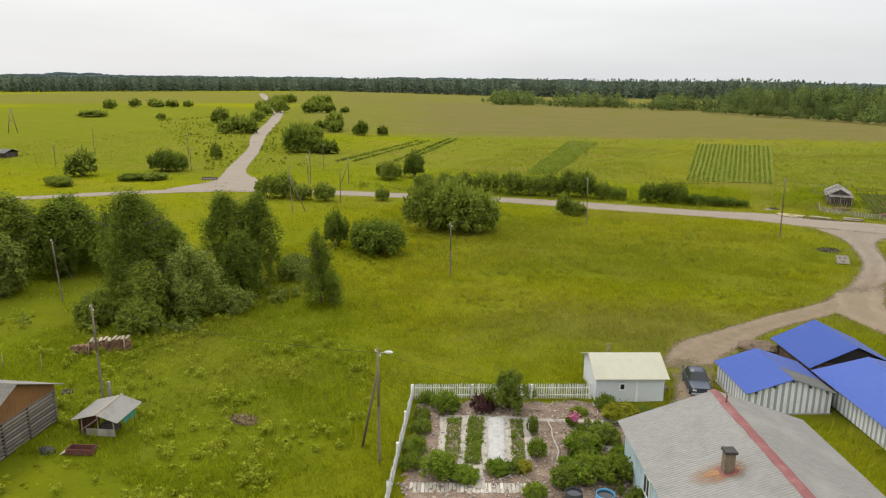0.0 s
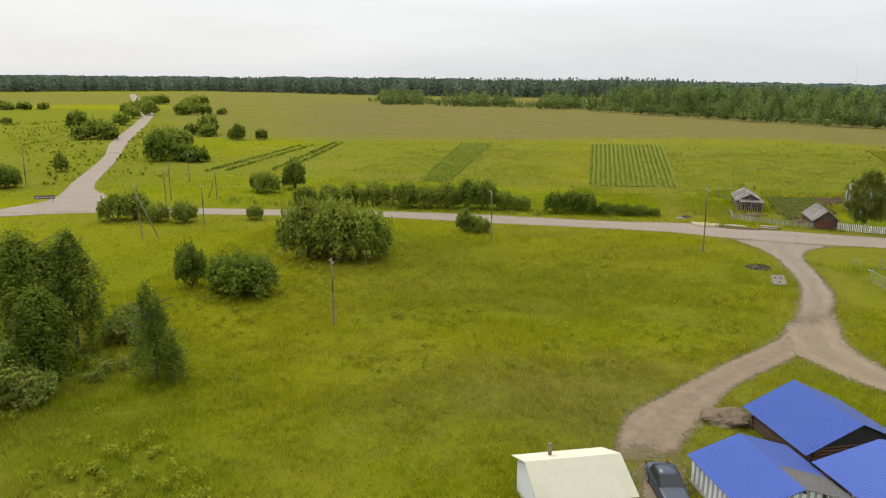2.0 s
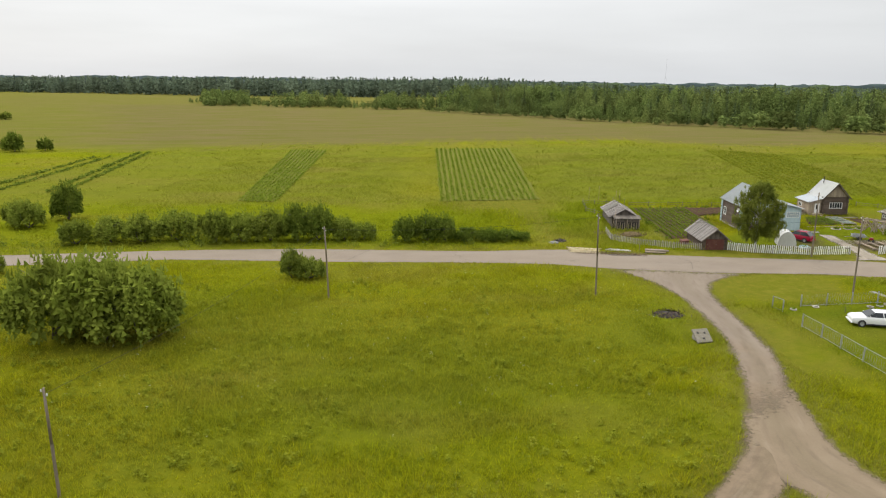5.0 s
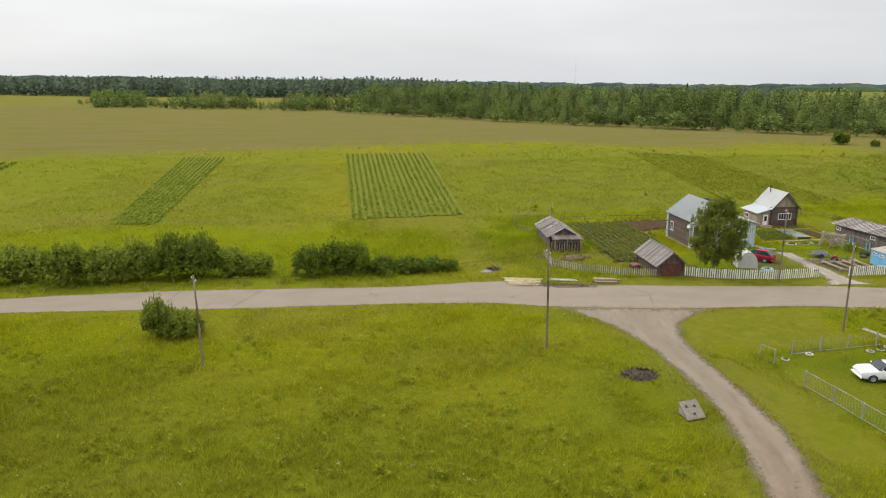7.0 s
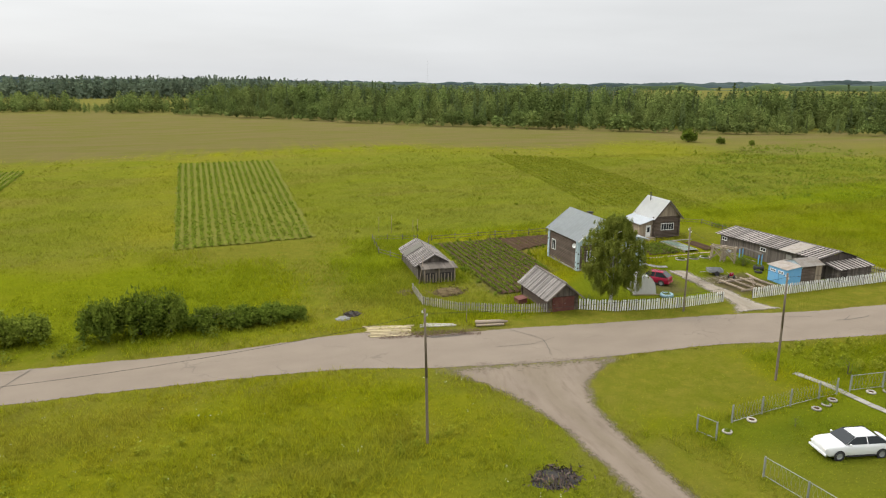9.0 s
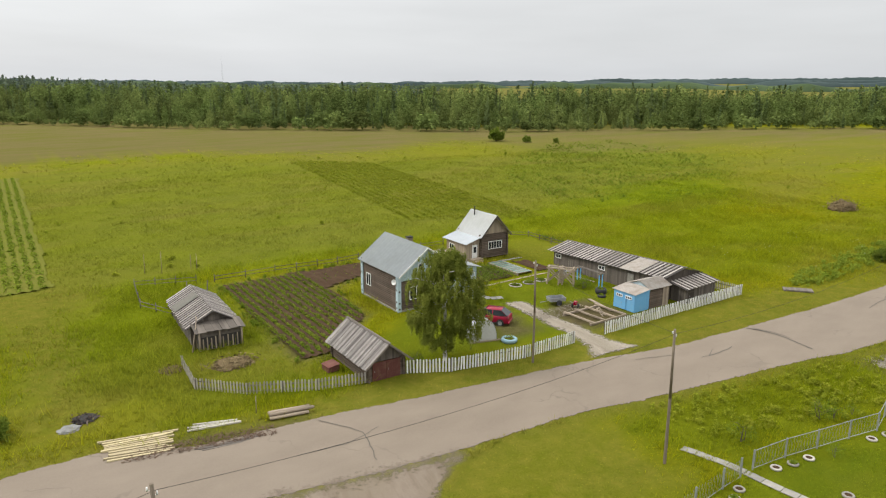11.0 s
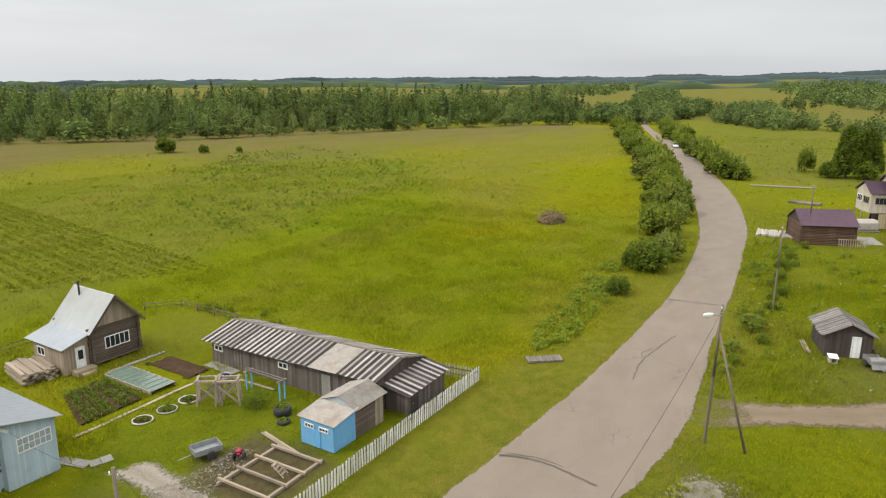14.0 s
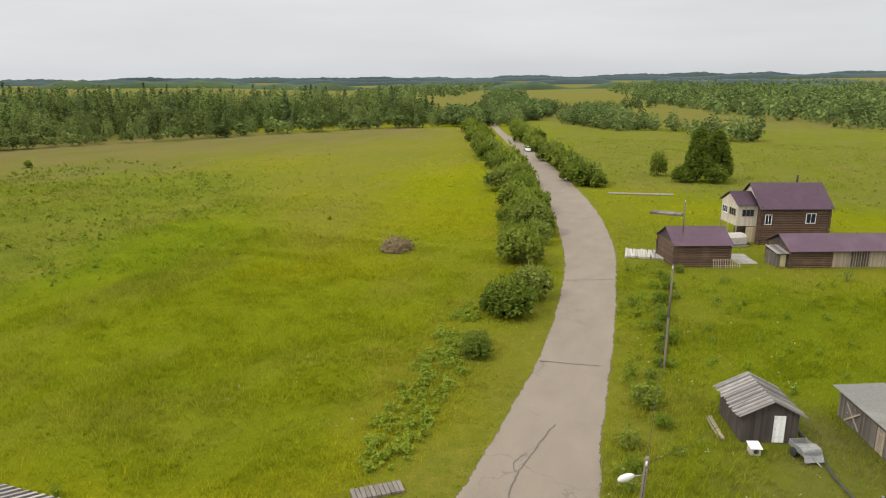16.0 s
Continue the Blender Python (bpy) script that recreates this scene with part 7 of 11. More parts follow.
def striped_sheet():
    """White profiled sheet with grey upright stripes."""
    m, nt, b = principled("striped_metal_sheet")
    co = coords(nt, "Object")
    sep = nt.nodes.new("ShaderNodeSeparateXYZ")
    nt.links.new(co, sep.inputs[0])
    s = math_node(nt, "ADD", sep.outputs[0], sep.outputs[1])
    saw = math_node(nt, "FRACT", math_node(nt, "MULTIPLY", s, 2.1))
    bar = math_node(nt, "GREATER_THAN", saw, 0.56)
    dirt = noise_at(nt, place(nt), 1.4, 5.0, 0.45, 0.75)
    col = mix_rgb(nt, bar, (0.62, 0.63, 0.63), (0.27, 0.28, 0.29))
    col = mix_rgb(nt, math_node(nt, "MULTIPLY", dirt, 0.35), col, (0.36, 0.33, 0.28))
    nt.links.new(col, b.inputs["Base Color"])
    b.inputs["Roughness"].default_value = 0.5
    return m


def rust_streaks():
    """Rust washed down a roof, thinning out at its rim."""
    m, nt, b = principled("rust_streaks")
    at = nt.nodes.new("ShaderNodeAttribute")
    at.attribute_name = "fade"
    run = noise_at(nt, coords(nt, "Object", (0.9, 5.0, 0.9)), 1.0, 5.0, 0.3, 0.7, 0.6)
    col = mix_rgb(nt, run, (0.20, 0.075, 0.022), (0.27, 0.15, 0.07))
    nt.links.new(col, b.inputs["Base Color"])
    b.inputs["Roughness"].default_value = 0.9
    amount = math_node(nt, "MULTIPLY", math_node(nt, "MULTIPLY", at.outputs["Fac"], 1.5), math_node(nt, "ADD", run, 0.25))
    nt.links.new(math_node(nt, "MINIMUM", amount, 0.9), b.inputs["Alpha"])
    return m


STRIPE = striped_sheet()
VILLAGE = 23.6


def ridge_house(name, x, y, rz, label, category, half, length, eave, ridge, roofs, wave, over=0.35, end=0.3, z=None):
    """A gabled building with its ridge along local y; roofs: the materials of its two slopes, low x first. Returns it and the wall's height."""
    b = thing(name, x, y, label, category, rz, z)
    k = (ridge - eave) / (half + over)
    for s, mt in zip((-1, 1), roofs):
        if mt:
            e = s * (half + over)
            step = 0.35 if mt is BLUE_ROOF else 0.0
            sheet("roof_slope", b, mt, (0, -length / 2 - end, ridge), (0, length / 2 + end, ridge), (e, length / 2 + end, eave), (e, -length / 2 - end, eave), wave, 0.03, "", step)
    return b, ridge - k * half - 0.06


def near_house():
    b, wall = ridge_house("village_house", 3.2, 36.5, VILLAGE, "grey corrugated house with a red painted ridge", "house", 5.4, 15.4, 2.95, 5.05, (HOUSE_SLATE, HOUSE_SMOOTH), (0.19, 0.030), 0.5, 0.3)
    H, L = 5.4, 7.7
    for p0, p1, f, sd in (((-H, -L), (-H, L), wall, 81), ((H, -L), (H, L), wall, 82), ((-H, L), (H, L), gable_top(wall, 4.95, H), 83), ((-H, -L), (H, -L), gable_top(wall, 4.95, H), 84)):
        vboards("wall", b, BLUE_WALL, p0, p1, 0, f, 0.2, 0.03, sd, "pale blue boarded wall")
    bm = bmesh.new()
    n = 26
    last = None
    for k in range(n + 1):
        y = -8.05 + 16.1 * k / n
        w0, w1 = (0.30 + 0.10 * noise.noise((k * 1.7, q, 0)) for q in (0, 5))
        row = [bm.verts.new(p) for p in ((-w0, y, 5.115 - w0 * 0.33), (0, y, 5.115), (w1, y, 5.115 - w1 * 0.33))]
        if last:
            for q in (0, 1):
                bm.faces.new((last[q], last[q + 1], row[q + 1], row[q]))
        last = row
    part("ridge_cap", bm, RED_TRIM, b, "red painted ridge strip")
    # chimney with its rusty collar and streak
    bm = bevelled(0.52, 0.52, 1.35, 0.03)
    ch = part("chimney", bm, BRICK, b, "sooty brick chimney", Matrix.Translation((-2.3, 0.1, 3.95)))
    part("cap", bevelled(0.66, 0.66, 0.16, 0.03), SOOT_AND_SHADE, ch, "black chimney cap", Matrix.Translation((0, 0, 1.35)))
    for a in range(4):
        part("rib", bevelled(0.12, 0.12, 1.3, 0.02), BRICK, ch, "", Matrix.Translation((0.27 * math.cos(a * math.pi / 2 + 0.78), 0.27 * math.sin(a * math.pi / 2 + 0.78), 0.02)))
    k = 2.1 / 5.9
    verts, fade = [(-2.3, 0.1, 5.05 - k * 2.3 + 0.052)], [1.0]
    for i in range(26):
        a = i * math.tau / 26
        r = 0.95 + 0.2 * noise.noise((math.cos(a) * 2, math.sin(a) * 2, 3))
        x, y = -2.3 + r * math.cos(a) * (1.0 if math.cos(a) > 0 else 2.2), 0.1 + r * math.sin(a)
        verts.append((x, y, 5.05 + k * x + 0.052))
        fade.append(0.0)
    me = np_mesh("rust_stain", verts, [(0, 1 + i, 1 + (i + 1) % 26) for i in range(26)], rust_streaks())
    me.attributes.new("fade", "FLOAT", "POINT").data.foreach_set("value", fade)
    tagged(piece("rust_stain", me, b, Matrix()), "rust streak below the chimney")
    part("collar", bevelled(0.95, 0.95, 0.08, 0.02), RED_TRIM, b, "red metal collar", pose(-2.25, 0.1, 4.22, 0, -19.5, 0))
    bm = bmesh.new()
    tube(bm, (0.05, 6.2, 5.0), (0.05, 6.2, 5.6), 0.05, 0.05, 8)
    part("vent_pipe", bm, RUST, b)
    window(b, on_wall(-H - 0.03, 3.0, 1.5, "W"), 1.0, 1.2, 2, 1, label="white-framed window")
    window(b, on_wall(-H - 0.03, -2.0, 1.5, "W"), 1.0, 1.2, 2, 1, label="white-framed window")
    window(b, on_wall(0.0, L + 0.03, 1.5, "N"), 1.0, 1.2, 2, 1, label="white-framed window")
    return b


def white_shed():
    b = thing("white_shed", -6.8, 53.1, "small white shed with a cream metal roof", "shed", rz=-90 + VILLAGE)
    # ridge along local y, which runs along the garden fence
    H, L = 2.2, 2.6
    ev, rg = 2.05, 3.15
    k = (rg - ev) / 2.65
    wall = rg - k * H - 0.05
    for p0, p1, f, sd in (((H, -L), (H, L), wall, 91), ((-H, -L), (-H, L), wall, 92), ((-H, -L), (H, -L), gable_top(wall, rg - 0.08, H), 93), ((-H, L), (H, L), gable_top(wall, rg - 0.08, H), 94)):
        vboards("wall", b, WHITE_WALL, p0, p1, 0, f, 0.25, 0.02, sd, "white siding")
    for s in (-1, 1):
        sheet("roof_slope", b, CREAM_ROOF, (0, -L - 0.25, rg), (0, L + 0.25, rg), (s * 2.65, L + 0.25, ev), (s * 2.65, -L - 0.25, ev), None, 0.05, "smooth cream roof")
    window(b, on_wall(H + 0.03, -0.6, 1.25, "E"), 0.38, 0.5, 1, 1, label="small white window")
    bm = bevelled(0.2, 0.06, wall, 0.01)
    part("corner_strip", bm, WHITE_PAINT, b, "", pose(H + 0.03, 0.5, 0, 0, 0, 90))
    bm = bmesh.new()
    tube(bm, (-1.4, -0.9, 2.4), (-1.4, -0.9, 3.35), 0.11, 0.11, 10)
    part("stove_pipe", bm, BRICK, b, "sooty stove pipe")
    bm = bmesh.new()
    for q in range(4):
        box(bm, -0.4 + 0.24 * q, -0.2 + 0.24 * q, L + 0.1, L + 1.0, 0.25, 0.3)
    for yy in (L + 0.15, L + 0.9):
        box(bm, -0.4, 0.52, yy, yy + 0.08, 0, 0.25)
    part("doorstep", bm, GREY_WOOD, b, "grey board doorstep")
    return b


def small_blue():
    b, wall = ridge_house("metal_garage", 4.07, 55.87, VILLAGE, "striped metal garage with a blue roof", "shed", 3.05, 5.7, 1.72, 2.85, (BLUE_ROOF, None), (0.22, 0.012), 0.3, 0.22)
    H, L = 3.05, 2.85
    for p0, p1, f in (((-H, L), (-H, -L), wall), ((H, -L), (H, L), wall), ((-H, -L), (H, -L), gable_top(wall, 2.75, H)), ((H, L), (-H, L), gable_top(wall, 2.75, H))):
        metal_wall("wall", b, STRIPE, p0, p1, 0.08, f, label="white and grey striped sheet")
    e = 3.35
    z = lambda x: 2.85 - (2.85 - 1.72) * x / 3.35
    sheet("roof_slope", b, BLUE_ROOF, (0, -0.6, 2.85), (0, 3.07, 2.85), (e, 3.07, 1.72), (e, -0.6, 1.72), (0.22, 0.012), 0.03, "blue sheet", 0.35)
    sheet("roof_slope", b, SLATE_DARK, (0, -3.07, 2.85), (0, -0.6, 2.85), (e, -0.6, 1.70), (e, -3.07, 1.70), (0.16, 0.02), 0.02, "grey corrugated sheet")
    bm = bmesh.new()
    box(bm, -H - 0.1, H + 0.1, -L - 0.1, L + 0.1, -0.1, 0.1)
    part("sill", bm, CONCRETE, b)
    for q in range(5):
        part("rafter_end", bevelled(0.14, 0.3, 0.12, 0.01), DARK_WOOD, b, "", Matrix.Translation((-2.6 + 1.3 * q, -L - 0.08, 2.75 - abs(-2.6 + 1.3 * q) * 0.337 - 0.16)))
    return b


def big_blue():
    b, wall = ridge_house("log_barn", 8.95, 63.85, VILLAGE, "log barn with a wide blue metal roof", "barn", 3.0, 5.9, 1.45, 3.2, (BLUE_ROOF, BLUE_ROOF), (0.22, 0.012), 0.75, 0.4)
    H, L = 3.0, 2.95
    for p0, p1 in (((-H, -L), (-H, L)), ((H, -L), (H, L)), ((-H, L), (H, L)), ((-H, -L), (H, -L))):
        hlogs("wall", b, LOG_BROWN, p0, p1, 0, wall, 0.12, 0.22, "brown log wall")
    for y, sd in ((-L - 0.05, 95), (L + 0.05, 96)):
        vboards("gable", b, SOOT_AND_SHADE, (-H, y), (H, y), wall - 0.1, gable_top(wall, 3.1, H), 0.2, 0.03, sd, "black boarded gable")
    b2 = thing("blue_roofed_annex", 12.9, 54.9, "long striped metal annex with a blue roof", "shed", VILLAGE)
    H, L, ev, rg = 4.0, 4.9, 1.75, 2.85
    for s in (-1, 1):
        sheet("roof_slope", b2, BLUE_ROOF, (0, -L - 0.3, rg), (0, L + 0.35, rg), (s * 4.35, L + 0.35, ev), (s * 4.35, -L - 0.3, ev), (0.22, 0.012), 0.03, "blue sheet roof", 0.35)
    wall = rg - (rg - ev) / 4.35 * H - 0.05
    metal_wall("wall", b2, STRIPE, (-H, L - 2.3), (-H, -L), 0.08, wall, label="white and grey striped sheet")
    vboards("wall", b2, ORANGE_WOOD, (-H, L - 2.3), (-H, L), 0.05, wall, 0.17, 0.03, 97, "tan board wall")
    metal_wall("wall", b2, STRIPE, (-H, -L), (H, -L), 0.08, gable_top(wall, rg - 0.08, H))
    metal_wall("wall", b2, STRIPE, (H, -L), (H, L), 0.08, wall)
    vboards("wall", b2, DARK_WOOD, (-H, L), (H, L), 0.05, gable_top(wall, rg - 0.08, H), 0.2, 0.03, 98)
    # no hole is cut: a black panel gives the hatch its shade
    bm = bmesh.new()
    box(bm, -H - 0.06, -H - 0.02, L - 1.75, L - 1.2, 1.0, 1.45)
    part("hatch", bm, SOOT_AND_SHADE, b2, "black panel standing for the shade inside a hatch")
    return b


def old_cabin():
    x, y = -47.3, 27.4
    b = thing("log_cabin", x, y, "weathered squared-log cabin with tan board gable", "cabin", rz=15.7)
    # the gable looks along local +x, the ridge runs along local x
    X, H, wall, rg = 4.2, 3.8, 3.0, 4.75
    hlogs("wall", b, GREY_WOOD, (X, -H), (X, H), 0.05, 2.6, 0.14, 0.15, "grey squared-log wall")
    hlogs("wall", b, GREY_WOOD, (-X, -H), (-X, H), 0.05, 2.6, 0.14, 0.15)
    hlogs("wall", b, GREY_WOOD, (-X, H), (X, H), 0.05, wall, 0.14, 0.15)
    hlogs("wall", b, GREY_WOOD, (-X, -H), (X, -H), 0.05, wall, 0.14, 0.15)
    bm = bmesh.new()
    for yy in (-1.4, 1.0):
        for q in range(9):
            box(bm, X + 0.08, X + 0.20, yy - 0.06, yy + 0.06, 0.2 + q * 0.27, 0.32 + q * 0.27)
    part("log_end", bm, DARK_WOOD, b, "protruding cross-wall log ends")
    vboards("gable", b, ORANGE_WOOD, (X + 0.12, -H - 0.1), (X + 0.12, H + 0.1), 2.55, gable_top(wall, rg - 0.1, H), 0.17, 0.03, 99, "tan upright boards")
    vboards("gable", b, ORANGE_WOOD, (-X - 0.12, -H - 0.1), (-X - 0.12, H + 0.1), 2.55, gable_top(wall, rg - 0.1, H), 0.17, 0.03, 99)
    for s in (-1, 1):
        sheet("roof_slope", b, SLATE, (-X - 0.4, 0, rg), (X + 0.55, 0, rg), (X + 0.55, s * (H + 0.7), wall - 0.28), (-X - 0.4, s * (H + 0.7), wall - 0.28), (0.16, 0.02), 0.03, "grey corrugated roof")
    return b


near_house()
white_shed()
small_blue()
big_blue()
old_cabin()

# ---- the plum-roofed yard and huts by the far bend ----
def plum_barn():
    b, wall = ridge_house("log_bathhouse", 136.8, 117.6, VILLAGE, "brown log outbuilding with plum metal roof", "shed", 2.9, 6.9, 2.75, 4.55, (PURPLE_ROOF, PURPLE_ROOF), (0.24, 0.012), 0.45, 0.35)
    H, L = 2.9, 3.45
    for p0, p1 in (((-H, -L), (-H, L)), ((H, -L), (H, L)), ((-H, L), (H, L)), ((-H, -L), (H, -L))):
        hlogs("wall", b, LOG_BROWN, p0, p1, 0, wall, 0.12, 0.2, "brown log wall")
    for y, sd in ((-L - 0.05, 101), (L + 0.05, 102)):
        vboards("gable", b, DARK_WOOD, (-H, y), (H, y), wall - 0.1, gable_top(wall, 4.45, H), 0.2, 0.03, sd, "dark board gable")
    return b


def lattice_screen():
    """Leaning slats against the log wall."""
    s = thing("slatted_screen", 135.0, 113.6, "grey slatted wooden screen leaning on the log wall", "screen", rz=VILLAGE + 90)
    for q in range(12):
        part("slat", bevelled(0.09, 0.03, 1.15, 0.006), PALE_WOOD, s, "", pose(-1.6 + 0.3 * q, 0.5, 0, 12, 0, 0))
    for z in (0.25, 0.95):
        part("rail", bevelled(3.7, 0.04, 0.08, 0.006), PALE_WOOD, s, "", pose(0, 0.44 - z * 0.2, z, 0, 0, 0))
    return s


def plum_house():
    b, wall = ridge_house("log_house", 155.0, 106.0, VILLAGE, "two-storey brown log house with plum metal roof", "house", 3.5, 9.8, 5.1, 8.3, (PURPLE_ROOF, PURPLE_ROOF), (0.24, 0.012), 0.5, 0.45)
    H, L = 3.5, 4.9
    for p0, p1 in (((-H, -L), (-H, L)), ((H, -L), (H, L)), ((-H, L), (H, L)), ((-H, -L), (H, -L))):
        hlogs("wall", b, LOG_BROWN, p0, p1, 0, wall, 0.13, 0.25, "brown log wall")
    for y, sd in ((-L - 0.05, 103), (L + 0.05, 104)):
        vboards("gable", b, GALLERY, (-H, y), (H, y), wall - 0.1, gable_top(wall, 8.2, H), 0.2, 0.03, sd, "pale board gable")
    window(b, on_wall(-H - 0.15, -2.2, 3.75, "W"), 1.35, 1.35, 2, 1, label="wide white upper window")
    window(b, on_wall(-H - 0.15, 3.9, 3.6, "W"), 0.9, 1.35, 2, 1, label="white upper window")
    # glazed two-storey gallery on the north end
    y0, y1 = L + 0.1, L + 3.0
    for p0, p1, sd in (((-2.6, y1), (2.4, y1), 105), ((-2.6, y0), (-2.6, y1), 106), ((2.4, y0), (2.4, y1), 107)):
        vboards("gallery_wall", b, GALLERY, p0, p1, 2.5, 5.6 if sd != 105 else gable_top(5.6, 6.9, 2.5), 0.17, 0.03, sd, "pale boarded upper gallery")
    for q, (x, y) in enumerate(((-2.6, y1), (2.4, y1), (-2.6, y0), (0, y1))):
        part("post", bevelled(0.16, 0.16, 2.6, 0.01), PALE_WOOD, b, "", Matrix.Translation((x, y, 0)))
    for s in (-1, 1):
        sheet("gallery_roof", b, PURPLE_ROOF, (0, L, 7.1), (0, y1 + 0.3, 7.1), (s * 3.0, y1 + 0.3, 5.5), (s * 3.0, L, 5.5), None, 0.04)
    window(b, on_wall(-2.64, y0 + 1.4, 4.35, "W"), 1.7, 1.0, 3, 1, PALE_WOOD, "row of gallery panes")
    window(b, on_wall(-1.2, y1 + 0.04, 4.35, "N"), 1.9, 1.0, 3, 1, PALE_WOOD, "row of gallery panes")
    window(b, on_wall(1.2, y1 + 0.04, 4.35, "N"), 1.7, 1.0, 3, 1, WHITE_PAINT, "row of gallery panes")
    vboards("shutter", b, FRESH_WOOD, (-2.65, y0 + 0.1), (-2.65, y0 + 1.5), 0.1, 2.4, 0.2, 0.03, 108, "yellowish plank panel")
    bm = bmesh.new()
    tube(bm, (0.6, -2.0, 7.7), (0.6, -2.0, 9.3), 0.14, 0.14, 8)
    part("stove_pipe", bm, SOOT_AND_SHADE, b)
    return b


def plum_long():
    b, wall = ridge_house("log_barn", 143.1, 100.6, VILLAGE, "long low log barn with plum metal roof", "barn", 2.8, 14.6, 2.15, 3.75, (PURPLE_ROOF, PURPLE_ROOF), (0.24, 0.012), 0.45, 0.4)
    H, L = 2.8, 7.3
    hlogs("wall", b, LOG_BROWN, (-H, 2.2), (-H, L), 0, wall, 0.12, 0.2, "brown log wall")
    vboards("wall", b, PALE_WOOD, (-H, -L), (-H, 2.0), 0, wall, 0.2, 0.03, 110, "pale upright boards")
    hlogs("wall", b, LOG_BROWN, (H, -L), (H, L), 0, wall, 0.12, 0.2)
    for y, sd in ((-L, 111), (L, 112)):
        hlogs("wall", b, LOG_BROWN, (-H, y), (H, y), 0, wall, 0.12, 0.2)
        vboards("gable", b, DARK_WOOD, (-H, y), (H, y), wall - 0.1, gable_top(wall, 3.65, H), 0.2, 0.03, sd)
    # dark strips laid on the wall in place of shaded gaps
    bm = bmesh.new()
    for q in range(7):
        box(bm, -H - 0.1, -H - 0.03, -0.6 - q * 0.34, -0.42 - q * 0.34, 0.1, wall - 0.1)
    part("gap_boards", bm, DARK_WOOD, b, "dark strips standing for the shaded gaps between boards")
    c = thing("lean_to", 138.9, 107.4, "small grey lean-to with board roof and pale door", "shed", VILLAGE)
    for p0, p1, sd in (((-1.2, -1.0), (-1.2, 1.0), 113), ((-1.2, 1.0), (1.2, 1.0), 114), ((1.2, -1.0), (1.2, 1.0), 115), ((-1.2, -1.0), (1.2, -1.0), 118)):
        vboards("wall", c, GREY_WOOD, p0, p1, 0, 1.75, 0.2, 0.03, sd, "grey boards")
    slope_boards(c, HUT_ROOF, (1.4, -1.2, 2.2), (1.4, 1.2, 2.2), (-1.6, 1.2, 1.75), (-1.6, -1.2, 1.75), 0.3, 0.03, "roof_board", 116)
    door(c, on_wall(-1.24, 0.1, 0.05, "W"), 0.7, 1.55, FRESH_WOOD, "pale plywood door")
    return b


def dark_hut():
    b = thing("board_hut", 91.9, 112.3, "dark board hut with a white door and slab roof", "shed", rz=18)
    X, H, rg, ev = 2.05, 1.75, 2.95, 1.85
    wall = rg - (rg - ev) / 2.15 * H - 0.05
    for p0, p1, f, sd in (((-X, -H), (-X, H), gable_top(wall, rg - 0.08, H), 121), ((X, -H), (X, H), gable_top(wall, rg - 0.08, H), 122), ((-X, H), (X, H), wall, 123), ((-X, -H), (X, -H), wall, 124)):
        vboards("wall", b, DARK_WOOD, p0, p1, 0, f, 0.16, 0.03, sd, "dark upright boards")
    for s in (-1, 1):
        slope_boards(b, HUT_ROOF, (-X - 0.35, 0, rg), (X + 0.3, 0, rg), (X + 0.3, s * 2.15, ev), (-X - 0.35, s * 2.15, ev), 0.2, 0.03, "roof_board", 120 + s, 0.2)
    door(b, on_wall(-X - 0.05, -0.55, 0.05, "W"), 0.72, 1.85, WHITE_PAINT, "clean white door")
    return b


def grey_stable():
    b = thing("stable", 93.6, 103.0, "grey board stable with corrugated roof and plank gates", "shed", rz=18)
    X, H, rg, ev = 3.3, 3.0, 2.35, 2.1
    wall = rg - (rg - ev) / 3.4 * H - 0.05
    for p0, p1, f, sd in (((-X, H), (X, H), wall, 131), ((-X, -H), (X, -H), wall, 132), ((-X, -H), (-X, H), gable_top(wall, rg - 0.08, H), 133), ((X, -H), (X, H), gable_top(wall, rg - 0.08, H), 134)):
        vboards("wall", b, GREY_WOOD, p0, p1, 0, f, 0.17, 0.03, sd, "grey upright boards")
    for s in (-1, 1):
        sheet("roof_slope", b, SLATE_DARK, (-X - 0.4, 0, rg), (X + 0.4, 0, rg), (X + 0.4, s * 3.4, ev), (-X - 0.4, s * 3.4, ev), (0.16, 0.02), 0.03, "grey corrugated roof")
    d = door(b, on_wall(1.3, H + 0.04, 0.05, "N"), 1.9, 1.6, GREY_WOOD, "grey plank gate with crossed braces", planks=8)
    bm = bmesh.new()
    bar_between(bm, (-0.85, 0.075, 0.2), (0.85, 0.075, 1.45), 0.04, 0.1)
    bar_between(bm, (-0.85, 0.115, 1.45), (0.85, 0.115, 0.2), 0.04, 0.1)
    part("brace", bm, PALE_WOOD, d)
    door(b, on_wall(-1.9, H + 0.04, 0.05, "N"), 0.8, 1.6, PALE_WOOD, "pale plank door")
    # low wing in front
    for p0, p1, sd in (((-X, H), (-X - 2.4, H - 0.4), 135), ((-X - 2.4, H - 0.4), (-X - 2.4, -1.5), 136), ((-X - 2.4, -1.5), (-X, -1.5), 137)):
        vboards("wing_wall", b, GREY_WOOD, p0, p1, 0, 1.6, 0.17, 0.03, sd)
    sheet("wing_roof", b, SLATE_DARK, (-X, -1.8, 2.1), (-X, H + 0.3, 2.1), (-X - 2.8, H + 0.3, 1.65), (-X - 2.8, -1.8, 1.65), (0.16, 0.02), 0.03)
    return b


plum_barn()
lattice_screen()
plum_house()
plum_long()
dark_hut()
grey_stable()

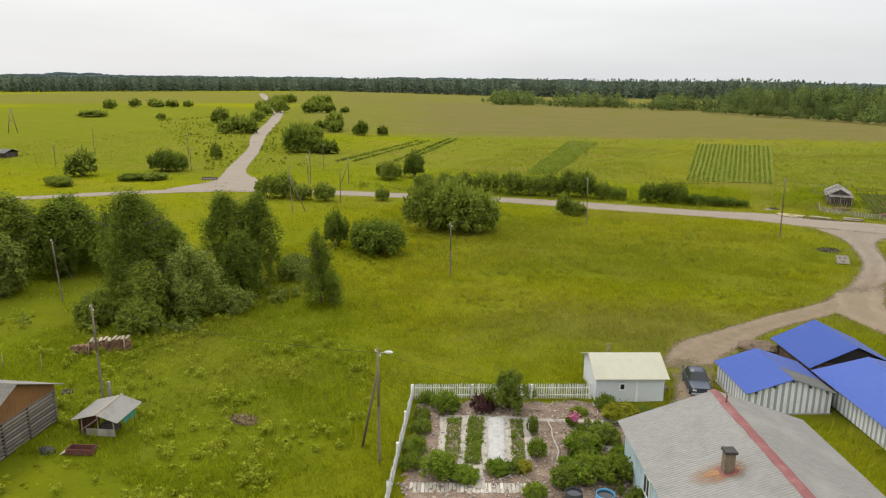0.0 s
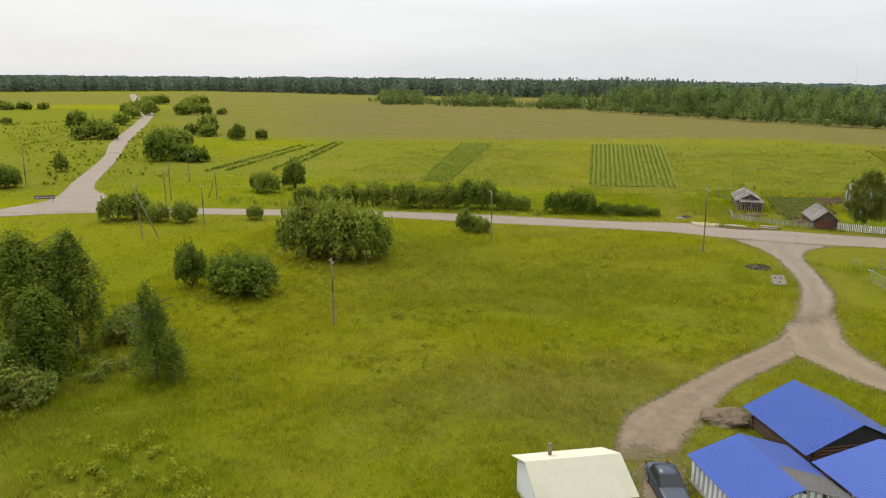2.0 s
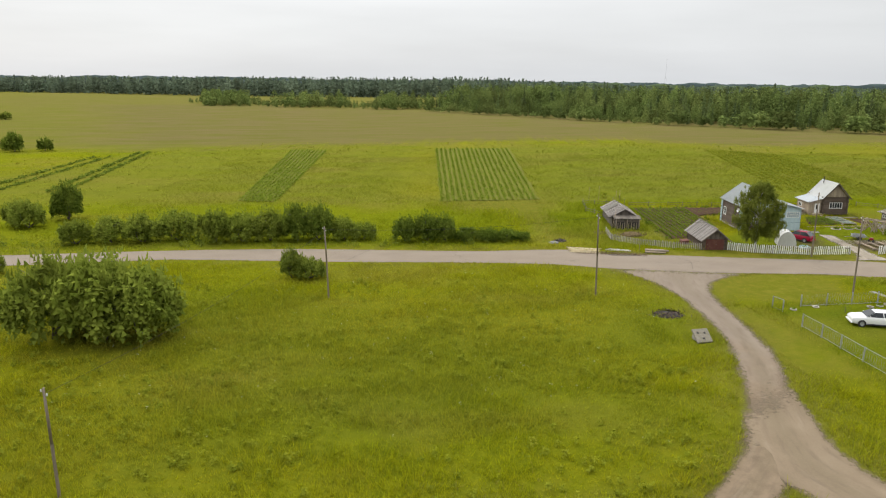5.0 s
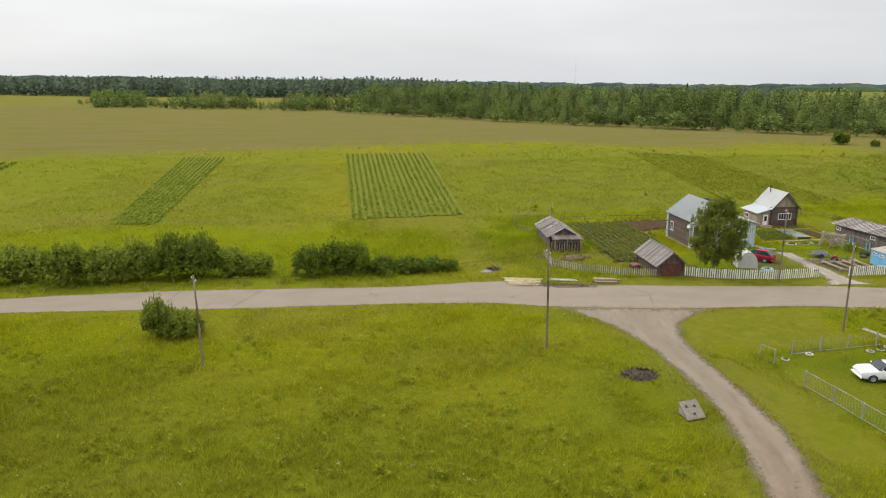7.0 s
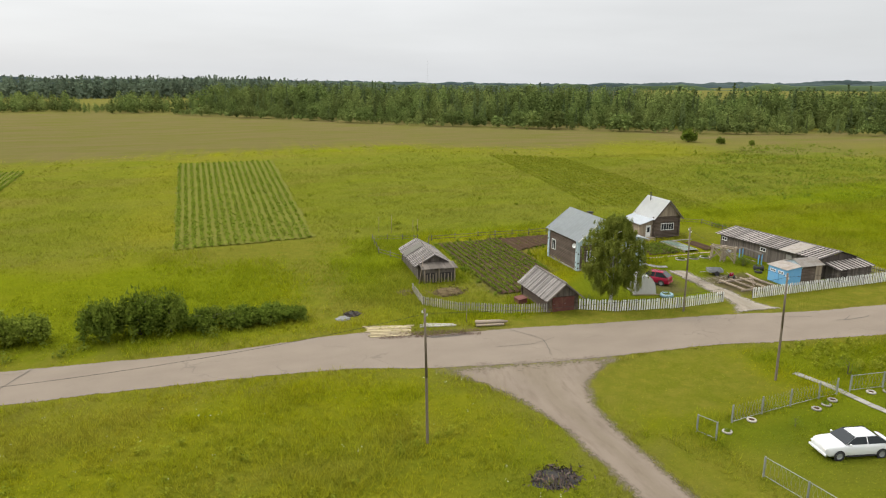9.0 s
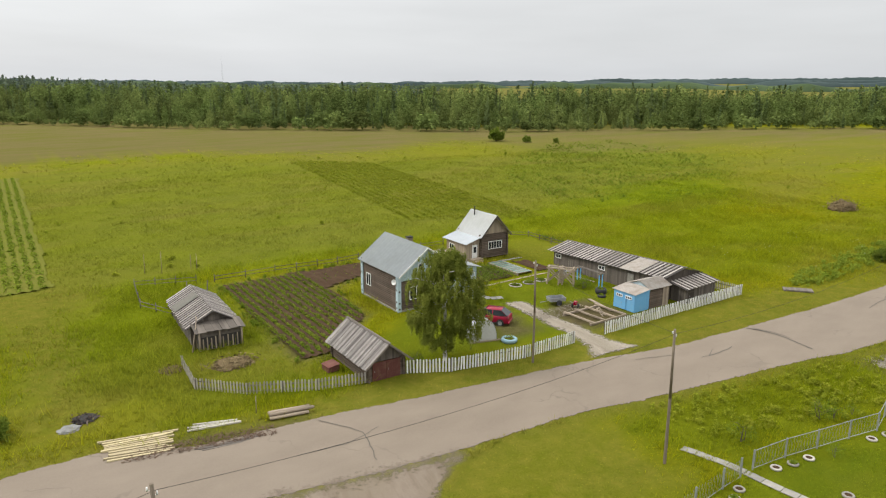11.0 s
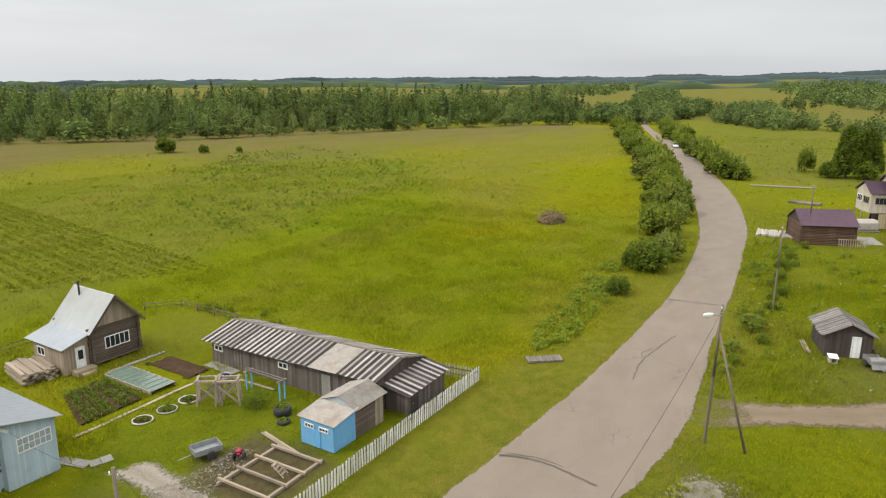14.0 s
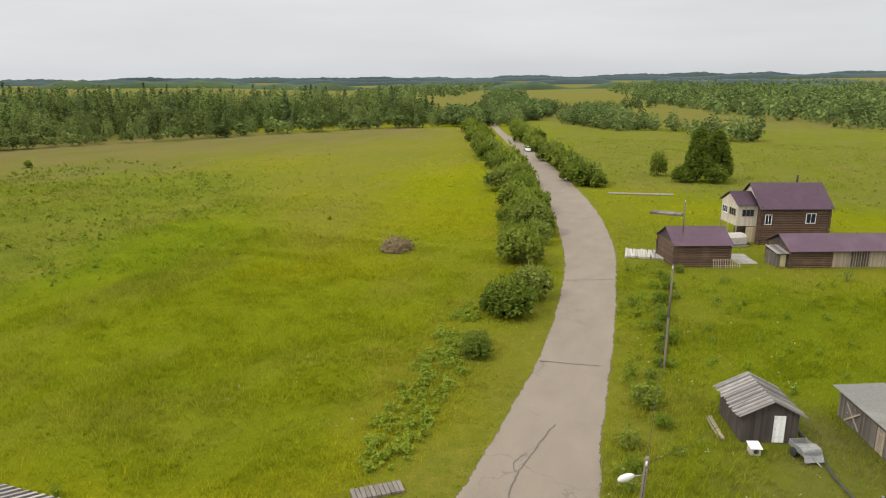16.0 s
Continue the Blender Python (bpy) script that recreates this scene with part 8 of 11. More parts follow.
# ---- poles, wires, fences ----
def pole(x, y, h, label, lamp=None, brace=None, arm=True, lean=(0, 0), r=0.10):
    p = thing("utility_pole", x, y, label, "pole", group="utility poles")
    bm = bmesh.new()
    top = Vector((lean[0], lean[1], h))
    mid = top * 0.5 + Vector((0.02, -0.02, 0))
    tube(bm, (0, 0, -0.1), mid, r, r * 0.88, 9, False)
    tube(bm, mid, top, r * 0.88, r * 0.72, 9)
    part("shaft", bm, POLE_WOOD, p)
    if brace:
        bm = bmesh.new()
        tube(bm, (brace[0], brace[1], -0.1), top * 0.82, r * 0.9, r * 0.7, 8)
        part("brace", bm, POLE_WOOD, p, "leaning brace log")
    if arm:
        for s in (-1, 1):
            bm = bmesh.new()
            q = top + Vector((0, 0, -0.25 - 0.25 * (s > 0)))
            tube(bm, q, q + Vector((0.16 * s, 0, 0.02)), 0.015, 0.015, 5)
            tube(bm, q + Vector((0.16 * s, 0, 0)), q + Vector((0.16 * s, 0, 0.16)), 0.04, 0.03, 7)
            part("insulator", bm, LAMP_WHITE, p)
    if lamp:
        d = Vector((math.cos(radians(lamp)), math.sin(radians(lamp)), 0))
        big = 1.3 if h > 8.8 else 1.0
        q = top + Vector((0, 0, -0.35 if h < 8.8 else -0.7))
        bm = bmesh.new()
        tube(bm, q, q + d * 0.55 * big + Vector((0, 0, 0.12)), 0.025, 0.025, 6)
        part("lamp_arm", bm, STEEL, p)
        bm = bmesh.new()
        lathe(bm, [(0.0, -0.08), (0.05, -0.07), (0.08, 0.0), (0.115, 0.18), (0.10, 0.36), (0.05, 0.45), (0.0, 0.46)], 12, m=Matrix.Translation(q + d * 0.5 * big + Vector((0, 0, 0.12))) @ d.to_track_quat("Z", "Y").to_matrix().to_4x4() @ Matrix.Diagonal((0.75 * big, big, big, 1.0)))
        part("lamp_head", bm, LAMP_WHITE, p, "white street lamp head")
    return p


POLES = [  # x, y, height, lamp direction, brace foot, lean
    (-22.7, 117.0, 8.2, None, None, (-0.2, 0)), (7.1, 117.4, 9.3, None, None, (-0.2, 0)), (35.85, 117.85, 8.75, None, None, (-0.2, -0.05)), (69.3, 118.55, 9.8, 136, (0.0, -2.5), (-1.5, -0.5)),
    (99.8, 118.7, 8.6, None, None, (0.2, 0)), (133.4, 118.9, 8.4, None, None, (0.1, 0)), (39.3, 134.1, 8.7, None, None, (-0.1, 0)), (-32.1, 78.9, 7.0, None, None, (-0.05, 0)),
    (-19.6, 36.1, 7.9, 15, (-2.0, 1.3), (0.05, 0)), (-44.4, 36.5, 7.7, None, None, (-0.1, 0)), (-69.3, 53.2, 7.2, None, None, (-0.5, 0)), (-73.7, 121.5, 7.0, None, None, (0, 0)),
    (-88.1, 131.6, 8.2, None, None, (0, 0)), (-77.3, 109.9, 8.8, None, (2.2, 1.0), (-0.6, 0)), (-86.5, 146.5, 6.2, 130, (-2.2, 0.4), (0, 0)), (-106.9, 167.7, 7.1, None, None, (0, 0)),
    (-151, 163.3, 9.0, None, None, (0, 0)), (-211, 182, 8.6, None, None, (0, 0)), (-140, 152, 6.0, None, None, (0, 0)), (-178, 140, 7.0, None, None, (0, 0)), (-95, 143, 8.0, None, None, (0, 0))]
for x, y, h, lamp, brace, lean in POLES:
    pole(x, y, h, "grey wooden street lamp pole with a leaning brace" if lamp else ("braced grey wooden power pole" if brace else "grey wooden power pole"), lamp, brace, True, lean)


def wire(a, b, sag, r=0.011):
    """A hanging wire between two pole tops (x, y, height)."""
    a, b = (Vector((p[0], p[1], hz(p[0], p[1]) + p[2])) for p in (a, b))
    bm = bmesh.new()
    d = (b - a).normalized()
    s = d.cross(Vector((0, 0, 1))).normalized()
    u = s.cross(d)
    last = None
    for k in range(19):
        t = k / 18
        p = a.lerp(b, t) - Vector((0, 0, sag * 4 * t * (1 - t)))
        ring = [bm.verts.new(p + (s * math.cos(q * math.pi / 2) + u * math.sin(q * math.pi / 2)) * r) for q in range(4)]
        if last is not None:
            for q in range(4):
                bm.faces.new((last[q], last[(q + 1) % 4], ring[(q + 1) % 4], ring[q]))
        last = ring
    ob = new("power_line", mesh_from("power_line", bm, SOOT_AND_SHADE))
    return tagged(ob, "thin dark overhead power line between poles", "cable", "power lines")


def tips(k):
    x, y, h, _, _, lean = POLES[k]
    return (x + lean[0] + 0.16, y + lean[1], h - 0.3)


for a, b, sag in ((0, 1, 0.6), (1, 2, 0.6), (2, 3, 0.8), (3, 4, 0.6), (4, 5, 0.7), (2, 6, 0.4), (7, 0, 0.8), (8, 9, 0.5), (9, 10, 0.6), (14, 13, 0.6), (14, 15, 0.5), (15, 16, 0.8), (16, 17, 0.9), (12, 11, 0.3)):
    wire(tips(a), tips(b), sag)
wire(tips(6), (43.0, 150.6, 3.6), 0.5, 0.009)
wire(tips(8), (-5.0, 44.5, 2.8), 0.5, 0.009)
wire(tips(3), (91.6, 112.6, 2.8), 0.7, 0.009)


PICKETS = {}


def picket_mesh(w, h, material, pointed):
    key = (w, h, material.name)
    if key not in PICKETS:
        bm = bmesh.new()
        t = 0.012
        tip = 0.06 if pointed else 0.0
        out = [(-w / 2, 0), (w / 2, 0), (w / 2, h - tip), (0, h), (-w / 2, h - tip)]
        lo = [bm.verts.new((x, -t, z)) for x, z in out]
        hi = [bm.verts.new((x, t, z)) for x, z in out]
        bm.faces.new(lo)
        bm.faces.new(hi[::-1])
        for k in range(5):
            bm.faces.new((lo[k], hi[k], hi[(k + 1) % 5], lo[(k + 1) % 5]))
        PICKETS[key] = mesh_from("picket", bm, material)
    return PICKETS[key]


def picket_fence(points, h, pitch, w, material, label, post_every=2.5, seed=0, post_mat=None, post_w=0.1, group="farm fences"):
    rng = random.Random(seed)
    f = thing("picket_fence", points[0][0], points[0][1], label, "fence", group=group)
    o = f.matrix_world.inverted()
    me = picket_mesh(w, h, material, True)
    line = resample([Vector((*p, 0)) for p in points], int(sum((Vector(b) - Vector(a)).length for a, b in zip(points, points[1:])) / pitch))
    for k, (x, y) in enumerate(line):
        nx, ny = line[min(k + 1, len(line) - 1)] - line[max(k - 1, 0)]
        a = math.degrees(math.atan2(ny, nx))
        m = o @ pose(x, y, hz(x, y) + 0.04 + 0.03 * rng.random(), rng.gauss(0, 1.2), rng.gauss(0, 1.2), a)
        piece("picket", me, f, m @ Matrix.Diagonal((1, 1, 0.97 + 0.06 * rng.random(), 1)))
    for a, b in zip(points, points[1:]):
        ln = (Vector(b) - Vector(a)).length
        n = max(1, round(ln / post_every))
        ang = math.degrees(math.atan2(b[1] - a[1], b[0] - a[0]))
        for z in (0.28 * h, 0.76 * h):
            bm = bmesh.new()
            bar_between(bm, (a[0], a[1], hz(*a) + z), (b[0], b[1], hz(*b) + z), 0.04, 0.07)
            bmesh.ops.transform(bm, matrix=o @ Matrix.Translation((-0.035 * math.sin(radians(ang)), 0.035 * math.cos(radians(ang)), 0)), verts=bm.verts)
            part("rail", bm, post_mat or GREY_WOOD, f)
        for k in range(n + 1):
            x, y = a[0] + (b[0] - a[0]) * k / n, a[1] + (b[1] - a[1]) * k / n
            part("post", bevelled(post_w, post_w, h * 0.98, 0.01), post_mat or GREY_WOOD, f, "", o @ pose(x - 0.09 * math.sin(radians(ang)), y + 0.09 * math.cos(radians(ang)), hz(x, y) - 0.02, 0, 0, ang))
    return f


picket_fence([(15.1, 149.8), (14.8, 144.7), (17.8, 141.6), (22.5, 139.2), (26.0, 138.3)], 0.95, 0.25, 0.11, GREY_PICKET, "weathered grey picket fence leaning in the grass", seed=1)
picket_fence([(29.6, 138.0), (32.7, 136.3), (39.3, 135.1), (45.0, 135.2)], 1.15, 0.25, 0.125, FENCE_PAINT, "whitewashed picket fence along the road verge", seed=2)
picket_fence([(48.9, 135.2), (69.5, 135.3)], 1.2, 0.25, 0.13, FENCE_PAINT, "whitewashed picket fence beside the blue shed", seed=3)
picket_fence([(69.4, 135.6), (69.0, 138.6), (66.8, 138.7)], 1.0, 0.22, 0.1, GREY_PICKET, "grey picket return behind the barn", seed=4)
picket_fence([(-15.2, 27.2), (-17.1, 32.7), (-21.5, 45.3), (-8.75, 50.4)], 1.25, 0.17, 0.085, FENCE_PAINT, "white slatted garden fence with square posts", 5.2, 5, WHITE_PAINT, 0.17, "garden fence")


def rail_fence(points, h, rails, label, post_mat, rail_mat, every=3.0, r=0.05, name="rail_fence", thin=False):
    f = thing(name, points[0][0], points[0][1], label, "fence")
    o = f.matrix_world.inverted()
    for a, b in zip(points, points[1:]):
        n = max(1, round((Vector(b) - Vector(a)).length / every))
        for k in range(0 if a == points[0] else 1, n + 1):
            x, y = a[0] + (b[0] - a[0]) * k / n, a[1] + (b[1] - a[1]) * k / n
            bm = bmesh.new()
            if thin:
                box(bm, -r, r, -r, r, -0.05, h)
            else:
                tube(bm, (0, 0, -0.05), (0.02, 0.01, h + 0.08), r * 1.2, r, 7)
            part("post", bm, post_mat, f, "", o @ pose(x, y, hz(x, y)))
        for z in rails:
            bm = bmesh.new()
            if thin:
                bar_between(bm, (a[0], a[1], hz(*a) + z), (b[0], b[1], hz(*b) + z), 0.035, 0.035)
            else:
                tube(bm, (a[0], a[1], hz(*a) + z), (b[0], b[1], hz(*b) + z - 0.04), r * 0.8, r * 0.6, 6)
            bmesh.ops.transform(bm, matrix=o, verts=bm.verts)
            part("rail", bm, rail_mat, f)
    return f


rail_fence([(24.2, 172.2), (31.4, 172.1), (39.3, 171.4), (48.3, 172.0), (55.4, 171.7)], 0.9, (0.35, 0.75), "old grey rail fence behind the vegetable plot", GREY_WOOD, GREY_WOOD)
rail_fence([(66.0, 171.5), (68.8, 169.4), (68.7, 164.4), (69.0, 158.3)], 0.8, (0.3, 0.68), "grey pole fence behind the barn", GREY_WOOD, GREY_WOOD)
rail_fence([(22.4, 173.2), (16.2, 175.6), (15.3, 167.5), (17.4, 163.0)], 0.9, (0.3, 0.7), "crooked pole pen behind the grey shed", GREY_WOOD, GREY_WOOD, 2.6, 0.045)
rail_fence([(27.8, 113.2), (30.7, 113.6), (33.5, 113.9), (36.4, 114.2), (38.2, 114.3)], 1.35, (0.1,), "grey steel-post wire fence round the lawn", STEEL, STEEL, 2.9, 0.045, "wire_fence", True)
rail_fence([(39.6, 114.4), (42.5, 114.1), (45.2, 113.6), (48.1, 113.1), (50.7, 112.6), (53.2, 113.3), (57.6, 111.4), (62, 110)], 1.35, (0.12, 1.3), "grey steel-post wire fence by the garden gate", STEEL, STEEL, 2.9, 0.045, "wire_fence", True)
rail_fence([(24.7, 112.9), (25.2, 111.6)], 1.3, (0.12, 1.28), "short grey steel fence bay at the lawn corner", STEEL, STEEL, 2.0, 0.04, "wire_fence", True)
rail_fence([(25.0, 107.1), (25.4, 104.2), (25.7, 101.5), (26.0, 98.5), (26.4, 95.5)], 1.35, (0.12, 1.3), "grey steel-post wire fence beside the lane", STEEL, STEEL, 2.9, 0.045, "wire_fence", True)


def wire_net(points, h, label):
    """Thin woven wire between the posts."""
    bm = bmesh.new()
    for a, b in zip(points, points[1:]):
        a, b = Vector((*a, hz(*a))), Vector((*b, hz(*b)))
        n = int((b - a).length / 0.28)
        for k in range(n):
            p, q = a.lerp(b, k / n), a.lerp(b, (k + 1) / n)
            for z0, z1 in ((0.12, h), (h, 0.12)):
                bar_between(bm, p + Vector((0, 0, z0)), q + Vector((0, 0, z1)), 0.006, 0.006)
    ob = new("wire_mesh", mesh_from("wire_mesh", bm, STEEL))
    return tagged(ob, label, "fence", kind="stuff")


wire_net([(25.0, 107.1), (26.4, 95.5)], 1.3, "thin woven wire of the lane fence")
wire_net([(27.8, 113.2), (33.5, 113.9), (38.2, 114.3)], 1.3, "thin woven wire of the lawn fence")
wire_net([(39.6, 114.4), (45.2, 113.6), (50.7, 112.6)], 1.3, "thin woven wire of the gate fence")

# ---- cars ----
def car(name, x, y, rz, L, W, H, paint, label, profile, cabin, z=None):
    """profile: (along, height) of the body's upper line, nose first at high along; cabin: four (along, height) corners, front foot, front top, rear top, rear foot."""
    c = thing(name, x, y, label, "car", rz, z)
    low = 0.24
    pts = [(p * L, q * H) for p, q in profile]
    along = np.array([0.5, 0.494, 0.478, 0.44, 0.38, 0.30, 0.20, 0.05, -0.10, -0.25, -0.36, -0.43, -0.475, -0.494, -0.5]) * L
    upper = np.interp(-along, [-p[0] for p in pts], [p[1] for p in pts])
    bm = bmesh.new()
    rings = []
    for yy, zt in zip(along, upper):
        e = abs(2 * yy / L)
        w = W / 2 * (1 - 0.10 * e ** 5 - 0.10 * max(0.0, e - 0.93) / 0.07)
        foot = low + 0.10 * max(0.0, e - 0.9) / 0.1
        side = [(0.93, foot), (0.985, foot + 0.10), (1.0, foot + 0.45 * (zt - foot)), (0.985, foot + 0.78 * (zt - foot)), (0.93, foot + 0.95 * (zt - foot)), (0.80, zt), (0.4, zt + 0.015)]
        ring = [(w * q, z) for q, z in side] + [(0, zt + 0.02)] + [(-w * q, z) for q, z in side[::-1]]
        rings.append([bm.verts.new((px, yy, pz)) for px, pz in ring])
    for r0, r1 in zip(rings, rings[1:]):
        for k in range(len(r0) - 1):
            bm.faces.new((r0[k], r0[k + 1], r1[k + 1], r1[k])).smooth = True
        bm.faces.new((r0[-1], r0[0], r1[0], r1[-1]))
    bm.faces.new(rings[0])
    bm.faces.new(rings[-1][::-1])
    bmesh.ops.recalc_face_normals(bm, faces=bm.faces)
    part("body", bm, paint, c)
    for s in (-1, 1):
        for yy in (0.315 * L, -0.305 * L):
            bm = bmesh.new()
            lathe(bm, [(0.0, 0.0), (0.36, 0.0), (0.37, -0.01)], 20, m=Matrix.Translation((s * (W / 2 + 0.004), yy, 0.31)) @ pose(0, 0, 0, 0, 90, 0))
            part("wheel_arch", bm, SOOT_AND_SHADE, c)
        part("sill", bevelled(0.05, L * 0.42, 0.12, 0.01), SOOT_AND_SHADE, c, "", Matrix.Translation((s * (W / 2 - 0.015), 0, 0.2)))
    (f0, g0), (f1, g1), (f2, g2), (f3, g3) = [(p * L, q * H) for p, q in cabin]
    bw, tw = W / 2 * 0.93, W / 2 * 0.74
    bm = bmesh.new()
    base = [bm.verts.new(p) for p in ((-bw, f0, g0 - 0.03), (bw, f0, g0 - 0.03), (bw, f3, g3 - 0.03), (-bw, f3, g3 - 0.03))]
    top = [bm.verts.new(p) for p in ((-tw, f1, g1), (tw, f1, g1), (tw, f2, g2), (-tw, f2, g2))]
    bm.faces.new(top)
    for k in range(4):
        bm.faces.new((base[k], base[(k + 1) % 4], top[(k + 1) % 4], top[k]))
    bmesh.ops.recalc_face_normals(bm, faces=bm.faces)
    bmesh.ops.bevel(bm, geom=[e for e in bm.edges if any(v in top for v in e.verts)], offset=0.10, segments=3, affect="EDGES")
    for f in bm.faces:
        f.smooth = True
    part("cabin", bm, paint, c)

    def pane(nm, corners, inset=0.06):
        ctr = sum((Vector(p) for p in corners), Vector()) / 4
        q = [Vector(p).lerp(ctr, inset) for p in corners]
        nrm = (q[1] - q[0]).cross(q[2] - q[1]).normalized()
        if nrm.dot(ctr - Vector((0, (f0 + f3) / 2, g0))) < 0:
            nrm = -nrm
        bm = bmesh.new()
        a = [bm.verts.new(p + nrm * 0.012) for p in q]
        b = [bm.verts.new(p - nrm * 0.01) for p in q]
        bm.faces.new(a)
        for k in range(4):
            bm.faces.new((a[k], a[(k + 1) % 4], b[(k + 1) % 4], b[k]))
        bmesh.ops.recalc_face_normals(bm, faces=bm.faces)
        part(nm, bm, DARK_GLASS, c)
    pane("windscreen", [(-bw, f0, g0), (bw, f0, g0), (tw, f1, g1), (-tw, f1, g1)])
    pane("rear_window", [(bw, f3, g3), (-bw, f3, g3), (-tw, f2, g2), (tw, f2, g2)], 0.09)
    for s in (-1, 1):
        m0, m1 = (f0 + f3) / 2, (f1 + f2) / 2
        pane("side_window", [(s * bw, f0, g0), (s * bw, m0, (g0 + g3) / 2), (s * tw, m1, (g1 + g2) / 2), (s * tw, f1, g1)])
        pane("side_window", [(s * bw, m0, (g0 + g3) / 2), (s * bw, f3, g3), (s * tw, f2, g2), (s * tw, m1, (g1 + g2) / 2)])
    wr = 0.30
    for s in (-1, 1):
        for yy in (0.315 * L, -0.305 * L):
            bm = bmesh.new()
            lathe(bm, [(wr * 0.66, -0.095), (wr * 0.95, -0.085), (wr, -0.05), (wr, 0.05), (wr * 0.95, 0.085), (wr * 0.66, 0.09)], 18)
            w = part("wheel", bm, RUBBER, c, "black tyre", Matrix.Translation((s * (W / 2 - 0.055), yy, wr)) @ pose(0, 0, 0, 0, 90, 0))
            bm = bmesh.new()
            lathe(bm, [(0.0, 0.075 * s), (wr * 0.3, 0.078 * s), (wr * 0.6, 0.06 * s), (wr * 0.67, 0.085 * s)], 14)
            part("rim", bm, STEEL, w)
    for s in (-1, 1):
        part("headlight", bevelled(0.30, 0.06, 0.13, 0.015), LAMP_WHITE, c, "", Matrix.Translation((s * W * 0.34, pts[0][0] + 0.005, 0.52 * H * 0.78)))
        part("tail_light", bevelled(0.2, 0.05, 0.2, 0.015), RED_TRIM, c, "", Matrix.Translation((s * W * 0.40, pts[-1][0] - 0.005, 0.50 * H)))
        part("mirror", bevelled(0.16, 0.08, 0.11, 0.02), paint, c, "", Matrix.Translation((s * (W / 2 + 0.06), f0 - 0.25, g0 + 0.02)))
    part("bumper", bevelled(W * 0.96, 0.12, 0.16, 0.03), paint if paint is not CAR_BLUE else STEEL, c, "", Matrix.Translation((0, pts[0][0] + 0.03, 0.28)))
    part("bumper", bevelled(W * 0.96, 0.12, 0.16, 0.03), paint if paint is not CAR_BLUE else STEEL, c, "", Matrix.Translation((0, pts[-1][0] - 0.03, 0.28)))
    return c


SEDAN = [(0.5, 0.40), (0.495, 0.54), (0.47, 0.605), (0.38, 0.645), (0.22, 0.675), (-0.34, 0.685), (-0.46, 0.68), (-0.495, 0.62), (-0.5, 0.36)]
BOXY = [(0.5, 0.40), (0.5, 0.56), (0.22, 0.62), (-0.24, 0.64), (-0.49, 0.62), (-0.5, 0.40)]
HATCH = [(0.5, 0.34), (0.49, 0.46), (0.45, 0.54), (0.36, 0.595), (0.22, 0.63), (-0.40, 0.66), (-0.48, 0.64), (-0.5, 0.56), (-0.495, 0.36)]
car("hatchback_car", 42.3, 143.8, 36, 3.95, 1.68, 1.5, CAR_RED, "small dark red hatchback parked on bare earth", HATCH, [(0.28, 0.62), (0.09, 0.98), (-0.30, 1.0), (-0.475, 0.66)])
car("sedan_car", -1.35, 55.7, 194.5, 4.15, 1.62, 1.43, CAR_BLUE, "old dark blue saloon parked by the white shed", BOXY, [(0.20, 0.60), (0.06, 1.0), (-0.22, 1.0), (-0.32, 0.62)])
car("sedan_car", 32.3, 107.6, 78.5, 4.6, 1.76, 1.46, CAR_WHITE, "white saloon parked on the lawn", SEDAN, [(0.235, 0.675), (0.075, 0.985), (-0.23, 0.995), (-0.42, 0.675)])
car("estate_car", 265, 170.8, 110, 4.4, 1.72, 1.5, CAR_WHITE, "pale car on the road over the crest", SEDAN, [(0.22, 0.60), (0.05, 1.0), (-0.30, 0.98), (-0.44, 0.62)])
car("sedan_car", 83.5, 105.4, 35, 4.3, 1.7, 1.45, CAR_SILVER, "silver car standing on the earth track", SEDAN, [(0.235, 0.675), (0.075, 0.985), (-0.23, 0.995), (-0.42, 0.675)])


# ---- crops and beds ----
def crop_rows(name, x_lines, material, label, plant_step, plant_h, plant_r, seed, skip=0.1, leaves=9, size=0.2):
    """Rows of leafy plants along given lines ((x, y) to (x, y)); one stuff object."""
    rng = np.random.default_rng(seed)
    c, r = [], []
    for a, b in x_lines:
        n = int(math.hypot(b[0] - a[0], b[1] - a[1]) / plant_step)
        for k in range(n):
            if rng.random() < skip:
                continue
            t = (k + 0.3 * rng.normal()) / n
            x, y = a[0] + (b[0] - a[0]) * t + 0.05 * rng.normal(), a[1] + (b[1] - a[1]) * t
            s = 0.7 + 0.6 * rng.random()
            c.append((x, y, hz(x, y) + plant_h * s * 0.55))
            r.append((plant_r * s, plant_r * s, plant_h * 0.5 * s))
    v, f = leaf_cloud(rng, c, r, len(c) * leaves, size, 0.0, 0.7)
    v[:, 2] = np.maximum(v[:, 2], 1.45 * np.tanh(v[:, 0] / 95.0) + 0.02)
    return tagged(new(name, np_mesh(name, v, f, material)), label, "crop", kind="stuff")


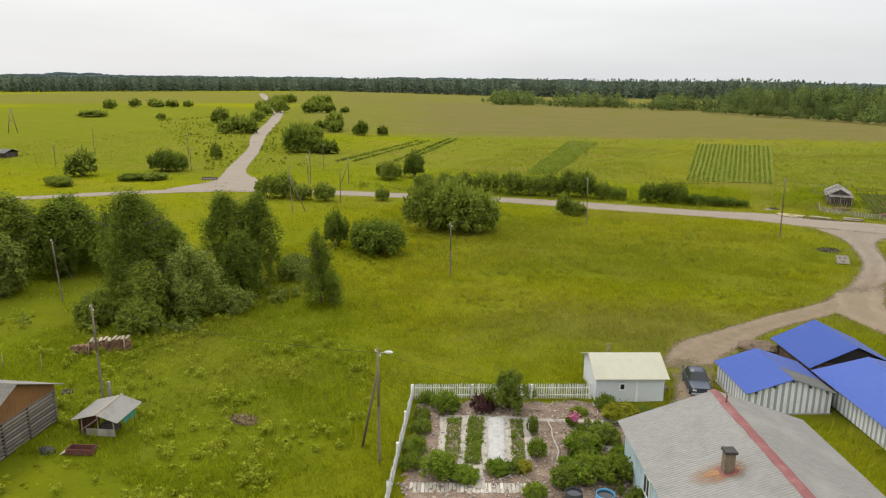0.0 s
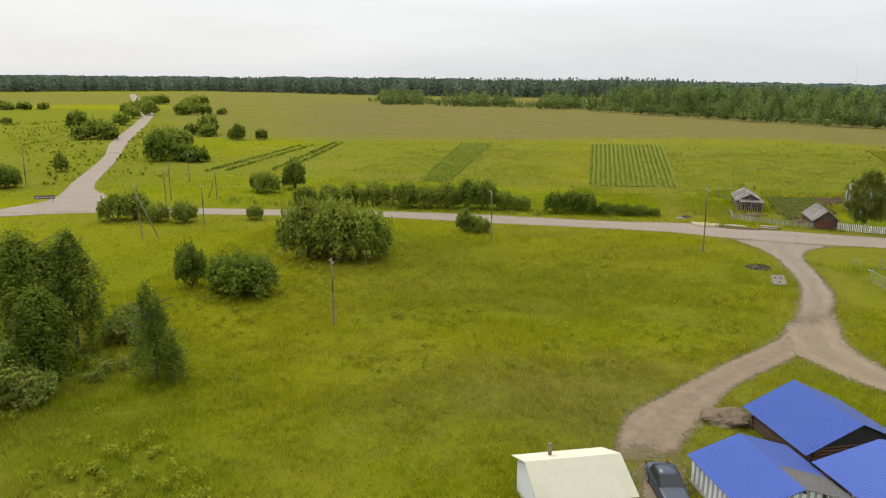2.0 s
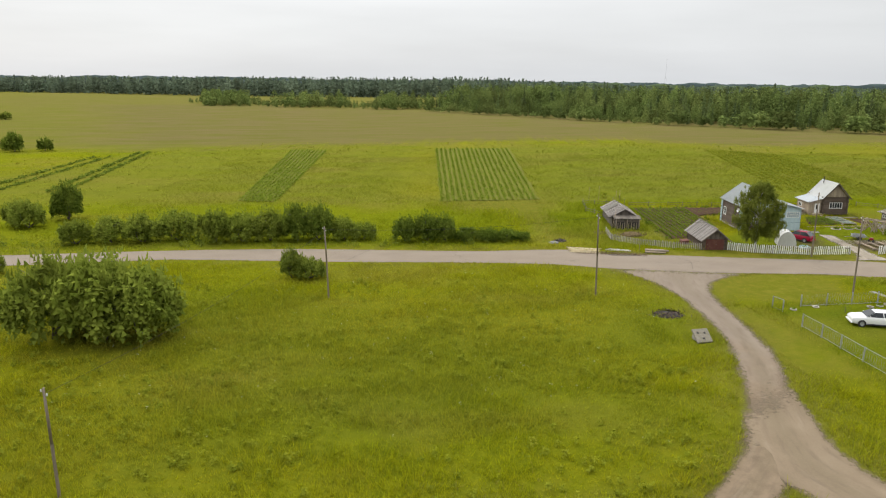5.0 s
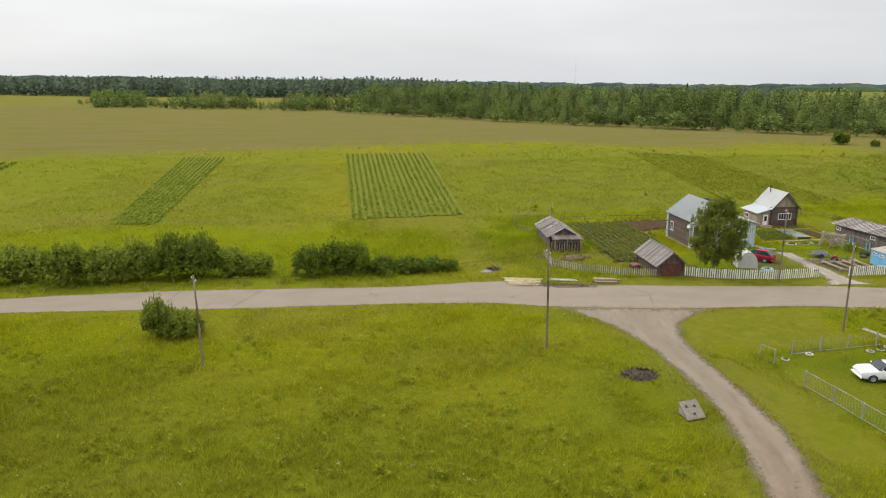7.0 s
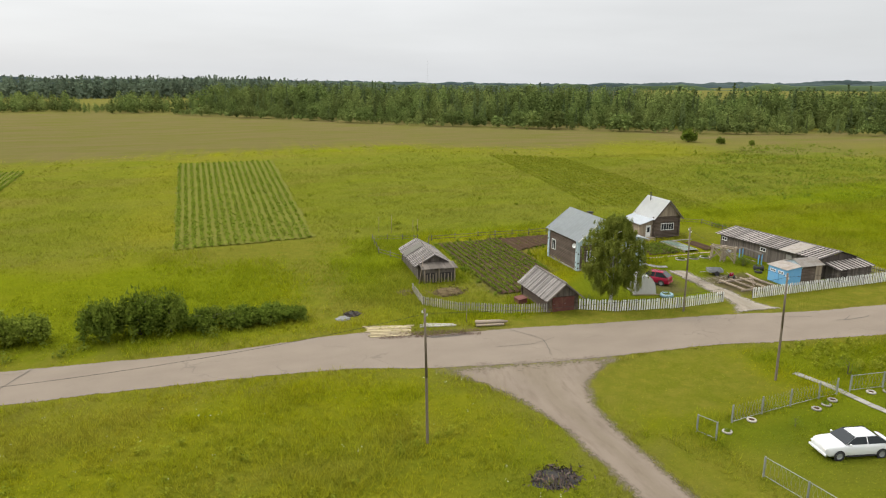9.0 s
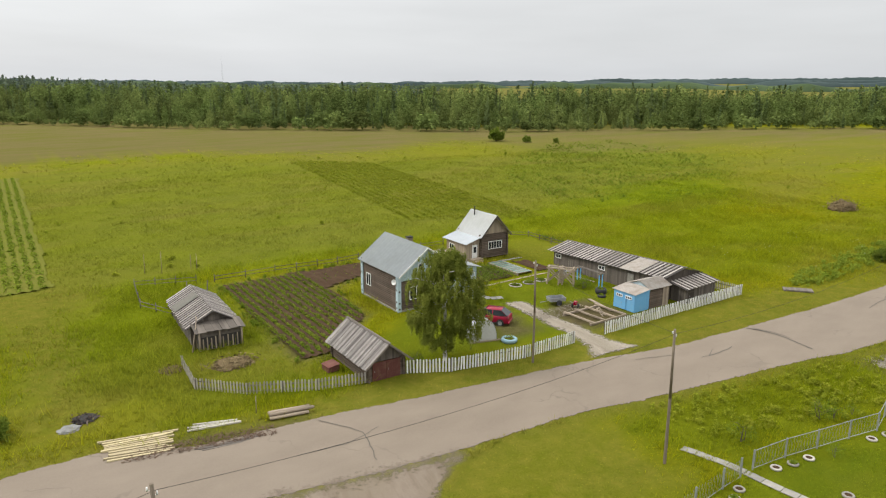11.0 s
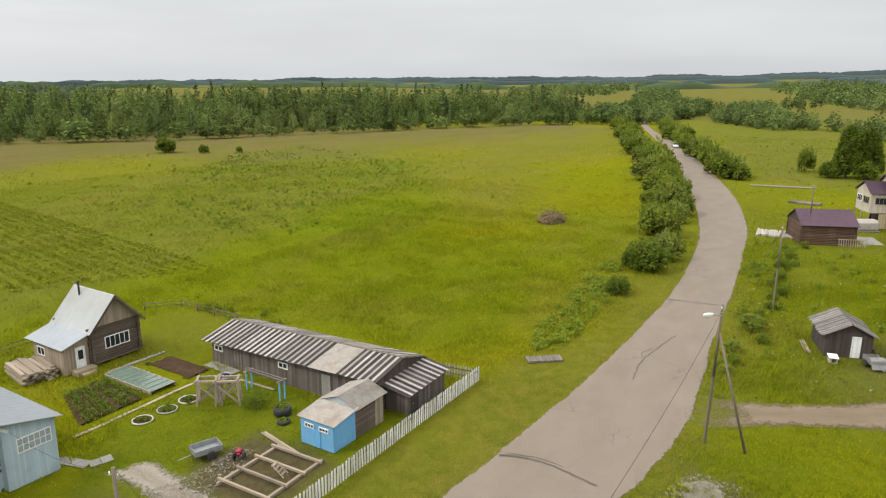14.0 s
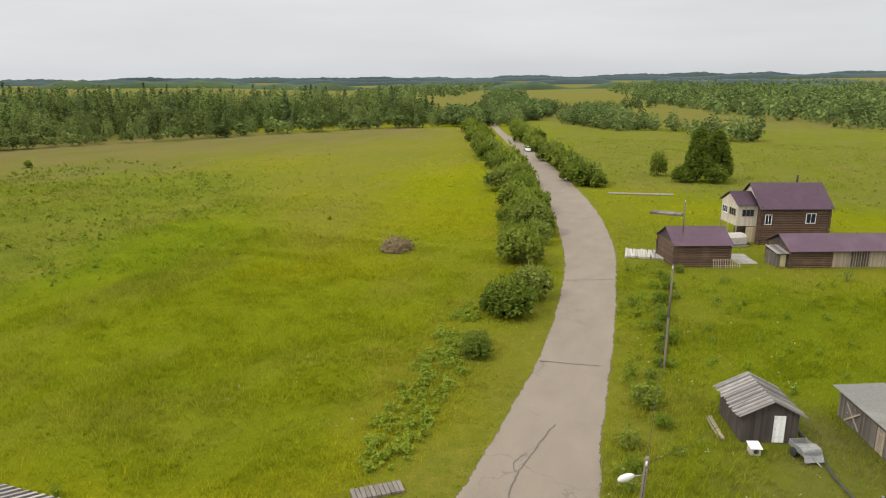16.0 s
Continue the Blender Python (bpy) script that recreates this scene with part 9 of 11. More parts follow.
def soil_bed(name, poly, pitch, along, label, height=0.14, material=None, category="soil bed"):
    """Ridged earth over a polygon; along: degrees of the ridges from +y."""
    p = np.array(poly)
    step = 0.22 if pitch else 0.4
    xs, ys = np.arange(p[:, 0].min() - step, p[:, 0].max() + step * 2, step), np.arange(p[:, 1].min() - step, p[:, 1].max() + step * 2, 0.6)
    gx, gy = np.meshgrid(xs, ys)
    x, y = gx.ravel(), gy.ravel()
    a = radians(along)
    u = x * math.cos(a) + y * math.sin(a)
    rng = np.random.default_rng(4)
    z = 1.45 * np.tanh(x / 95.0) + 0.05 + (height * (0.5 + 0.5 * np.cos(math.tau * u / pitch)) if pitch else 0) + 0.03 * rng.random(len(x))
    wx, wy = wobble(x * 2, y * 2)
    ok = inside(x + 0.12 * wx, y + 0.12 * wy, poly)
    n = len(xs)
    idx = np.arange(len(x)).reshape(len(ys), n)
    quads = np.stack([idx[:-1, :-1], idx[:-1, 1:], idx[1:, 1:], idx[1:, :-1]], -1).reshape(-1, 4)
    quads = quads[ok[quads].all(1)]
    used = np.unique(quads)
    remap = np.zeros(len(x), int)
    remap[used] = np.arange(len(used))
    ob = new(name, np_mesh(name, np.c_[x, y, z][used], remap[quads], material or SOIL, True))
    return tagged(ob, label, category, kind="structure")


soil_bed("soil_potato_plot", FARM_PLOT, 0.82, 0, "dark ridged soil of the potato plot")
rows = []
for k in range(12):
    x = 24.1 + 0.82 * k
    rows.append(((x, 145.9 + max(0, (x - 26.4)) * 1.02), (x + 0.15, 169.8)))
crop_rows("potato_rows", rows, LEAF_BRIGHT, "green potato plants in rows", 0.26, 0.34, 0.17, 1, 0.06, 24, 0.12)
crop_rows("potato_rows_thin", [((34.2 + 0.82 * k, 165.0), (34.2 + 0.82 * k, 169.8)) for k in range(9)], LEAF_DARK, "sparse seedlings in bare soil", 0.7, 0.2, 0.14, 2, 0.4, 6, 0.15)
soil_bed("soil_wide_strip", WIDE_STRIP, 1.15, 0.8, "ridged soil of the wide field strip", 0.14, FIELD_SOIL)
crop_rows("field_rows", [((-10.8 + 1.15 * k, 179.2 + 0.1 * k), (-14.2 + 1.48 * k, 284 - 0.1 * k)) for k in range(17)], LEAF_CROP, "green crop rows of the wide strip", 0.42, 0.36, 0.34, 3, 0.06, 10, 0.26)
soil_bed("soil_narrow_strip", BEET_STRIP, 1.0, 7.0, "ridged soil of the narrow field strip", 0.14, FIELD_SOIL)
crop_rows("field_rows_narrow", [((-51.6 + 0.80 * k, 181.2 - 0.1 * k), (-63.6 + 1.32 * k, 282.8 - 0.2 * k)) for k in range(10)], LEAF_CROP, "dark green crop rows of the narrow strip", 0.42, 0.38, 0.26, 4, 0.04, 10, 0.26)
crop_rows("field_rows_far", [((69.0 + 1.6 * k, 185 - 0.9 * k), (81.2 + 1.3 * k, 270 - 1.2 * k)) for k in range(-5, 8)], LEAF_MEADOW, "low crop rows behind the cottage", 0.5, 0.26, 0.46, 5, 0.12, 14, 0.24)
crop_rows("field_rows_old", [((-113 + 4.5 * k, 185 + 2 * k), (-121 + 4.0 * k, 262 + 2 * k)) for k in range(2)] + [((-97 + 3.5 * k, 192), (-113 + 3.2 * k, 276)) for k in range(2)], LEAF_DARK, "dark overgrown furrows in the meadow", 0.7, 0.5, 0.6, 6, 0.1, 7, 0.45)
soil_bed("soil_onion_bed", [(48.9, 154.0), (54.0, 154.0), (54.2, 160.2), (51.2, 160.2)], 1.3, 0, "dark soil of the onion beds", 0.10)
crop_rows("onion_rows", [((49.6 + 0.36 * k + 0.28 * (k // 3), 154.4), (51.2 + 0.26 * k + 0.16 * (k // 3), 160.0)) for k in range(11)], LEAF_DARK, "thick green onion tops in beds", 0.16, 0.42, 0.13, 7, 0.03, 16, 0.09)
soil_bed("soil_bare_bed", [(57.5, 154.1), (59.8, 154.1), (60.0, 159.9), (57.7, 160.0)], 0.9, 0, "freshly dug dark soil bed", 0.1)


# ---- farmyard things ----
def planks(name, x, y, rz, n, length, w, t, material, label, category, spread, seed, stack=0.0, rounds=False):
    """A loose pile of boards or logs."""
    rng = random.Random(seed)
    p = thing(name, x, y, label, category, rz)
    for k in range(n):
        ln = length * (0.75 + 0.3 * rng.random())
        bm = bmesh.new()
        if rounds:
            tube(bm, (-ln / 2, 0, t), (ln / 2, 0, t), t, t * 0.9, 8)
        else:
            box(bm, -ln / 2, ln / 2, -w / 2, w / 2, 0, t)
        per = math.ceil(n / stack) if stack else n
        lay, i = k // per, k % per
        part("log" if rounds else "board", bm, material, p, "", pose(rng.gauss(0, 0.12), -spread / 2 + spread * (i + 0.5 + (0.5 * lay if rounds else 0)) / per + rng.gauss(0, 0.03), lay * t * (1.7 if rounds else 1.05) + 0.02 + 0.004 * (k % 3), 0, 0, rng.gauss(0, 1.6)))
    return p


planks("board_pile", 9.5, 138.2, -11, 11, 4.7, 0.16, 0.12, FRESH_WOOD, "pale sawn boards laid in the roadside grass", "timber", 2.9, 1)
planks("board_pile", 14.4, 138.3, -13, 4, 3.4, 0.14, 0.1, GREY_PICKET, "grey-green old boards in the grass", "timber", 0.8, 2)
planks("log_pile", 19.3, 136.9, -8, 6, 3.3, 0.2, 0.13, PALE_WOOD, "short pile of grey debarked logs by the road", "timber", 1.15, 3, 1.6, True)
planks("board_pile", 14.6, 135.2, -9, 4, 4.6, 0.14, 0.06, GREY_WOOD, "flat grey boards at the road's edge", "timber", 0.6, 4)
planks("board_stack", 51.7, 165.4, 82, 48, 3.9, 0.28, 0.14, PALE_WOOD, "stacked pale boards beside the cottage", "timber", 2.4, 5, 6)
planks("pole_pile", 90.7, 114.9, 15, 3, 3.2, 0.1, 0.07, PALE_WOOD, "pale peeled poles lying by the hut", "timber", 0.5, 6, 0, True)


def foundation_frame():
    f = thing("timber_frame", 51.8, 139.4, "squared timber foundation grid laid on bare earth", "timber frame", rz=2)
    def bar(a, b, w=0.18, h=0.18, z=0.1):
        bm = bmesh.new()
        bar_between(bm, (*a, z), (*b, z), w, h)
        part("beam", bm, PALE_WOOD, f)
    for y in (-1.75, 1.75):
        bar((-2.5, y), (2.6, y))
    for x in (-2.2, -0.75, 0.75, 2.2):
        bar((x, -2.05), (x, 2.0), 0.15, 0.15, 0.26)
    l = thing("ladder", 51.75, 138.1, "short pale step ladder standing on the timber frame", "ladder", rz=20, z=hz(51.7, 138.1) + 0.35)
    for s in (-1, 1):
        bm = bmesh.new()
        bar_between(bm, (s * 0.28, 0, 0), (s * 0.24, 0.75, 0.75), 0.07, 0.05)
        part("stile", bm, PALE_WOOD, l)
    for k in range(4):
        bm = bmesh.new()
        box(bm, -0.3, 0.3, 0.08 + 0.17 * k, 0.24 + 0.17 * k, 0.13 + 0.17 * k, 0.17 + 0.17 * k)
        part("tread", bm, PALE_WOOD, l)


def trestle(x, y, rz):
    t = thing("trestle", x, y, "whitewashed timber trestle with crossed braces", "trestle", rz, group="trestles")
    for yy in (-0.45, 0.45):
        for s in (-1, 1):
            bm = bmesh.new()
            bar_between(bm, (s * 0.85, yy, 0), (s * 0.72, yy * 0.9, 1.9), 0.13, 0.13)
            part("post", bm, PALE_WOOD, t)
            bm = bmesh.new()
            bar_between(bm, (-s * 0.8, yy + 0.07 * s, 0.25), (s * 0.75, yy + 0.07 * s, 1.75), 0.05, 0.14)
            part("brace", bm, PALE_WOOD, t)
        bm = bmesh.new()
        bar_between(bm, (-0.95, yy * 0.95, 1.88), (0.95, yy * 0.95, 1.88), 0.14, 0.14)
        part("beam", bm, PALE_WOOD, t)
    for s in (-1, 1):
        bm = bmesh.new()
        bar_between(bm, (s * 0.75, -0.5, 1.98), (s * 0.75, 0.5, 1.98), 0.13, 0.1)
        part("cross_beam", bm, PALE_WOOD, t)


def swing_bench():
    t = thing("garden_swing", 59.15, 147.45, "garden swing frame with blue posts and a grey plank top", "swing", rz=90)
    for s in (-1, 1):
        for yy in (-0.25, 0.25):
            part("post", bevelled(0.10, 0.10, 1.45, 0.01), BRIGHT_BLUE, t, "blue painted post", Matrix.Translation((s * 1.7, yy, 0)))
        bm = bmesh.new()
        bar_between(bm, (s * 1.7, -0.45, 1.5), (s * 1.7, 0.45, 1.5), 0.12, 0.1)
        part("cross_beam", bm, PALE_WOOD, t)
    for yy in (-0.15, 0.15):
        bm = bmesh.new()
        bar_between(bm, (-2.0, yy, 1.6), (2.0, yy, 1.6), 0.12, 0.06)
        part("plank", bm, GREY_WOOD, t)


def tyre_planter(x, y, r, h, paint, label, plant=True, seed=0, soil=True):
    t = thing("tyre_planter", x, y, label, "planter", group="tyre planters")
    bm = bmesh.new()
    lathe(bm, [(r * 0.62, h * 0.06), (r * 0.9, 0.0), (r, h * 0.3), (r, h * 0.7), (r * 0.9, h), (r * 0.62, h * 0.92), (r * 0.62, h * 0.06)], 24)
    for v in bm.verts:
        a = math.atan2(v.co.y, v.co.x)
        if v.co.xy.length > r * 0.95:
            v.co.xy *= 1 + 0.02 * math.cos(a * 12)
    part("tyre", bm, paint, t)
    bm = bmesh.new()
    bmesh.ops.create_circle(bm, cap_ends=True, segments=16, radius=r * 0.68)
    part("soil", bm, SOIL, t, "", Matrix.Translation((0, 0, h * 0.7)))
    if plant:
        rng = np.random.default_rng(seed)
        v, f = leaf_cloud(rng, [(0, 0, h * 0.9)], [(r * 0.5, r * 0.5, r * 0.4)], 90, 0.16)
        ob = new("plant", np_mesh("plant", v, f, LEAF_BRIGHT))
        ob.parent = t


def flower_bed(x, y, seed):
    t = thing("flower_bed", x, y, "round flower bed with a pale edging", "flower bed", group="flower beds")
    bm = bmesh.new()
    lathe(bm, [(0.62, 0.0), (0.72, 0.0), (0.72, 0.10), (0.62, 0.10), (0.62, 0.0)], 24)
    part("edging", bm, GREY_PICKET, t)
    bm = bmesh.new()
    bmesh.ops.create_circle(bm, cap_ends=True, segments=20, radius=0.64)
    part("soil", bm, SOIL, t, "", Matrix.Translation((0, 0, 0.07)))
    rng = np.random.default_rng(seed)
    for _ in range(6):
        v, f = leaf_cloud(rng, [(0, 0, 0.12)], [(0.16, 0.16, 0.14)], 40, 0.11)
        piece("plant", np_mesh("plant", v, f, LEAF_DARK), t, Matrix.Translation((0.26 * rng.normal(), 0.26 * rng.normal(), 0.06)))


def cold_frame():
    t = thing("cold_frame", 55.55, 157.25, "low cold frame with teal glass panes", "cold frame")
    for x in (-1.05, 1.05):
        bm = bmesh.new()
        bar_between(bm, (x, -2.85, 0.15), (x, 2.85, 0.15), 0.08, 0.3)
        part("side_board", bm, PALE_WOOD, t)
    for k in range(9):
        y = -2.85 + 5.7 * k / 8
        bm = bmesh.new()
        bar_between(bm, (-1.05, y, 0.31), (1.05, y, 0.31), 0.05, 0.05)
        part("glazing_bar", bm, PALE_WOOD, t)
        if k < 8:
            bm = bmesh.new()
            box(bm, -1.0, 1.0, y + 0.035, y + 5.7 / 8 - 0.035, 0.285, 0.297)
            part("pane", bm, TEAL_GLASS, t)


def trailer(x, y, rz, paint, label, tarp=False):
    t = thing("trailer", x, y, label, "trailer", rz)
    bm = bmesh.new()
    box(bm, -0.85, 0.85, -0.55, 0.55, 0.42, 0.47)
    part("floor", bm, paint, t)
    for a, b in (((-0.85, -0.55), (0.85, -0.55)), ((-0.85, 0.55), (0.85, 0.55)), ((-0.85, -0.55), (-0.85, 0.55)), ((0.85, -0.55), (0.85, 0.55))):
        bm = bmesh.new()
        bar_between(bm, (*a, 0.62), (*b, 0.62), 0.03, 0.34)
        part("side", bm, paint, t)
    bm = bmesh.new()
    tube(bm, (0.85, 0, 0.42), (1.75, 0, 0.3), 0.035, 0.03, 6)
    part("drawbar", bm, STEEL, t)
    for s in (-1, 1):
        bm = bmesh.new()
        lathe(bm, [(0.0, -0.05), (0.16, -0.06), (0.27, -0.06), (0.30, -0.03), (0.30, 0.03), (0.27, 0.06), (0.16, 0.06), (0.0, 0.05)], 16)
        part("wheel", bm, RUBBER, t, "", Matrix.Translation((-0.1, s * 0.66, 0.3)) @ pose(0, 0, 0, 90, 0, 0))
    if tarp:
        bm = bmesh.new()
        bmesh.ops.create_grid(bm, x_segments=8, y_segments=6, size=0.5)
        for v in bm.verts:
            v.co = Vector((v.co.x * 1.1 + 0.55, v.co.y * 1.25, 0.86 + 0.1 * noise.noise(v.co * 4) - 1.6 * max(0, v.co.x - 0.1)))
        part("tarpaulin", bm, DULL_SHEET, t, "grey crumpled sheet")


def tiller():
    t = thing("motor_tiller", 51.9, 142.2, "small red two-wheel motor tiller", "tiller", rz=30)
    part("engine", bevelled(0.5, 0.35, 0.35, 0.05), CAR_RED, t, "red engine", Matrix.Translation((0, 0, 0.35)))
    for s in (-1, 1):
        bm = bmesh.new()
        lathe(bm, [(0.0, -0.05), (0.12, -0.06), (0.22, -0.06), (0.24, 0.0), (0.22, 0.06), (0.12, 0.06), (0.0, 0.05)], 14)
        part("wheel", bm, RUBBER, t, "", Matrix.Translation((0, s * 0.3, 0.24)) @ pose(0, 0, 0, 90, 0, 0))
        bm = bmesh.new()
        tube(bm, (-0.2, s * 0.12, 0.55), (-1.0, s * 0.28, 0.95), 0.02, 0.02, 6)
        part("handlebar", bm, STEEL, t)


def hoop_house():
    t = thing("polytunnel", 39.1, 141.3, "small arched white film greenhouse beside the birch", "greenhouse", rz=-14)
    n, L, R = 14, 2.4, 1.2
    bm = bmesh.new()
    rows_ = []
    for yy in np.linspace(-L / 2, L / 2, 7):
        rows_.append([bm.verts.new((R * math.cos(math.pi * k / n), yy, 2.05 * math.sin(math.pi * k / n) ** 0.9)) for k in range(n + 1)])
    for a, b in zip(rows_, rows_[1:]):
        for k in range(n):
            f = bm.faces.new((a[k], a[k + 1], b[k + 1], b[k]))
            f.smooth = True
    for row in (rows_[0], rows_[-1]):
        bm.faces.new(row)
    part("film", bm, PLASTIC, t)
    for yy in np.linspace(-L / 2, L / 2, 3):
        bm = bmesh.new()
        last = None
        for k in range(n + 1):
            p = Vector((1.015 * R * math.cos(math.pi * k / n), yy, 2.08 * math.sin(math.pi * k / n) ** 0.9))
            if last:
                tube(bm, last, p, 0.018, 0.018, 5, False)
            last = p
        part("hoop", bm, STEEL, t)
    bm = bmesh.new()
    bar_between(bm, (-1.5, -1.4, 0.06), (1.5, -1.4, 0.06), 0.1, 0.1)
    part("sill_board", bm, PALE_WOOD, t)


def paving(name, pts, w, z, material, label, seed, n_len=1.1):
    """A path of slabs or boards, each its own piece."""
    rng = random.Random(seed)
    t = thing(name, pts[0][0], pts[0][1], label, "path")
    o = t.matrix_world.inverted()
    for a, b in zip(pts, pts[1:]):
        ln = (Vector(b) - Vector(a)).length
        n = max(1, round(ln / n_len))
        ang = math.degrees(math.atan2(b[1] - a[1], b[0] - a[0]))
        me = mesh_from("slab", bevelled(ln / n - 0.03, w, z, 0.015), material)
        for k in range(n):
            q = Vector(a).lerp(Vector(b), (k + 0.5) / n)
            piece("slab", me, t, o @ pose(q.x, q.y, hz(q.x, q.y) + 0.015, rng.gauss(0, 0.8), rng.gauss(0, 0.8), ang + rng.gauss(0, 1)))
    return t


foundation_frame()
planks("board_pile", 54.6, 141.4, 78, 2, 4.6, 0.16, 0.06, PALE_WOOD, "two pale planks laid from the timber frame to the blue shed", "timber", 0.4, 9)
shrub(57.4, 146.6, 1.5, 1.1, 2, LEAF_BRIGHT, "bright green garden bush beside the trestles", "garden shrubs", 900, 0.22)
trestle(56.0, 149.7, -50)
trestle(56.7, 148.6, -50)
swing_bench()
tyre_planter(40.6, 138.8, 0.72, 0.36, TYRE_BLUE, "pale blue painted tractor tyre planted with greens", True, 1)
tyre_planter(57.6, 144.2, 0.62, 0.55, RUBBER, "stacked black tyre planter with greens", True, 2)
tyre_planter(56.7, 143.2, 0.45, 0.25, RUBBER, "black tyre planter with stones", True, 3)
for k, (x, y) in enumerate(((26.6, 112.2), (29.3, 113.0), (37.1, 113.6), (36.1, 113.2), (34.9, 112.9), (40.9, 113.7), (42.2, 113.4), (43.6, 113.2), (49.2, 112.2), (50.6, 111.9), (41.6, 109.8))):
    tyre_planter(x, y, 0.34, 0.14, GREY_PICKET, "small pale painted tyre set in the lawn", k % 3 == 0, k)
for k, (x, y) in enumerate(((51.8, 151.6), (53.7, 151.5), (55.5, 151.5))):
    flower_bed(x, y, k)
cold_frame()
trailer(51.1, 144.2, 160, STEEL, "light grey two-wheel garden trailer")
trailer(88.9, 109.7, 205, DULL_SHEET, "old cart with a grey sheet over its load", True)
tiller()
hoop_house()
paving("garden_path", [(47.9, 153.3), (58.2, 153.5)], 0.28, 0.05, PALE_WOOD, "pale board path along the onion beds", 1, 2.6)
paving("garden_path", [(55.1, 160.8), (60.3, 160.7)], 0.35, 0.06, CONCRETE, "pale path below the cottage", 2, 1.6)
paving("stepping_stones", [(45.9, 151.6), (46.6, 149.4), (47.9, 149.0)], 0.8, 0.05, CONCRETE, "pale flat stones by the veranda steps", 3, 0.9)
paving("garden_path", [(60.7, 155.6), (60.5, 152.2)], 1.0, 0.06, CONCRETE, "concrete slabs at the barn wall", 4, 1.4)
paving("garden_path", [(59.9, 151.9), (59.9, 147.4)], 0.25, 0.05, PALE_WOOD, "single pale plank on the grass", 5, 4.4)
paving("garden_path", [(38.2, 118.4), (38.9, 115.6), (39.1, 112.2), (39.6, 108.5)], 0.6, 0.06, CONCRETE, "narrow pale concrete path to the garden gate", 6, 1.0)
paving("footbridge", [(76.9, 131.6), (75.0, 133.9)], 1.1, 0.18, GREY_WOOD, "grey plank bridge over the ditch", 7, 0.28)
paving("board_bridge", [(138.0, 120.2), (137.4, 126.0)], 4.4, 0.25, GREY_PICKET, "wide pale board bridge to the plum-roofed yard", 8, 0.32)
paving("yard_paving", [(137.6, 110.9), (142.6, 112.4)], 2.6, 0.06, CONCRETE, "pale concrete yard between the log buildings", 9, 1.6)
paving("slab_row", [(187.5, 135.0), (190.6, 122.5)], 1.6, 0.18, RUBBLE, "row of pale concrete slabs in the field", 10, 2.4)
paving("slab_row", [(169.4, 125.2), (168.6, 120.0)], 2.2, 0.3, GREY_WOOD, "weathered board stack in the field", 11, 1.4)
slab = thing("concrete_slab", 14.1, 103.6, "square concrete slab tilted up in the grass", "slab", rz=12)
part("plate", bevelled(1.55, 1.5, 0.18, 0.03), RUBBLE, slab, "", pose(0, 0, 0.42, 36, 0, 0))
part("footing", bevelled(1.2, 0.8, 0.45, 0.05), CONCRETE, slab, "", pose(0, 0.25, 0, 0, 0, 0))
# small flat dark plates on the slab's face
for hx, hy in ((-0.35, 0.3), (0.3, 0.25), (0.0, -0.35)):
    part("lifting_hole", bevelled(0.22, 0.2, 0.02, 0.004), SOOT_AND_SHADE, slab, "", pose(0, 0, 0.42, 36, 0, 0) @ Matrix.Translation((hx, hy, 0.172)))


def barrel(x, y, r, h, material, label, z=None, water=True):
    t = thing("barrel", x, y, label, "barrel", z=z, group="barrels")
    bm = bmesh.new()
    lathe(bm, [(0.0, 0.01), (r * 0.95, 0.0), (r, h * 0.05), (r, h * 0.33), (r * 1.03, h * 0.35), (r, h * 0.37), (r, h * 0.66), (r * 1.03, h * 0.68), (r, h * 0.70), (r, h), (r * 0.93, h), (r * 0.93, h * 0.85)], 20)
    part("shell", bm, material, t)
    bm = bmesh.new()
    bmesh.ops.create_circle(bm, cap_ends=True, segments=18, radius=r * 0.93)
    part("water", bm, DARK_GLASS, t, "dark rain water", Matrix.Translation((0, 0, h * 0.86)))


barrel(59.0, 151.7, 0.5, 0.6, STEEL, "low round steel tub by the barn")
barrel(-5.15, 36.5, 0.55, 0.95, WATER_BLUE, "blue rain barrel by the house wall")
barrel(-6.9, 36.2, 0.5, 0.85, RUBBER, "dark rain barrel by the house wall")


def mound(name, x, y, rx, ry, h, material, label, category, seed):
    bm = bmesh.new()
    bmesh.ops.create_icosphere(bm, subdivisions=4, radius=1.0)
    for v in bm.verts:
        n = 1 + 0.28 * noise.noise(v.co * 1.9 + Vector((seed, 0, 0))) + 0.10 * noise.noise(v.co * 7 + Vector((seed, 3, 0)))
        v.co = Vector((v.co.x * rx * n, v.co.y * ry * n, max(-0.05, v.co.z) * h * n))
    for f in bm.faces:
        f.smooth = False
    ob = new(name, mesh_from(name, bm, material))
    ob.matrix_world = pose(x, y, hz(x, y) - 0.02)
    if material in (STRAW, SOOT_AND_SHADE):
        rng = np.random.default_rng(seed)
        v, f = leaf_cloud(rng, [(0, 0, 0)], [(rx * 1.05, ry * 1.05, h * 1.1)], int(700 * rx * ry) + 60, 0.13, 0.0, 0.5)
        v = v.reshape(-1, 3, 3)
        v[:, 2] += (v[:, 2] - v[:, 0]) * 1.6
        v = v[v[:, :, 2].min(1) > -0.02].reshape(-1, 3)
        piece("loose_litter", np_mesh("loose_litter", v, np.arange(len(v)).reshape(-1, 3), STALKS if material is STRAW else DEBRIS), ob, Matrix())
        tagged(ob.children[0], kind="stuff")
    return tagged(ob, label, category)


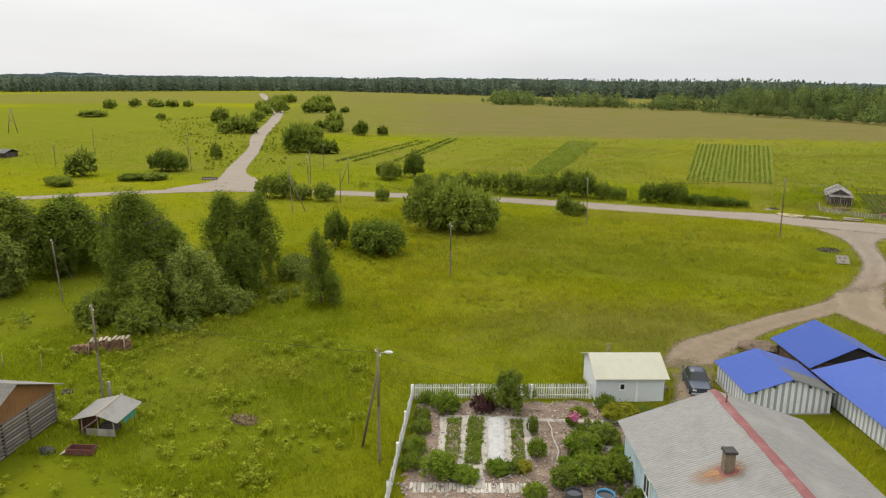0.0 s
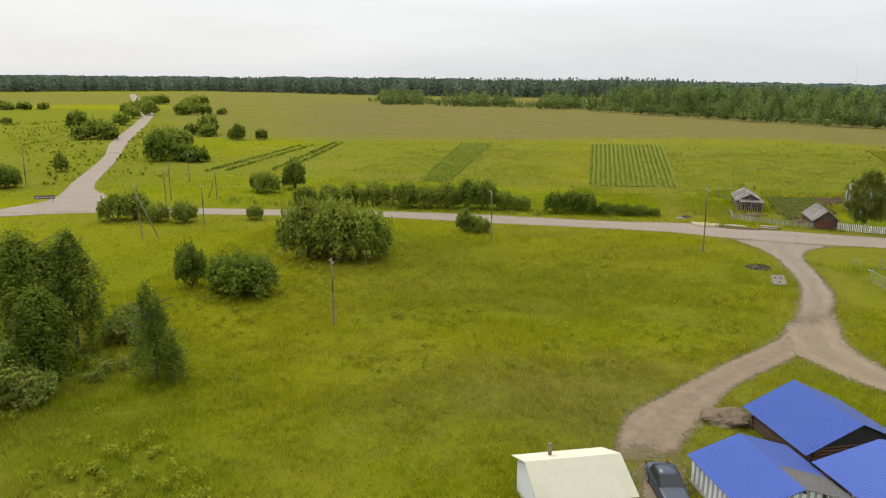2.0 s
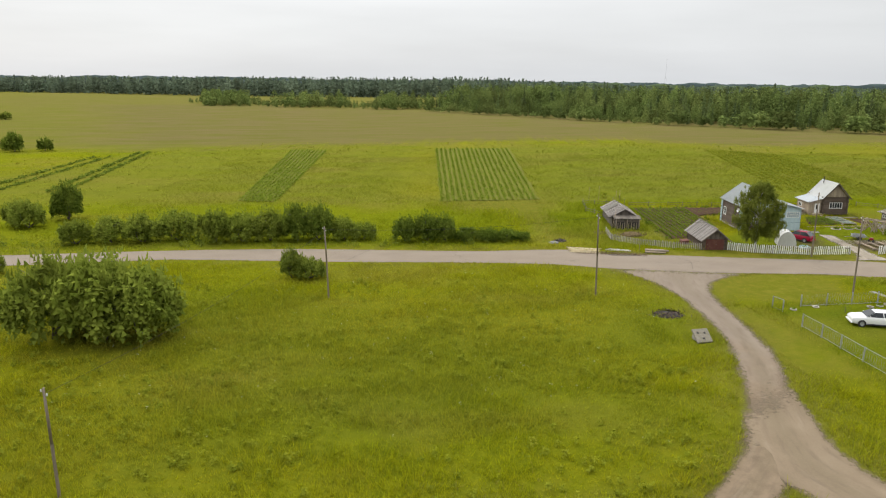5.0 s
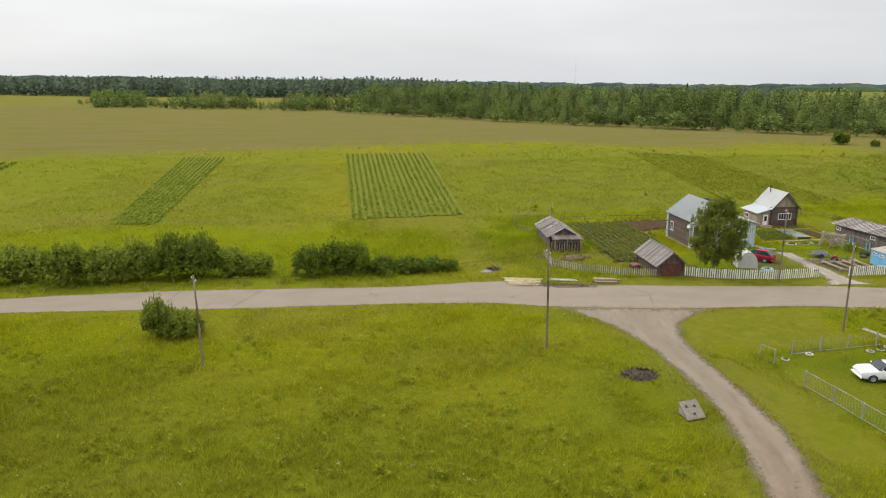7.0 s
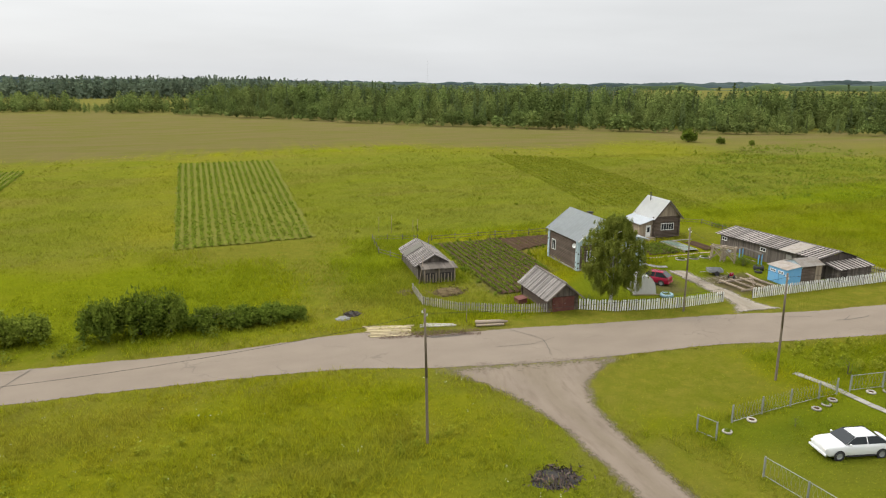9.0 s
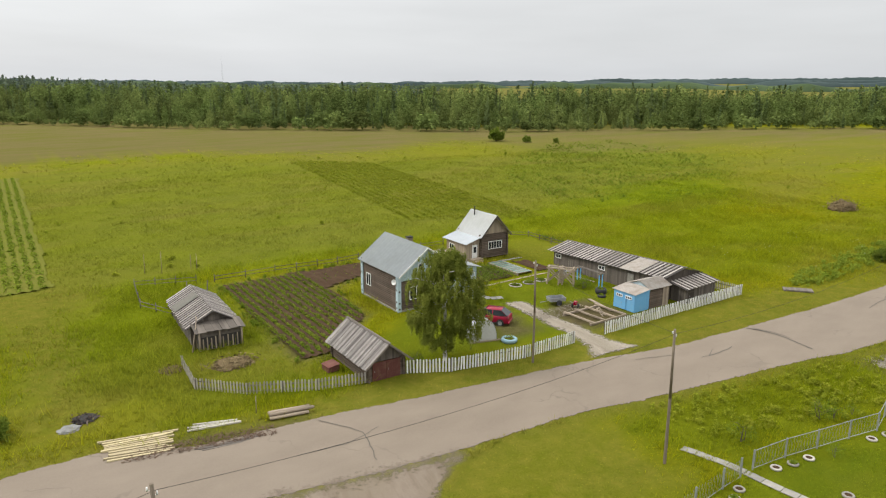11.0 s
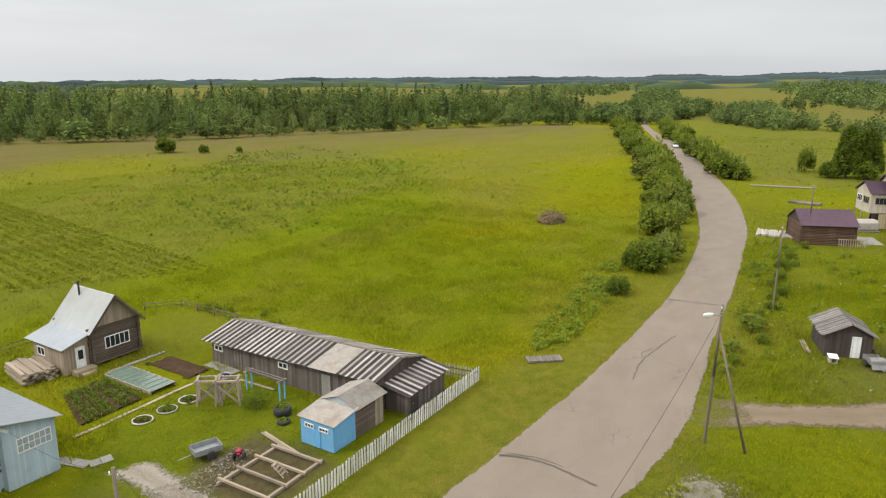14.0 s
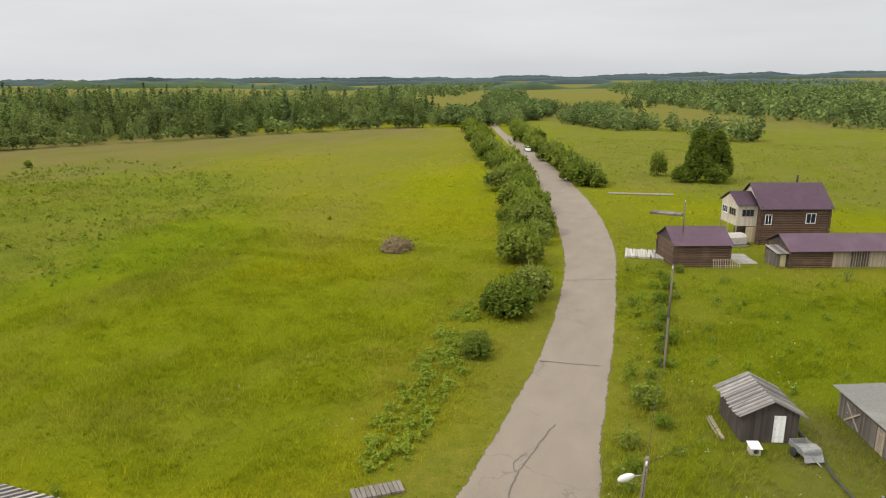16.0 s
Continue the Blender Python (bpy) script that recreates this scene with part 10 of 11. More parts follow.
van = thing("covered_van", 147.6, 112.6, "grey-white sheet drawn over a parked van by the barn", "covered van", rz=VILLAGE + 8)
part("sheet", bevelled(1.9, 4.0, 1.8, 0.42), PATCH_SHEET, van)
part("hem", bevelled(2.0, 4.1, 0.22, 0.05), DULL_SHEET, van)
mound("haystack", 128.2, 155.0, 2.6, 1.9, 1.55, STRAW, "weathered brown heap of old hay", "hay heap", 1)
mound("compost_mound", 18.7, 147.8, 1.7, 1.2, 0.45, STRAW, "low heap of withered weeds", "compost heap", 2)
mound("ash_mound", 7.2, 144.2, 0.85, 0.7, 0.28, SOOT_AND_SHADE, "black burnt patch of ash", "ash heap", 3)
mound("ash_mound", 6.1, 143.2, 0.7, 0.6, 0.25, DULL_SHEET, "grey ash and rubble", "ash heap", 4)
mound("rubbish_mound", 13.2, 110.9, 1.5, 1.1, 0.22, SOOT_AND_SHADE, "dark heap of burnt rubbish in the grass", "rubble", 5)
mound("earth_mound", 3.4, 66.2, 2.0, 1.4, 0.75, HEAP, "bare earth heap beside the log barn", "earth heap", 6)
mound("rubble_mound", 63.4, 117.3, 1.5, 1.2, 0.06, RUBBLE, "trodden grey rubble in the verge", "rubble", 7)
mound("rubbish_mound", 60.9, 113.0, 0.7, 0.5, 0.12, HEAP, "small bare earth heap in the weeds", "earth heap", 9)
mound("hay_tuft", 14.2, 149.4, 0.9, 0.7, 0.3, STRAW, "grey withered tuft by the fence end", "hay heap", 8)


def litter(poly, n, material, label, seed, s=0.22):
    rng = np.random.default_rng(seed)
    p = np.array(poly)
    vs = []
    while len(vs) < n:
        x, y = p[:, 0].min() + np.ptp(p[:, 0]) * rng.random(), p[:, 1].min() + np.ptp(p[:, 1]) * rng.random()
        if inside(np.array([x]), np.array([y]), poly)[0]:
            vs.append((x, y, hz(x, y) + 0.12))
    v, f = leaf_cloud(rng, vs, [(0.1, 0.1, 0.03)] * n, n * 2, s, 0.0, 2.0)
    return tagged(new("bark_litter", np_mesh("bark_litter", v, f, material)), label, "litter", kind="stuff")


litter([(46.2, 141.2), (49.6, 140.6), (53.2, 142.2), (52.6, 143.4), (48.8, 143.2), (46.4, 144.2)], 1200, CHIP, "pale gravel spilled over the yard", 2, 0.055)
litter([(62.0, 119.2), (65.2, 118.4), (65.2, 115.6), (63.2, 114.8), (61.6, 116.8)], 900, CHIP, "grey stones trodden into the verge", 6, 0.05)
litter([(8.2, 136.4), (17.5, 134.6), (17.8, 136.2), (9, 137.8)], 900, LOG_BROWN, "brown bark chips along the road edge", 1, 0.09)


def kennel():
    k = thing("dog_kennel", 88.2, 112.6, "small white dog kennel by the hut wall", "kennel", rz=18)
    part("box", bevelled(0.68, 0.62, 0.52, 0.02), PATCH_SHEET, k)
    part("roof", bevelled(0.85, 0.75, 0.07, 0.02), FENCE_PAINT, k, "", pose(0, 0, 0.52, 0, -8, 0))
    # the doorway is not cut; its shade is a flat black disc
    bm = bmesh.new()
    bmesh.ops.create_circle(bm, cap_ends=True, segments=16, radius=0.17)
    part("opening", bm, SOOT_AND_SHADE, k, "black disc standing for the shaded opening", pose(-0.345, 0.0, 0.28, 0, -90, 0))


def red_box():
    r = thing("wooden_bunker", 24.9, 142.2, "reddish wooden box beside the log shed", "box", rz=5)
    part("box", bevelled(1.0, 1.1, 0.5, 0.02), MAROON, r)
    part("lid", bevelled(1.1, 1.25, 0.06, 0.01), MAROON, r, "", pose(0, 0, 0.5, 0, -6, 0))


def stake(x, y, h, label="thin grey stake in the field"):
    s = thing("stake", x, y, label, "stake", group="stakes")
    bm = bmesh.new()
    tube(bm, (0, 0, -0.05), (0.05, 0.02, h), 0.035, 0.025, 6)
    part("shaft", bm, PALE_WOOD, s)


kennel()
red_box()
for x, y, h in ((18.3, 180.6, 2.4), (20.0, 179.4, 2.8), (23.9, 178.6, 2.1), (23.4, 179.4, 2.0), (-56.9, 37.2, 1.5), (-53.0, 37.9, 1.8), (17.4, 138.4, 1.3)):
    stake(x, y, h)
shrub(31.3, 139.4, 1.2, 0.9, 3, LEAF_DARK, "small dark bush under the birch", "farm shrubs", 500, 0.18)
for k, (x, y, h) in enumerate(((57.1, 146.3, 1.5), (49.1, 115.5, 1.8), (49.9, 115.0, 1.3), (51.7, 114.7, 0.9), (42.0, 116.8, 1.9), (45.1, 112.4, 1.1), (127.1, 113.8, 1.2), (133.4, 100.5, 2.1), (37.9, 146.9, 0.9), (31.5, 111.3, 0.9))):
    shrub(x, y, h, h * 0.6, k, LEAF_BRIGHT, "small bright green shrub", "garden shrubs", 420, 0.17)

# ---- the kitchen garden by the village house ----
soil_bed("soil_garden", [(-17.0, 33.3), (-21.1, 45.0), (-8.8, 49.9), (-5.4, 48.6), (-1.2, 38.2), (-1.6, 35.6), (-14.6, 29.6)], 0, 0, "brown mulched earth of the kitchen garden", 0.0, MULCH)


def strip(name, pts, w, z, material, label, category, kind=""):
    """A flat uneven strip along a line, with ragged edges."""
    line = spline([(*p, 0) for p in pts], 0.4)
    bm = bmesh.new()
    prev = None
    for k, p in enumerate(line):
        d = (line[min(k + 1, len(line) - 1)] - line[max(k - 1, 0)]).normalized()
        s = Vector((-d.y, d.x, 0))
        e0, e1 = (0.06 * noise.noise((p.x * 2, p.y * 2, q)) for q in (0, 9))
        pair = [bm.verts.new((p.x + s.x * (w / 2 + e) * q, p.y + s.y * (w / 2 + e) * q, hz(p.x, p.y) + z + h)) for q, e, h in ((-1, e0, -0.03), (-0.8, 0, 0.0), (0.8, 0, 0.01 * noise.noise(p * 3)), (1, e1, -0.03))]
        if prev:
            for a in range(3):
                bm.faces.new((prev[a], pair[a], pair[a + 1], prev[a + 1]))
        prev = pair
    ob = new(name, mesh_from(name, bm, material))
    return tagged(ob, label, category, kind=kind)


SAND = surface("pale_sand", (0.33, 0.305, 0.265), (0.25, 0.23, 0.195), (0.18, 0.16, 0.13), 0.95, (6, 6, 6), 1.3, bump=0.4)
for k, (a, b) in enumerate((((-18.1, 43.3), (-16.3, 38.6)), ((-16.6, 43.9), (-14.4, 37.4)), ((-15.15, 44.3), (-13.0, 37.6)), ((-13.75, 44.8), (-11.7, 39.0)), ((-12.4, 45.2), (-10.6, 39.7)))):
    strip("garden_path_%d" % (k + 1), [a, ((a[0] + b[0]) / 2 + 0.05, (a[1] + b[1]) / 2), b], 0.5, 0.10, SAND, "pale sandy path between vegetable beds", "path", "structure")
strip("garden_path_6", [(-15.6, 37.1), (-13, 38.0), (-10.5, 39.4)], 0.55, 0.105, SAND, "pale sandy cross path", "path", "structure")
strip("garden_path_7", [(-13.4, 37.8), (-12.7, 36.2), (-12.4, 35.6)], 0.65, 0.11, SAND, "short pale sandy path", "path", "structure")
strip("garden_path_8", [(-18.0, 43.4), (-14.0, 44.9), (-11.7, 45.4), (-8.5, 46.5), (-5.9, 47.4)], 0.45, 0.095, SAND, "pale sandy path along the beds", "path", "structure")
strip("garden_path_9", [(-7.9, 42.8), (-6.4, 43.3), (-4.6, 43.9)], 0.45, 0.1, SAND, "short pale sandy path", "path", "structure")
# cloth over one bed, pegged down and wrinkled
bm = bmesh.new()
bmesh.ops.create_grid(bm, x_segments=14, y_segments=46, size=0.5)
for v in bm.verts:
    q = v.co.copy()
    v.co = Vector((q.x * 1.25, q.y * 6.6, 0.16 + 0.10 * math.cos(q.x * 2.6) + 0.10 * noise.noise((q.x * 6, q.y * 26, 1)) - (0.12 if abs(q.x) > 0.47 or abs(q.y) > 0.49 else 0)))
    v.co.x += 0.08 * noise.noise((q.y * 12, 3, 0))
for f in bm.faces:
    f.smooth = True
cloth = new("bed_cover", mesh_from("bed_cover", bm, WHITE_CLOTH))
cloth.matrix_world = pose(-13.35, 41.4, hz(-13.3, 41.4) + 0.0, 0, 0, 18.8)
tagged(cloth, "wrinkled white cloth stretched over a garden bed", "bed cover")
for k, (a, b, w, mt, lab) in enumerate((((-17.3, 43.5), (-15.2, 37.9), 1.0, LEAF_BRIGHT, "low mixed seedlings in a garden bed"), ((-15.85, 44.0), (-13.8, 37.9), 1.05, LEAF_BRIGHT, "dense green onions in a garden bed"), ((-13.05, 44.9), (-11.2, 39.4), 0.85, LEAF_BRIGHT, "green carrots in a garden bed"))):
    d = Vector((b[0] - a[0], b[1] - a[1], 0)).normalized()
    n = Vector((-d.y, d.x, 0))
    crop_rows("garden_rows", [((a[0] + n.x * s * w / 4, a[1] + n.y * s * w / 4), (b[0] + n.x * s * w / 4, b[1] + n.y * s * w / 4)) for s in (-1.6, -0.5, 0.5, 1.6)], mt, lab, 0.16, 0.34 if k == 1 else 0.22, 0.12, 30 + k, 0.0 if k == 1 else 0.2, 34 if k == 1 else 22, 0.075)
paving("boardwalk", [(-16.5, 34.1), (-9.8, 36.7)], 1.05, 0.06, GREY_PICKET, "grey slatted boardwalk in the garden", 21, 0.24)
strip("hose", [(-11.0, 45.7), (-10.3, 44.4), (-9.9, 43.2), (-9.1, 41.6), (-8.9, 40.4), (-8.2, 39.1)], 0.09, 0.16, SAND, "pale garden hose lying across the bed", "hose")
tree("apple_tree", -13.9, 46.3, "broad", 401, 3.2, 2.4, 6500, 0.13, LEAF_DARK, BARK, "low spreading apple tree by the garden fence", "tree", 0.0, 40)
GARDEN = ((-15.9, 45.5, 1.4, 1.0, LEAF_PURPLE, "dark purple barberry bush by the fence"), (-18.4, 44.5, 1.6, 1.2, LEAF_BRIGHT, "round green currant bush"), (-20.2, 45.0, 1.1, 0.7, LEAF_DARK, "dark currant bush by the fence"), (-19.4, 42.4, 1.1, 0.75, LEAF_DARK, "dark currant bush by the fence"),
          (-18.7, 40.6, 1.2, 0.8, LEAF_DARK, "dark currant bush by the fence"), (-18.0, 38.1, 1.3, 0.85, LEAF_BRIGHT, "green currant bush by the fence"), (-15.4, 36.1, 1.8, 1.2, LEAF_BRIGHT, "tall bright green bush by the boardwalk"), (-17.4, 36.3, 1.0, 0.8, LEAF_BRIGHT, "pale green bush by the boardwalk"),
          (-13.8, 36.3, 0.9, 1.1, LEAF_BRIGHT, "low spreading green bush by the path"), (-12.1, 37.7, 1.0, 0.8, LEAF_BRIGHT, "rounded green bush by the boardwalk"), (-11.2, 38.2, 0.8, 0.6, LEAF_DARK, "small dark bush between garden beds"), (-10.6, 38.5, 0.85, 0.6, LEAF_YELLOW, "bright yellow-green bush among garden beds"),
          (-11.4, 43.4, 1.5, 0.45, LEAF_DARK, "narrow dark bush among garden beds"), (-10.3, 40.5, 1.5, 0.7, LEAF_BRIGHT, "green raspberry clump in mulched earth"), (-7.6, 42.2, 1.6, 1.3, LEAF_BRIGHT, "leafy green raspberry clump by the house"), (-6.6, 39.2, 1.7, 1.3, LEAF_BRIGHT, "leafy green raspberry clump by the house"), (-5.2, 39.6, 1.7, 1.3, LEAF_BRIGHT, "leafy green raspberry clump by the house"),
          (-6.5, 44.1, 1.5, 1.1, LEAF_DARK, "dark green bush in the garden"), (-9.2, 45.8, 0.8, 0.5, LEAF_DARK, "small dark bush between garden beds"), (-6.0, 47.8, 1.3, 1.4, LEAF_YELLOW, "yellow-green bush by the white shed"), (-7.4, 49.2, 1.2, 0.8, LEAF_BRIGHT, "green bush against the white shed"), (-4.6, 49.2, 0.8, 0.7, LEAF_DARK, "low dark bush by the shed"),
          (-7.9, 37.7, 1.4, 0.9, LEAF_DARK, "dark green bush by the boardwalk"), (-9.2, 36.0, 1.0, 0.8, LEAF_BRIGHT, "green bush by the boardwalk"), (-9.0, 47.5, 0.6, 0.7, LEAF_BRIGHT, "low green clump on mulched earth"), (-5.0, 41.6, 1.3, 1.0, LEAF_BRIGHT, "leafy green clump by the house"), (-4.2, 42.8, 1.2, 0.9, LEAF_BRIGHT, "leafy green clump by the house"), (-3.4, 37.4, 1.2, 0.8, LEAF_DARK, "dark green bush by the house"))
for k, (x, y, h, r, mt, lab) in enumerate(GARDEN):
    shrub(x, y, h, r * 1.1, k, mt, lab, "garden bushes", 3000, 0.25)
pk = thing("flower_clump", -8.9, 45.4, "tall pink flowers in the garden", "flowers")
v_, f_ = leaf_cloud(np.random.default_rng(5), [(0, 0, 0.75), (0.15, 0.1, 0.95), (-0.15, 0.05, 0.8)], [(0.25, 0.25, 0.3)] * 3, 150, 0.12)
ob_ = new("blossom", np_mesh("blossom", v_, f_, PINK))
ob_.parent = pk
v_, f_ = leaf_cloud(np.random.default_rng(6), [(0, 0, 0.3)], [(0.28, 0.28, 0.3)], 90, 0.13)
ob_ = new("leaves", np_mesh("leaves", v_, f_, LEAF_DARK))
ob_.parent = pk
rng_ = random.Random(12)
for k in range(26):
    x, y = -8.5 + 6.5 * rng_.random(), 36.5 + 10.5 * rng_.random()
    if 0.917 * (x + 5) + 0.4 * (y - 41) < 0.6:
        shrub(x, y, 0.35 + 0.5 * rng_.random(), 0.3 + 0.35 * rng_.random(), k, LEAF_BRIGHT if k % 2 else LEAF_DARK, "small leafy garden plant", "garden plants", 600, 0.42)

litter([(-17.0, 33.3), (-21.1, 45.0), (-8.8, 49.9), (-5.4, 48.6), (-1.2, 38.2), (-1.6, 35.6), (-14.6, 29.6)], 2600, CHIP, "pale stone chips strewn over the mulch", 4, 0.13)

# ---- things in the grass beyond the garden ----
def canopy():
    c = thing("lean_shelter", -39.8, 32.9, "small open shelter of scrap with a pale grey roof", "shelter", rz=16)
    for x, y in ((-1.25, -1.2), (1.2, -1.2), (-1.25, 1.3), (1.2, 1.3), (0.0, -1.2)):
        bm = bmesh.new()
        tube(bm, (x, y, -0.05), (x * 0.95, y, 1.35 if x else 1.75), 0.05, 0.045, 6)
        part("post", bm, PALE_WOOD, c)
    for s in (-1, 1):
        sheet("roof_slope", c, SHELTER, (0.2, -1.65, 1.85), (0.2, 1.65, 1.85), (s * 1.75, 1.65, 1.35), (s * 1.75, -1.65, 1.35), None, 0.03, "pale grey board roof")
    bm = bmesh.new()
    bar_between(bm, (0.2, -1.72, 1.89), (0.2, 1.72, 1.89), 0.12, 0.05)
    part("ridge_board", bm, PALE_WOOD, c)
    vboards("panel", c, MAROON, (-1.35, -1.3), (-1.35, 1.0), 0, 1.25, 0.3, 0.03, 5, "dark rusty side panel")
    vboards("panel", c, GREEN_PAINT, (1.3, -0.2), (1.3, 1.3), 0.55, 1.2, 0.4, 0.03, 6, "green painted panel")
    vboards("panel", c, GREY_PICKET, (-0.9, -1.25), (1.25, -1.25), 0.05, 0.6, 0.3, 0.03, 7, "pale low front board")
    bm = bmesh.new()
    bar_between(bm, (-1.1, -1.32, 0.55), (0.1, -1.32, 1.4), 0.05, 0.07)
    part("brace", bm, PALE_WOOD, c)
    mound("scrap_heap", -39.8, 33.0, 0.8, 0.7, 0.5, GREY_WOOD, "grey scrap stored under the shelter", "scrap", 21)


def firewood():
    w = thing("firewood_stack", -52.3, 43.5, "long stack of split firewood under pale slabs", "firewood", rz=37)
    rng = random.Random(3)
    bm = bmesh.new()
    tube(bm, (0, -0.28, 0), (0, 0.28, 0), 0.075, 0.07, 6)
    me = mesh_from("billet", bm, BILLET)
    for k in range(30):
        for j in range(9):
            hgt = 0.09 + 0.135 * j
            if hgt > 1.2 - 0.25 * abs(math.sin(k * 0.4)) - (0.5 if k < 9 and j > 5 else 0):
                continue
            piece("billet", me, w, pose(-2.5 + 0.17 * k + rng.gauss(0, 0.02), rng.gauss(0, 0.05), hgt, rng.gauss(0, 3), rng.gauss(0, 8), rng.gauss(0, 4)) @ Matrix.Diagonal((1 + 0.2 * rng.random(), 1, 1 + 0.2 * rng.random(), 1)))
    for k in range(9):
        bm = bmesh.new()
        box(bm, -0.5, 0.5, -0.12, 0.12, 0, 0.05)
        part("cover_slab", bm, PALE_WOOD, w, "", pose(-0.8 + 0.38 * k, rng.gauss(0, 0.12), 1.22 + 0.02 * (k % 2), 0, 0, 90 + rng.gauss(0, 8)))
    for x in (-1.0, 2.0):
        bm = bmesh.new()
        tube(bm, (x, -0.5, 0), (x, -0.45, 1.2), 0.06, 0.05, 6)
        part("prop", bm, PALE_WOOD, w)


def broken_trough():
    t = thing("wooden_trough", -38.6, 29.6, "broken reddish wooden crate lying in the grass", "crate", rz=20)
    for a, b in (((-0.9, -0.35), (0.9, -0.35)), ((-0.9, 0.35), (0.9, 0.35)), ((0.9, -0.35), (0.9, 0.35)), ((-0.9, -0.35), (-0.9, 0.35))):
        bm = bmesh.new()
        bar_between(bm, (*a, 0.25), (*b, 0.25), 0.04, 0.4)
        part("side", bm, MAROON, t)
    bm = bmesh.new()
    box(bm, -0.9, 0.9, -0.33, 0.33, 0.05, 0.09)
    part("bottom", bm, MAROON, t)
    part("loose_sheet", bevelled(0.5, 0.7, 0.04, 0.01), GREY_PICKET, t, "pale grey sheet", pose(-1.15, 0, 0.1, 0, -25, 0))


canopy()
firewood()
broken_trough()
mound("tarred_sack", -40.9, 28.8, 0.6, 0.45, 0.4, RUBBER, "dark crumpled sack in the grass", "sack", 22)
tyre_planter(-47.6, 35.9, 0.42, 0.25, RUBBER, "old black tyre lying in the meadow", False, 9)
mound("grass_heap", -31.5, 37.4, 1.1, 0.6, 0.35, STRAW, "pale withered grass heap", "hay heap", 23)
stump = thing("concrete_stub", -44.1, 36.9, "short pale concrete stub beside the pole", "post")
part("shaft", bevelled(0.22, 0.22, 1.2, 0.02), CONCRETE, stump)

strip("drain_pipe", [(93.8, 110.0), (90.5, 109.3), (88.9, 108.75), (86.2, 108.2), (84.0, 107.4)], 0.16, 0.2, RUBBER, "black pipe lying across the yard", "pipe")


def far_barn():
    b = thing("far_barn", -220, 153, "low dark barn far across the meadow", "barn", rz=10)
    for p0, p1, sd in (((-5, -2.5), (5, -2.5), 1), ((5, -2.5), (5, 2.5), 2), ((-5, 2.5), (5, 2.5), 3), ((-5, -2.5), (-5, 2.5), 4)):
        vboards("wall", b, DARK_WOOD, p0, p1, 0, 1.6, 0.4, 0.05, sd)
    for s in (-1, 1):
        sheet("roof_slope", b, SLATE_DARK, (-5.5, 0, 2.6), (5.5, 0, 2.6), (5.5, s * 3.2, 1.5), (-5.5, s * 3.2, 1.5), None, 0.05, "grey roof")


def power_frame(x, y, h):
    t = thing("power_pylon", x, y, "A-shaped wooden power pylon in the far meadow", "pylon", rz=30, group="pylons")
    for s in (-1, 1):
        bm = bmesh.new()
        tube(bm, (s * 2.0, 0, 0), (s * 0.2, 0, h), 0.2, 0.14, 7)
        part("leg", bm, POLE_WOOD, t)
    bm = bmesh.new()
    bar_between(bm, (-1.1, 0, h * 0.5), (1.1, 0, h * 0.5), 0.16, 0.16)
    part("cross_beam", bm, POLE_WOOD, t)


def road_sign():
    s = thing("road_sign", -117.6, 133.6, "wide dark sign board at the junction, lettering unreadable", "sign", rz=25)
    for x in (-1.5, 1.5):
        part("post", bevelled(0.1, 0.1, 1.6, 0.01), STEEL, s, "", Matrix.Translation((x, 0, 0)))
    part("board", bevelled(3.8, 0.06, 0.75, 0.01), GREY_WOOD, s, "", Matrix.Translation((0, -0.09, 0.85)))
    for k in range(5):
        part("lettering_bar", bevelled(0.5, 0.02, 0.2, 0.004), GREY_PICKET, s, "", Matrix.Translation((-1.4 + 0.7 * k, -0.13, 1.08)))


def radio_mast(x, y, h):
    m = thing("radio_mast", x, y, "thin lattice mast far beyond the forest", "mast", z=hz(x, y))
    for a in range(3):
        bm = bmesh.new()
        tube(bm, (1.6 * math.cos(a * 2.1), 1.6 * math.sin(a * 2.1), 0), (0.3 * math.cos(a * 2.1), 0.3 * math.sin(a * 2.1), h), 0.06, 0.04, 5)
        part("leg", bm, STEEL, m)


far_barn()
power_frame(-308, 222.6, 11.0)
power_frame(-322, 200, 11.0)
road_sign()
radio_mast(330, 1190, 52)


# ---- rank weeds and flowers ----
def weeds(name, poly, density, h0, h1, material, seed, label, size=0.17, leaves=30):
    rng = np.random.default_rng(seed)
    p = np.array(poly)
    n = int(np.ptp(p[:, 0]) * np.ptp(p[:, 1]) * density)
    x, y = p[:, 0].min() + np.ptp(p[:, 0]) * rng.random(n), p[:, 1].min() + np.ptp(p[:, 1]) * rng.random(n)
    ok = inside(x, y, poly)
    for q in keep_out():
        ok &= ~inside(x, y, q)
    drift = 0.6 * patches(x, y, 7, 21) + 0.4 * patches(x, y, 2.5, 22)
    ok &= rng.random(n) < 0.04 + 1.0 * np.clip((drift - 0.42) / 0.2, 0, 1)
    x, y = x[ok], y[ok]
    h = h0 + (h1 - h0) * rng.random(len(x))
    c = np.c_[x, y, 1.45 * np.tanh(x / 95.0) + h * 0.5]
    r = np.c_[h * 0.42, h * 0.42, h * 0.5]
    v, f = leaf_cloud(rng, c, r, len(c) * leaves, size, 0.0, 0.6)
    v[:, 2] = np.maximum(v[:, 2], 1.45 * np.tanh(v[:, 0] / 95.0) + 0.02)
    return tagged(new(name, np_mesh(name, v, f, material)), label, "weeds", kind="stuff")


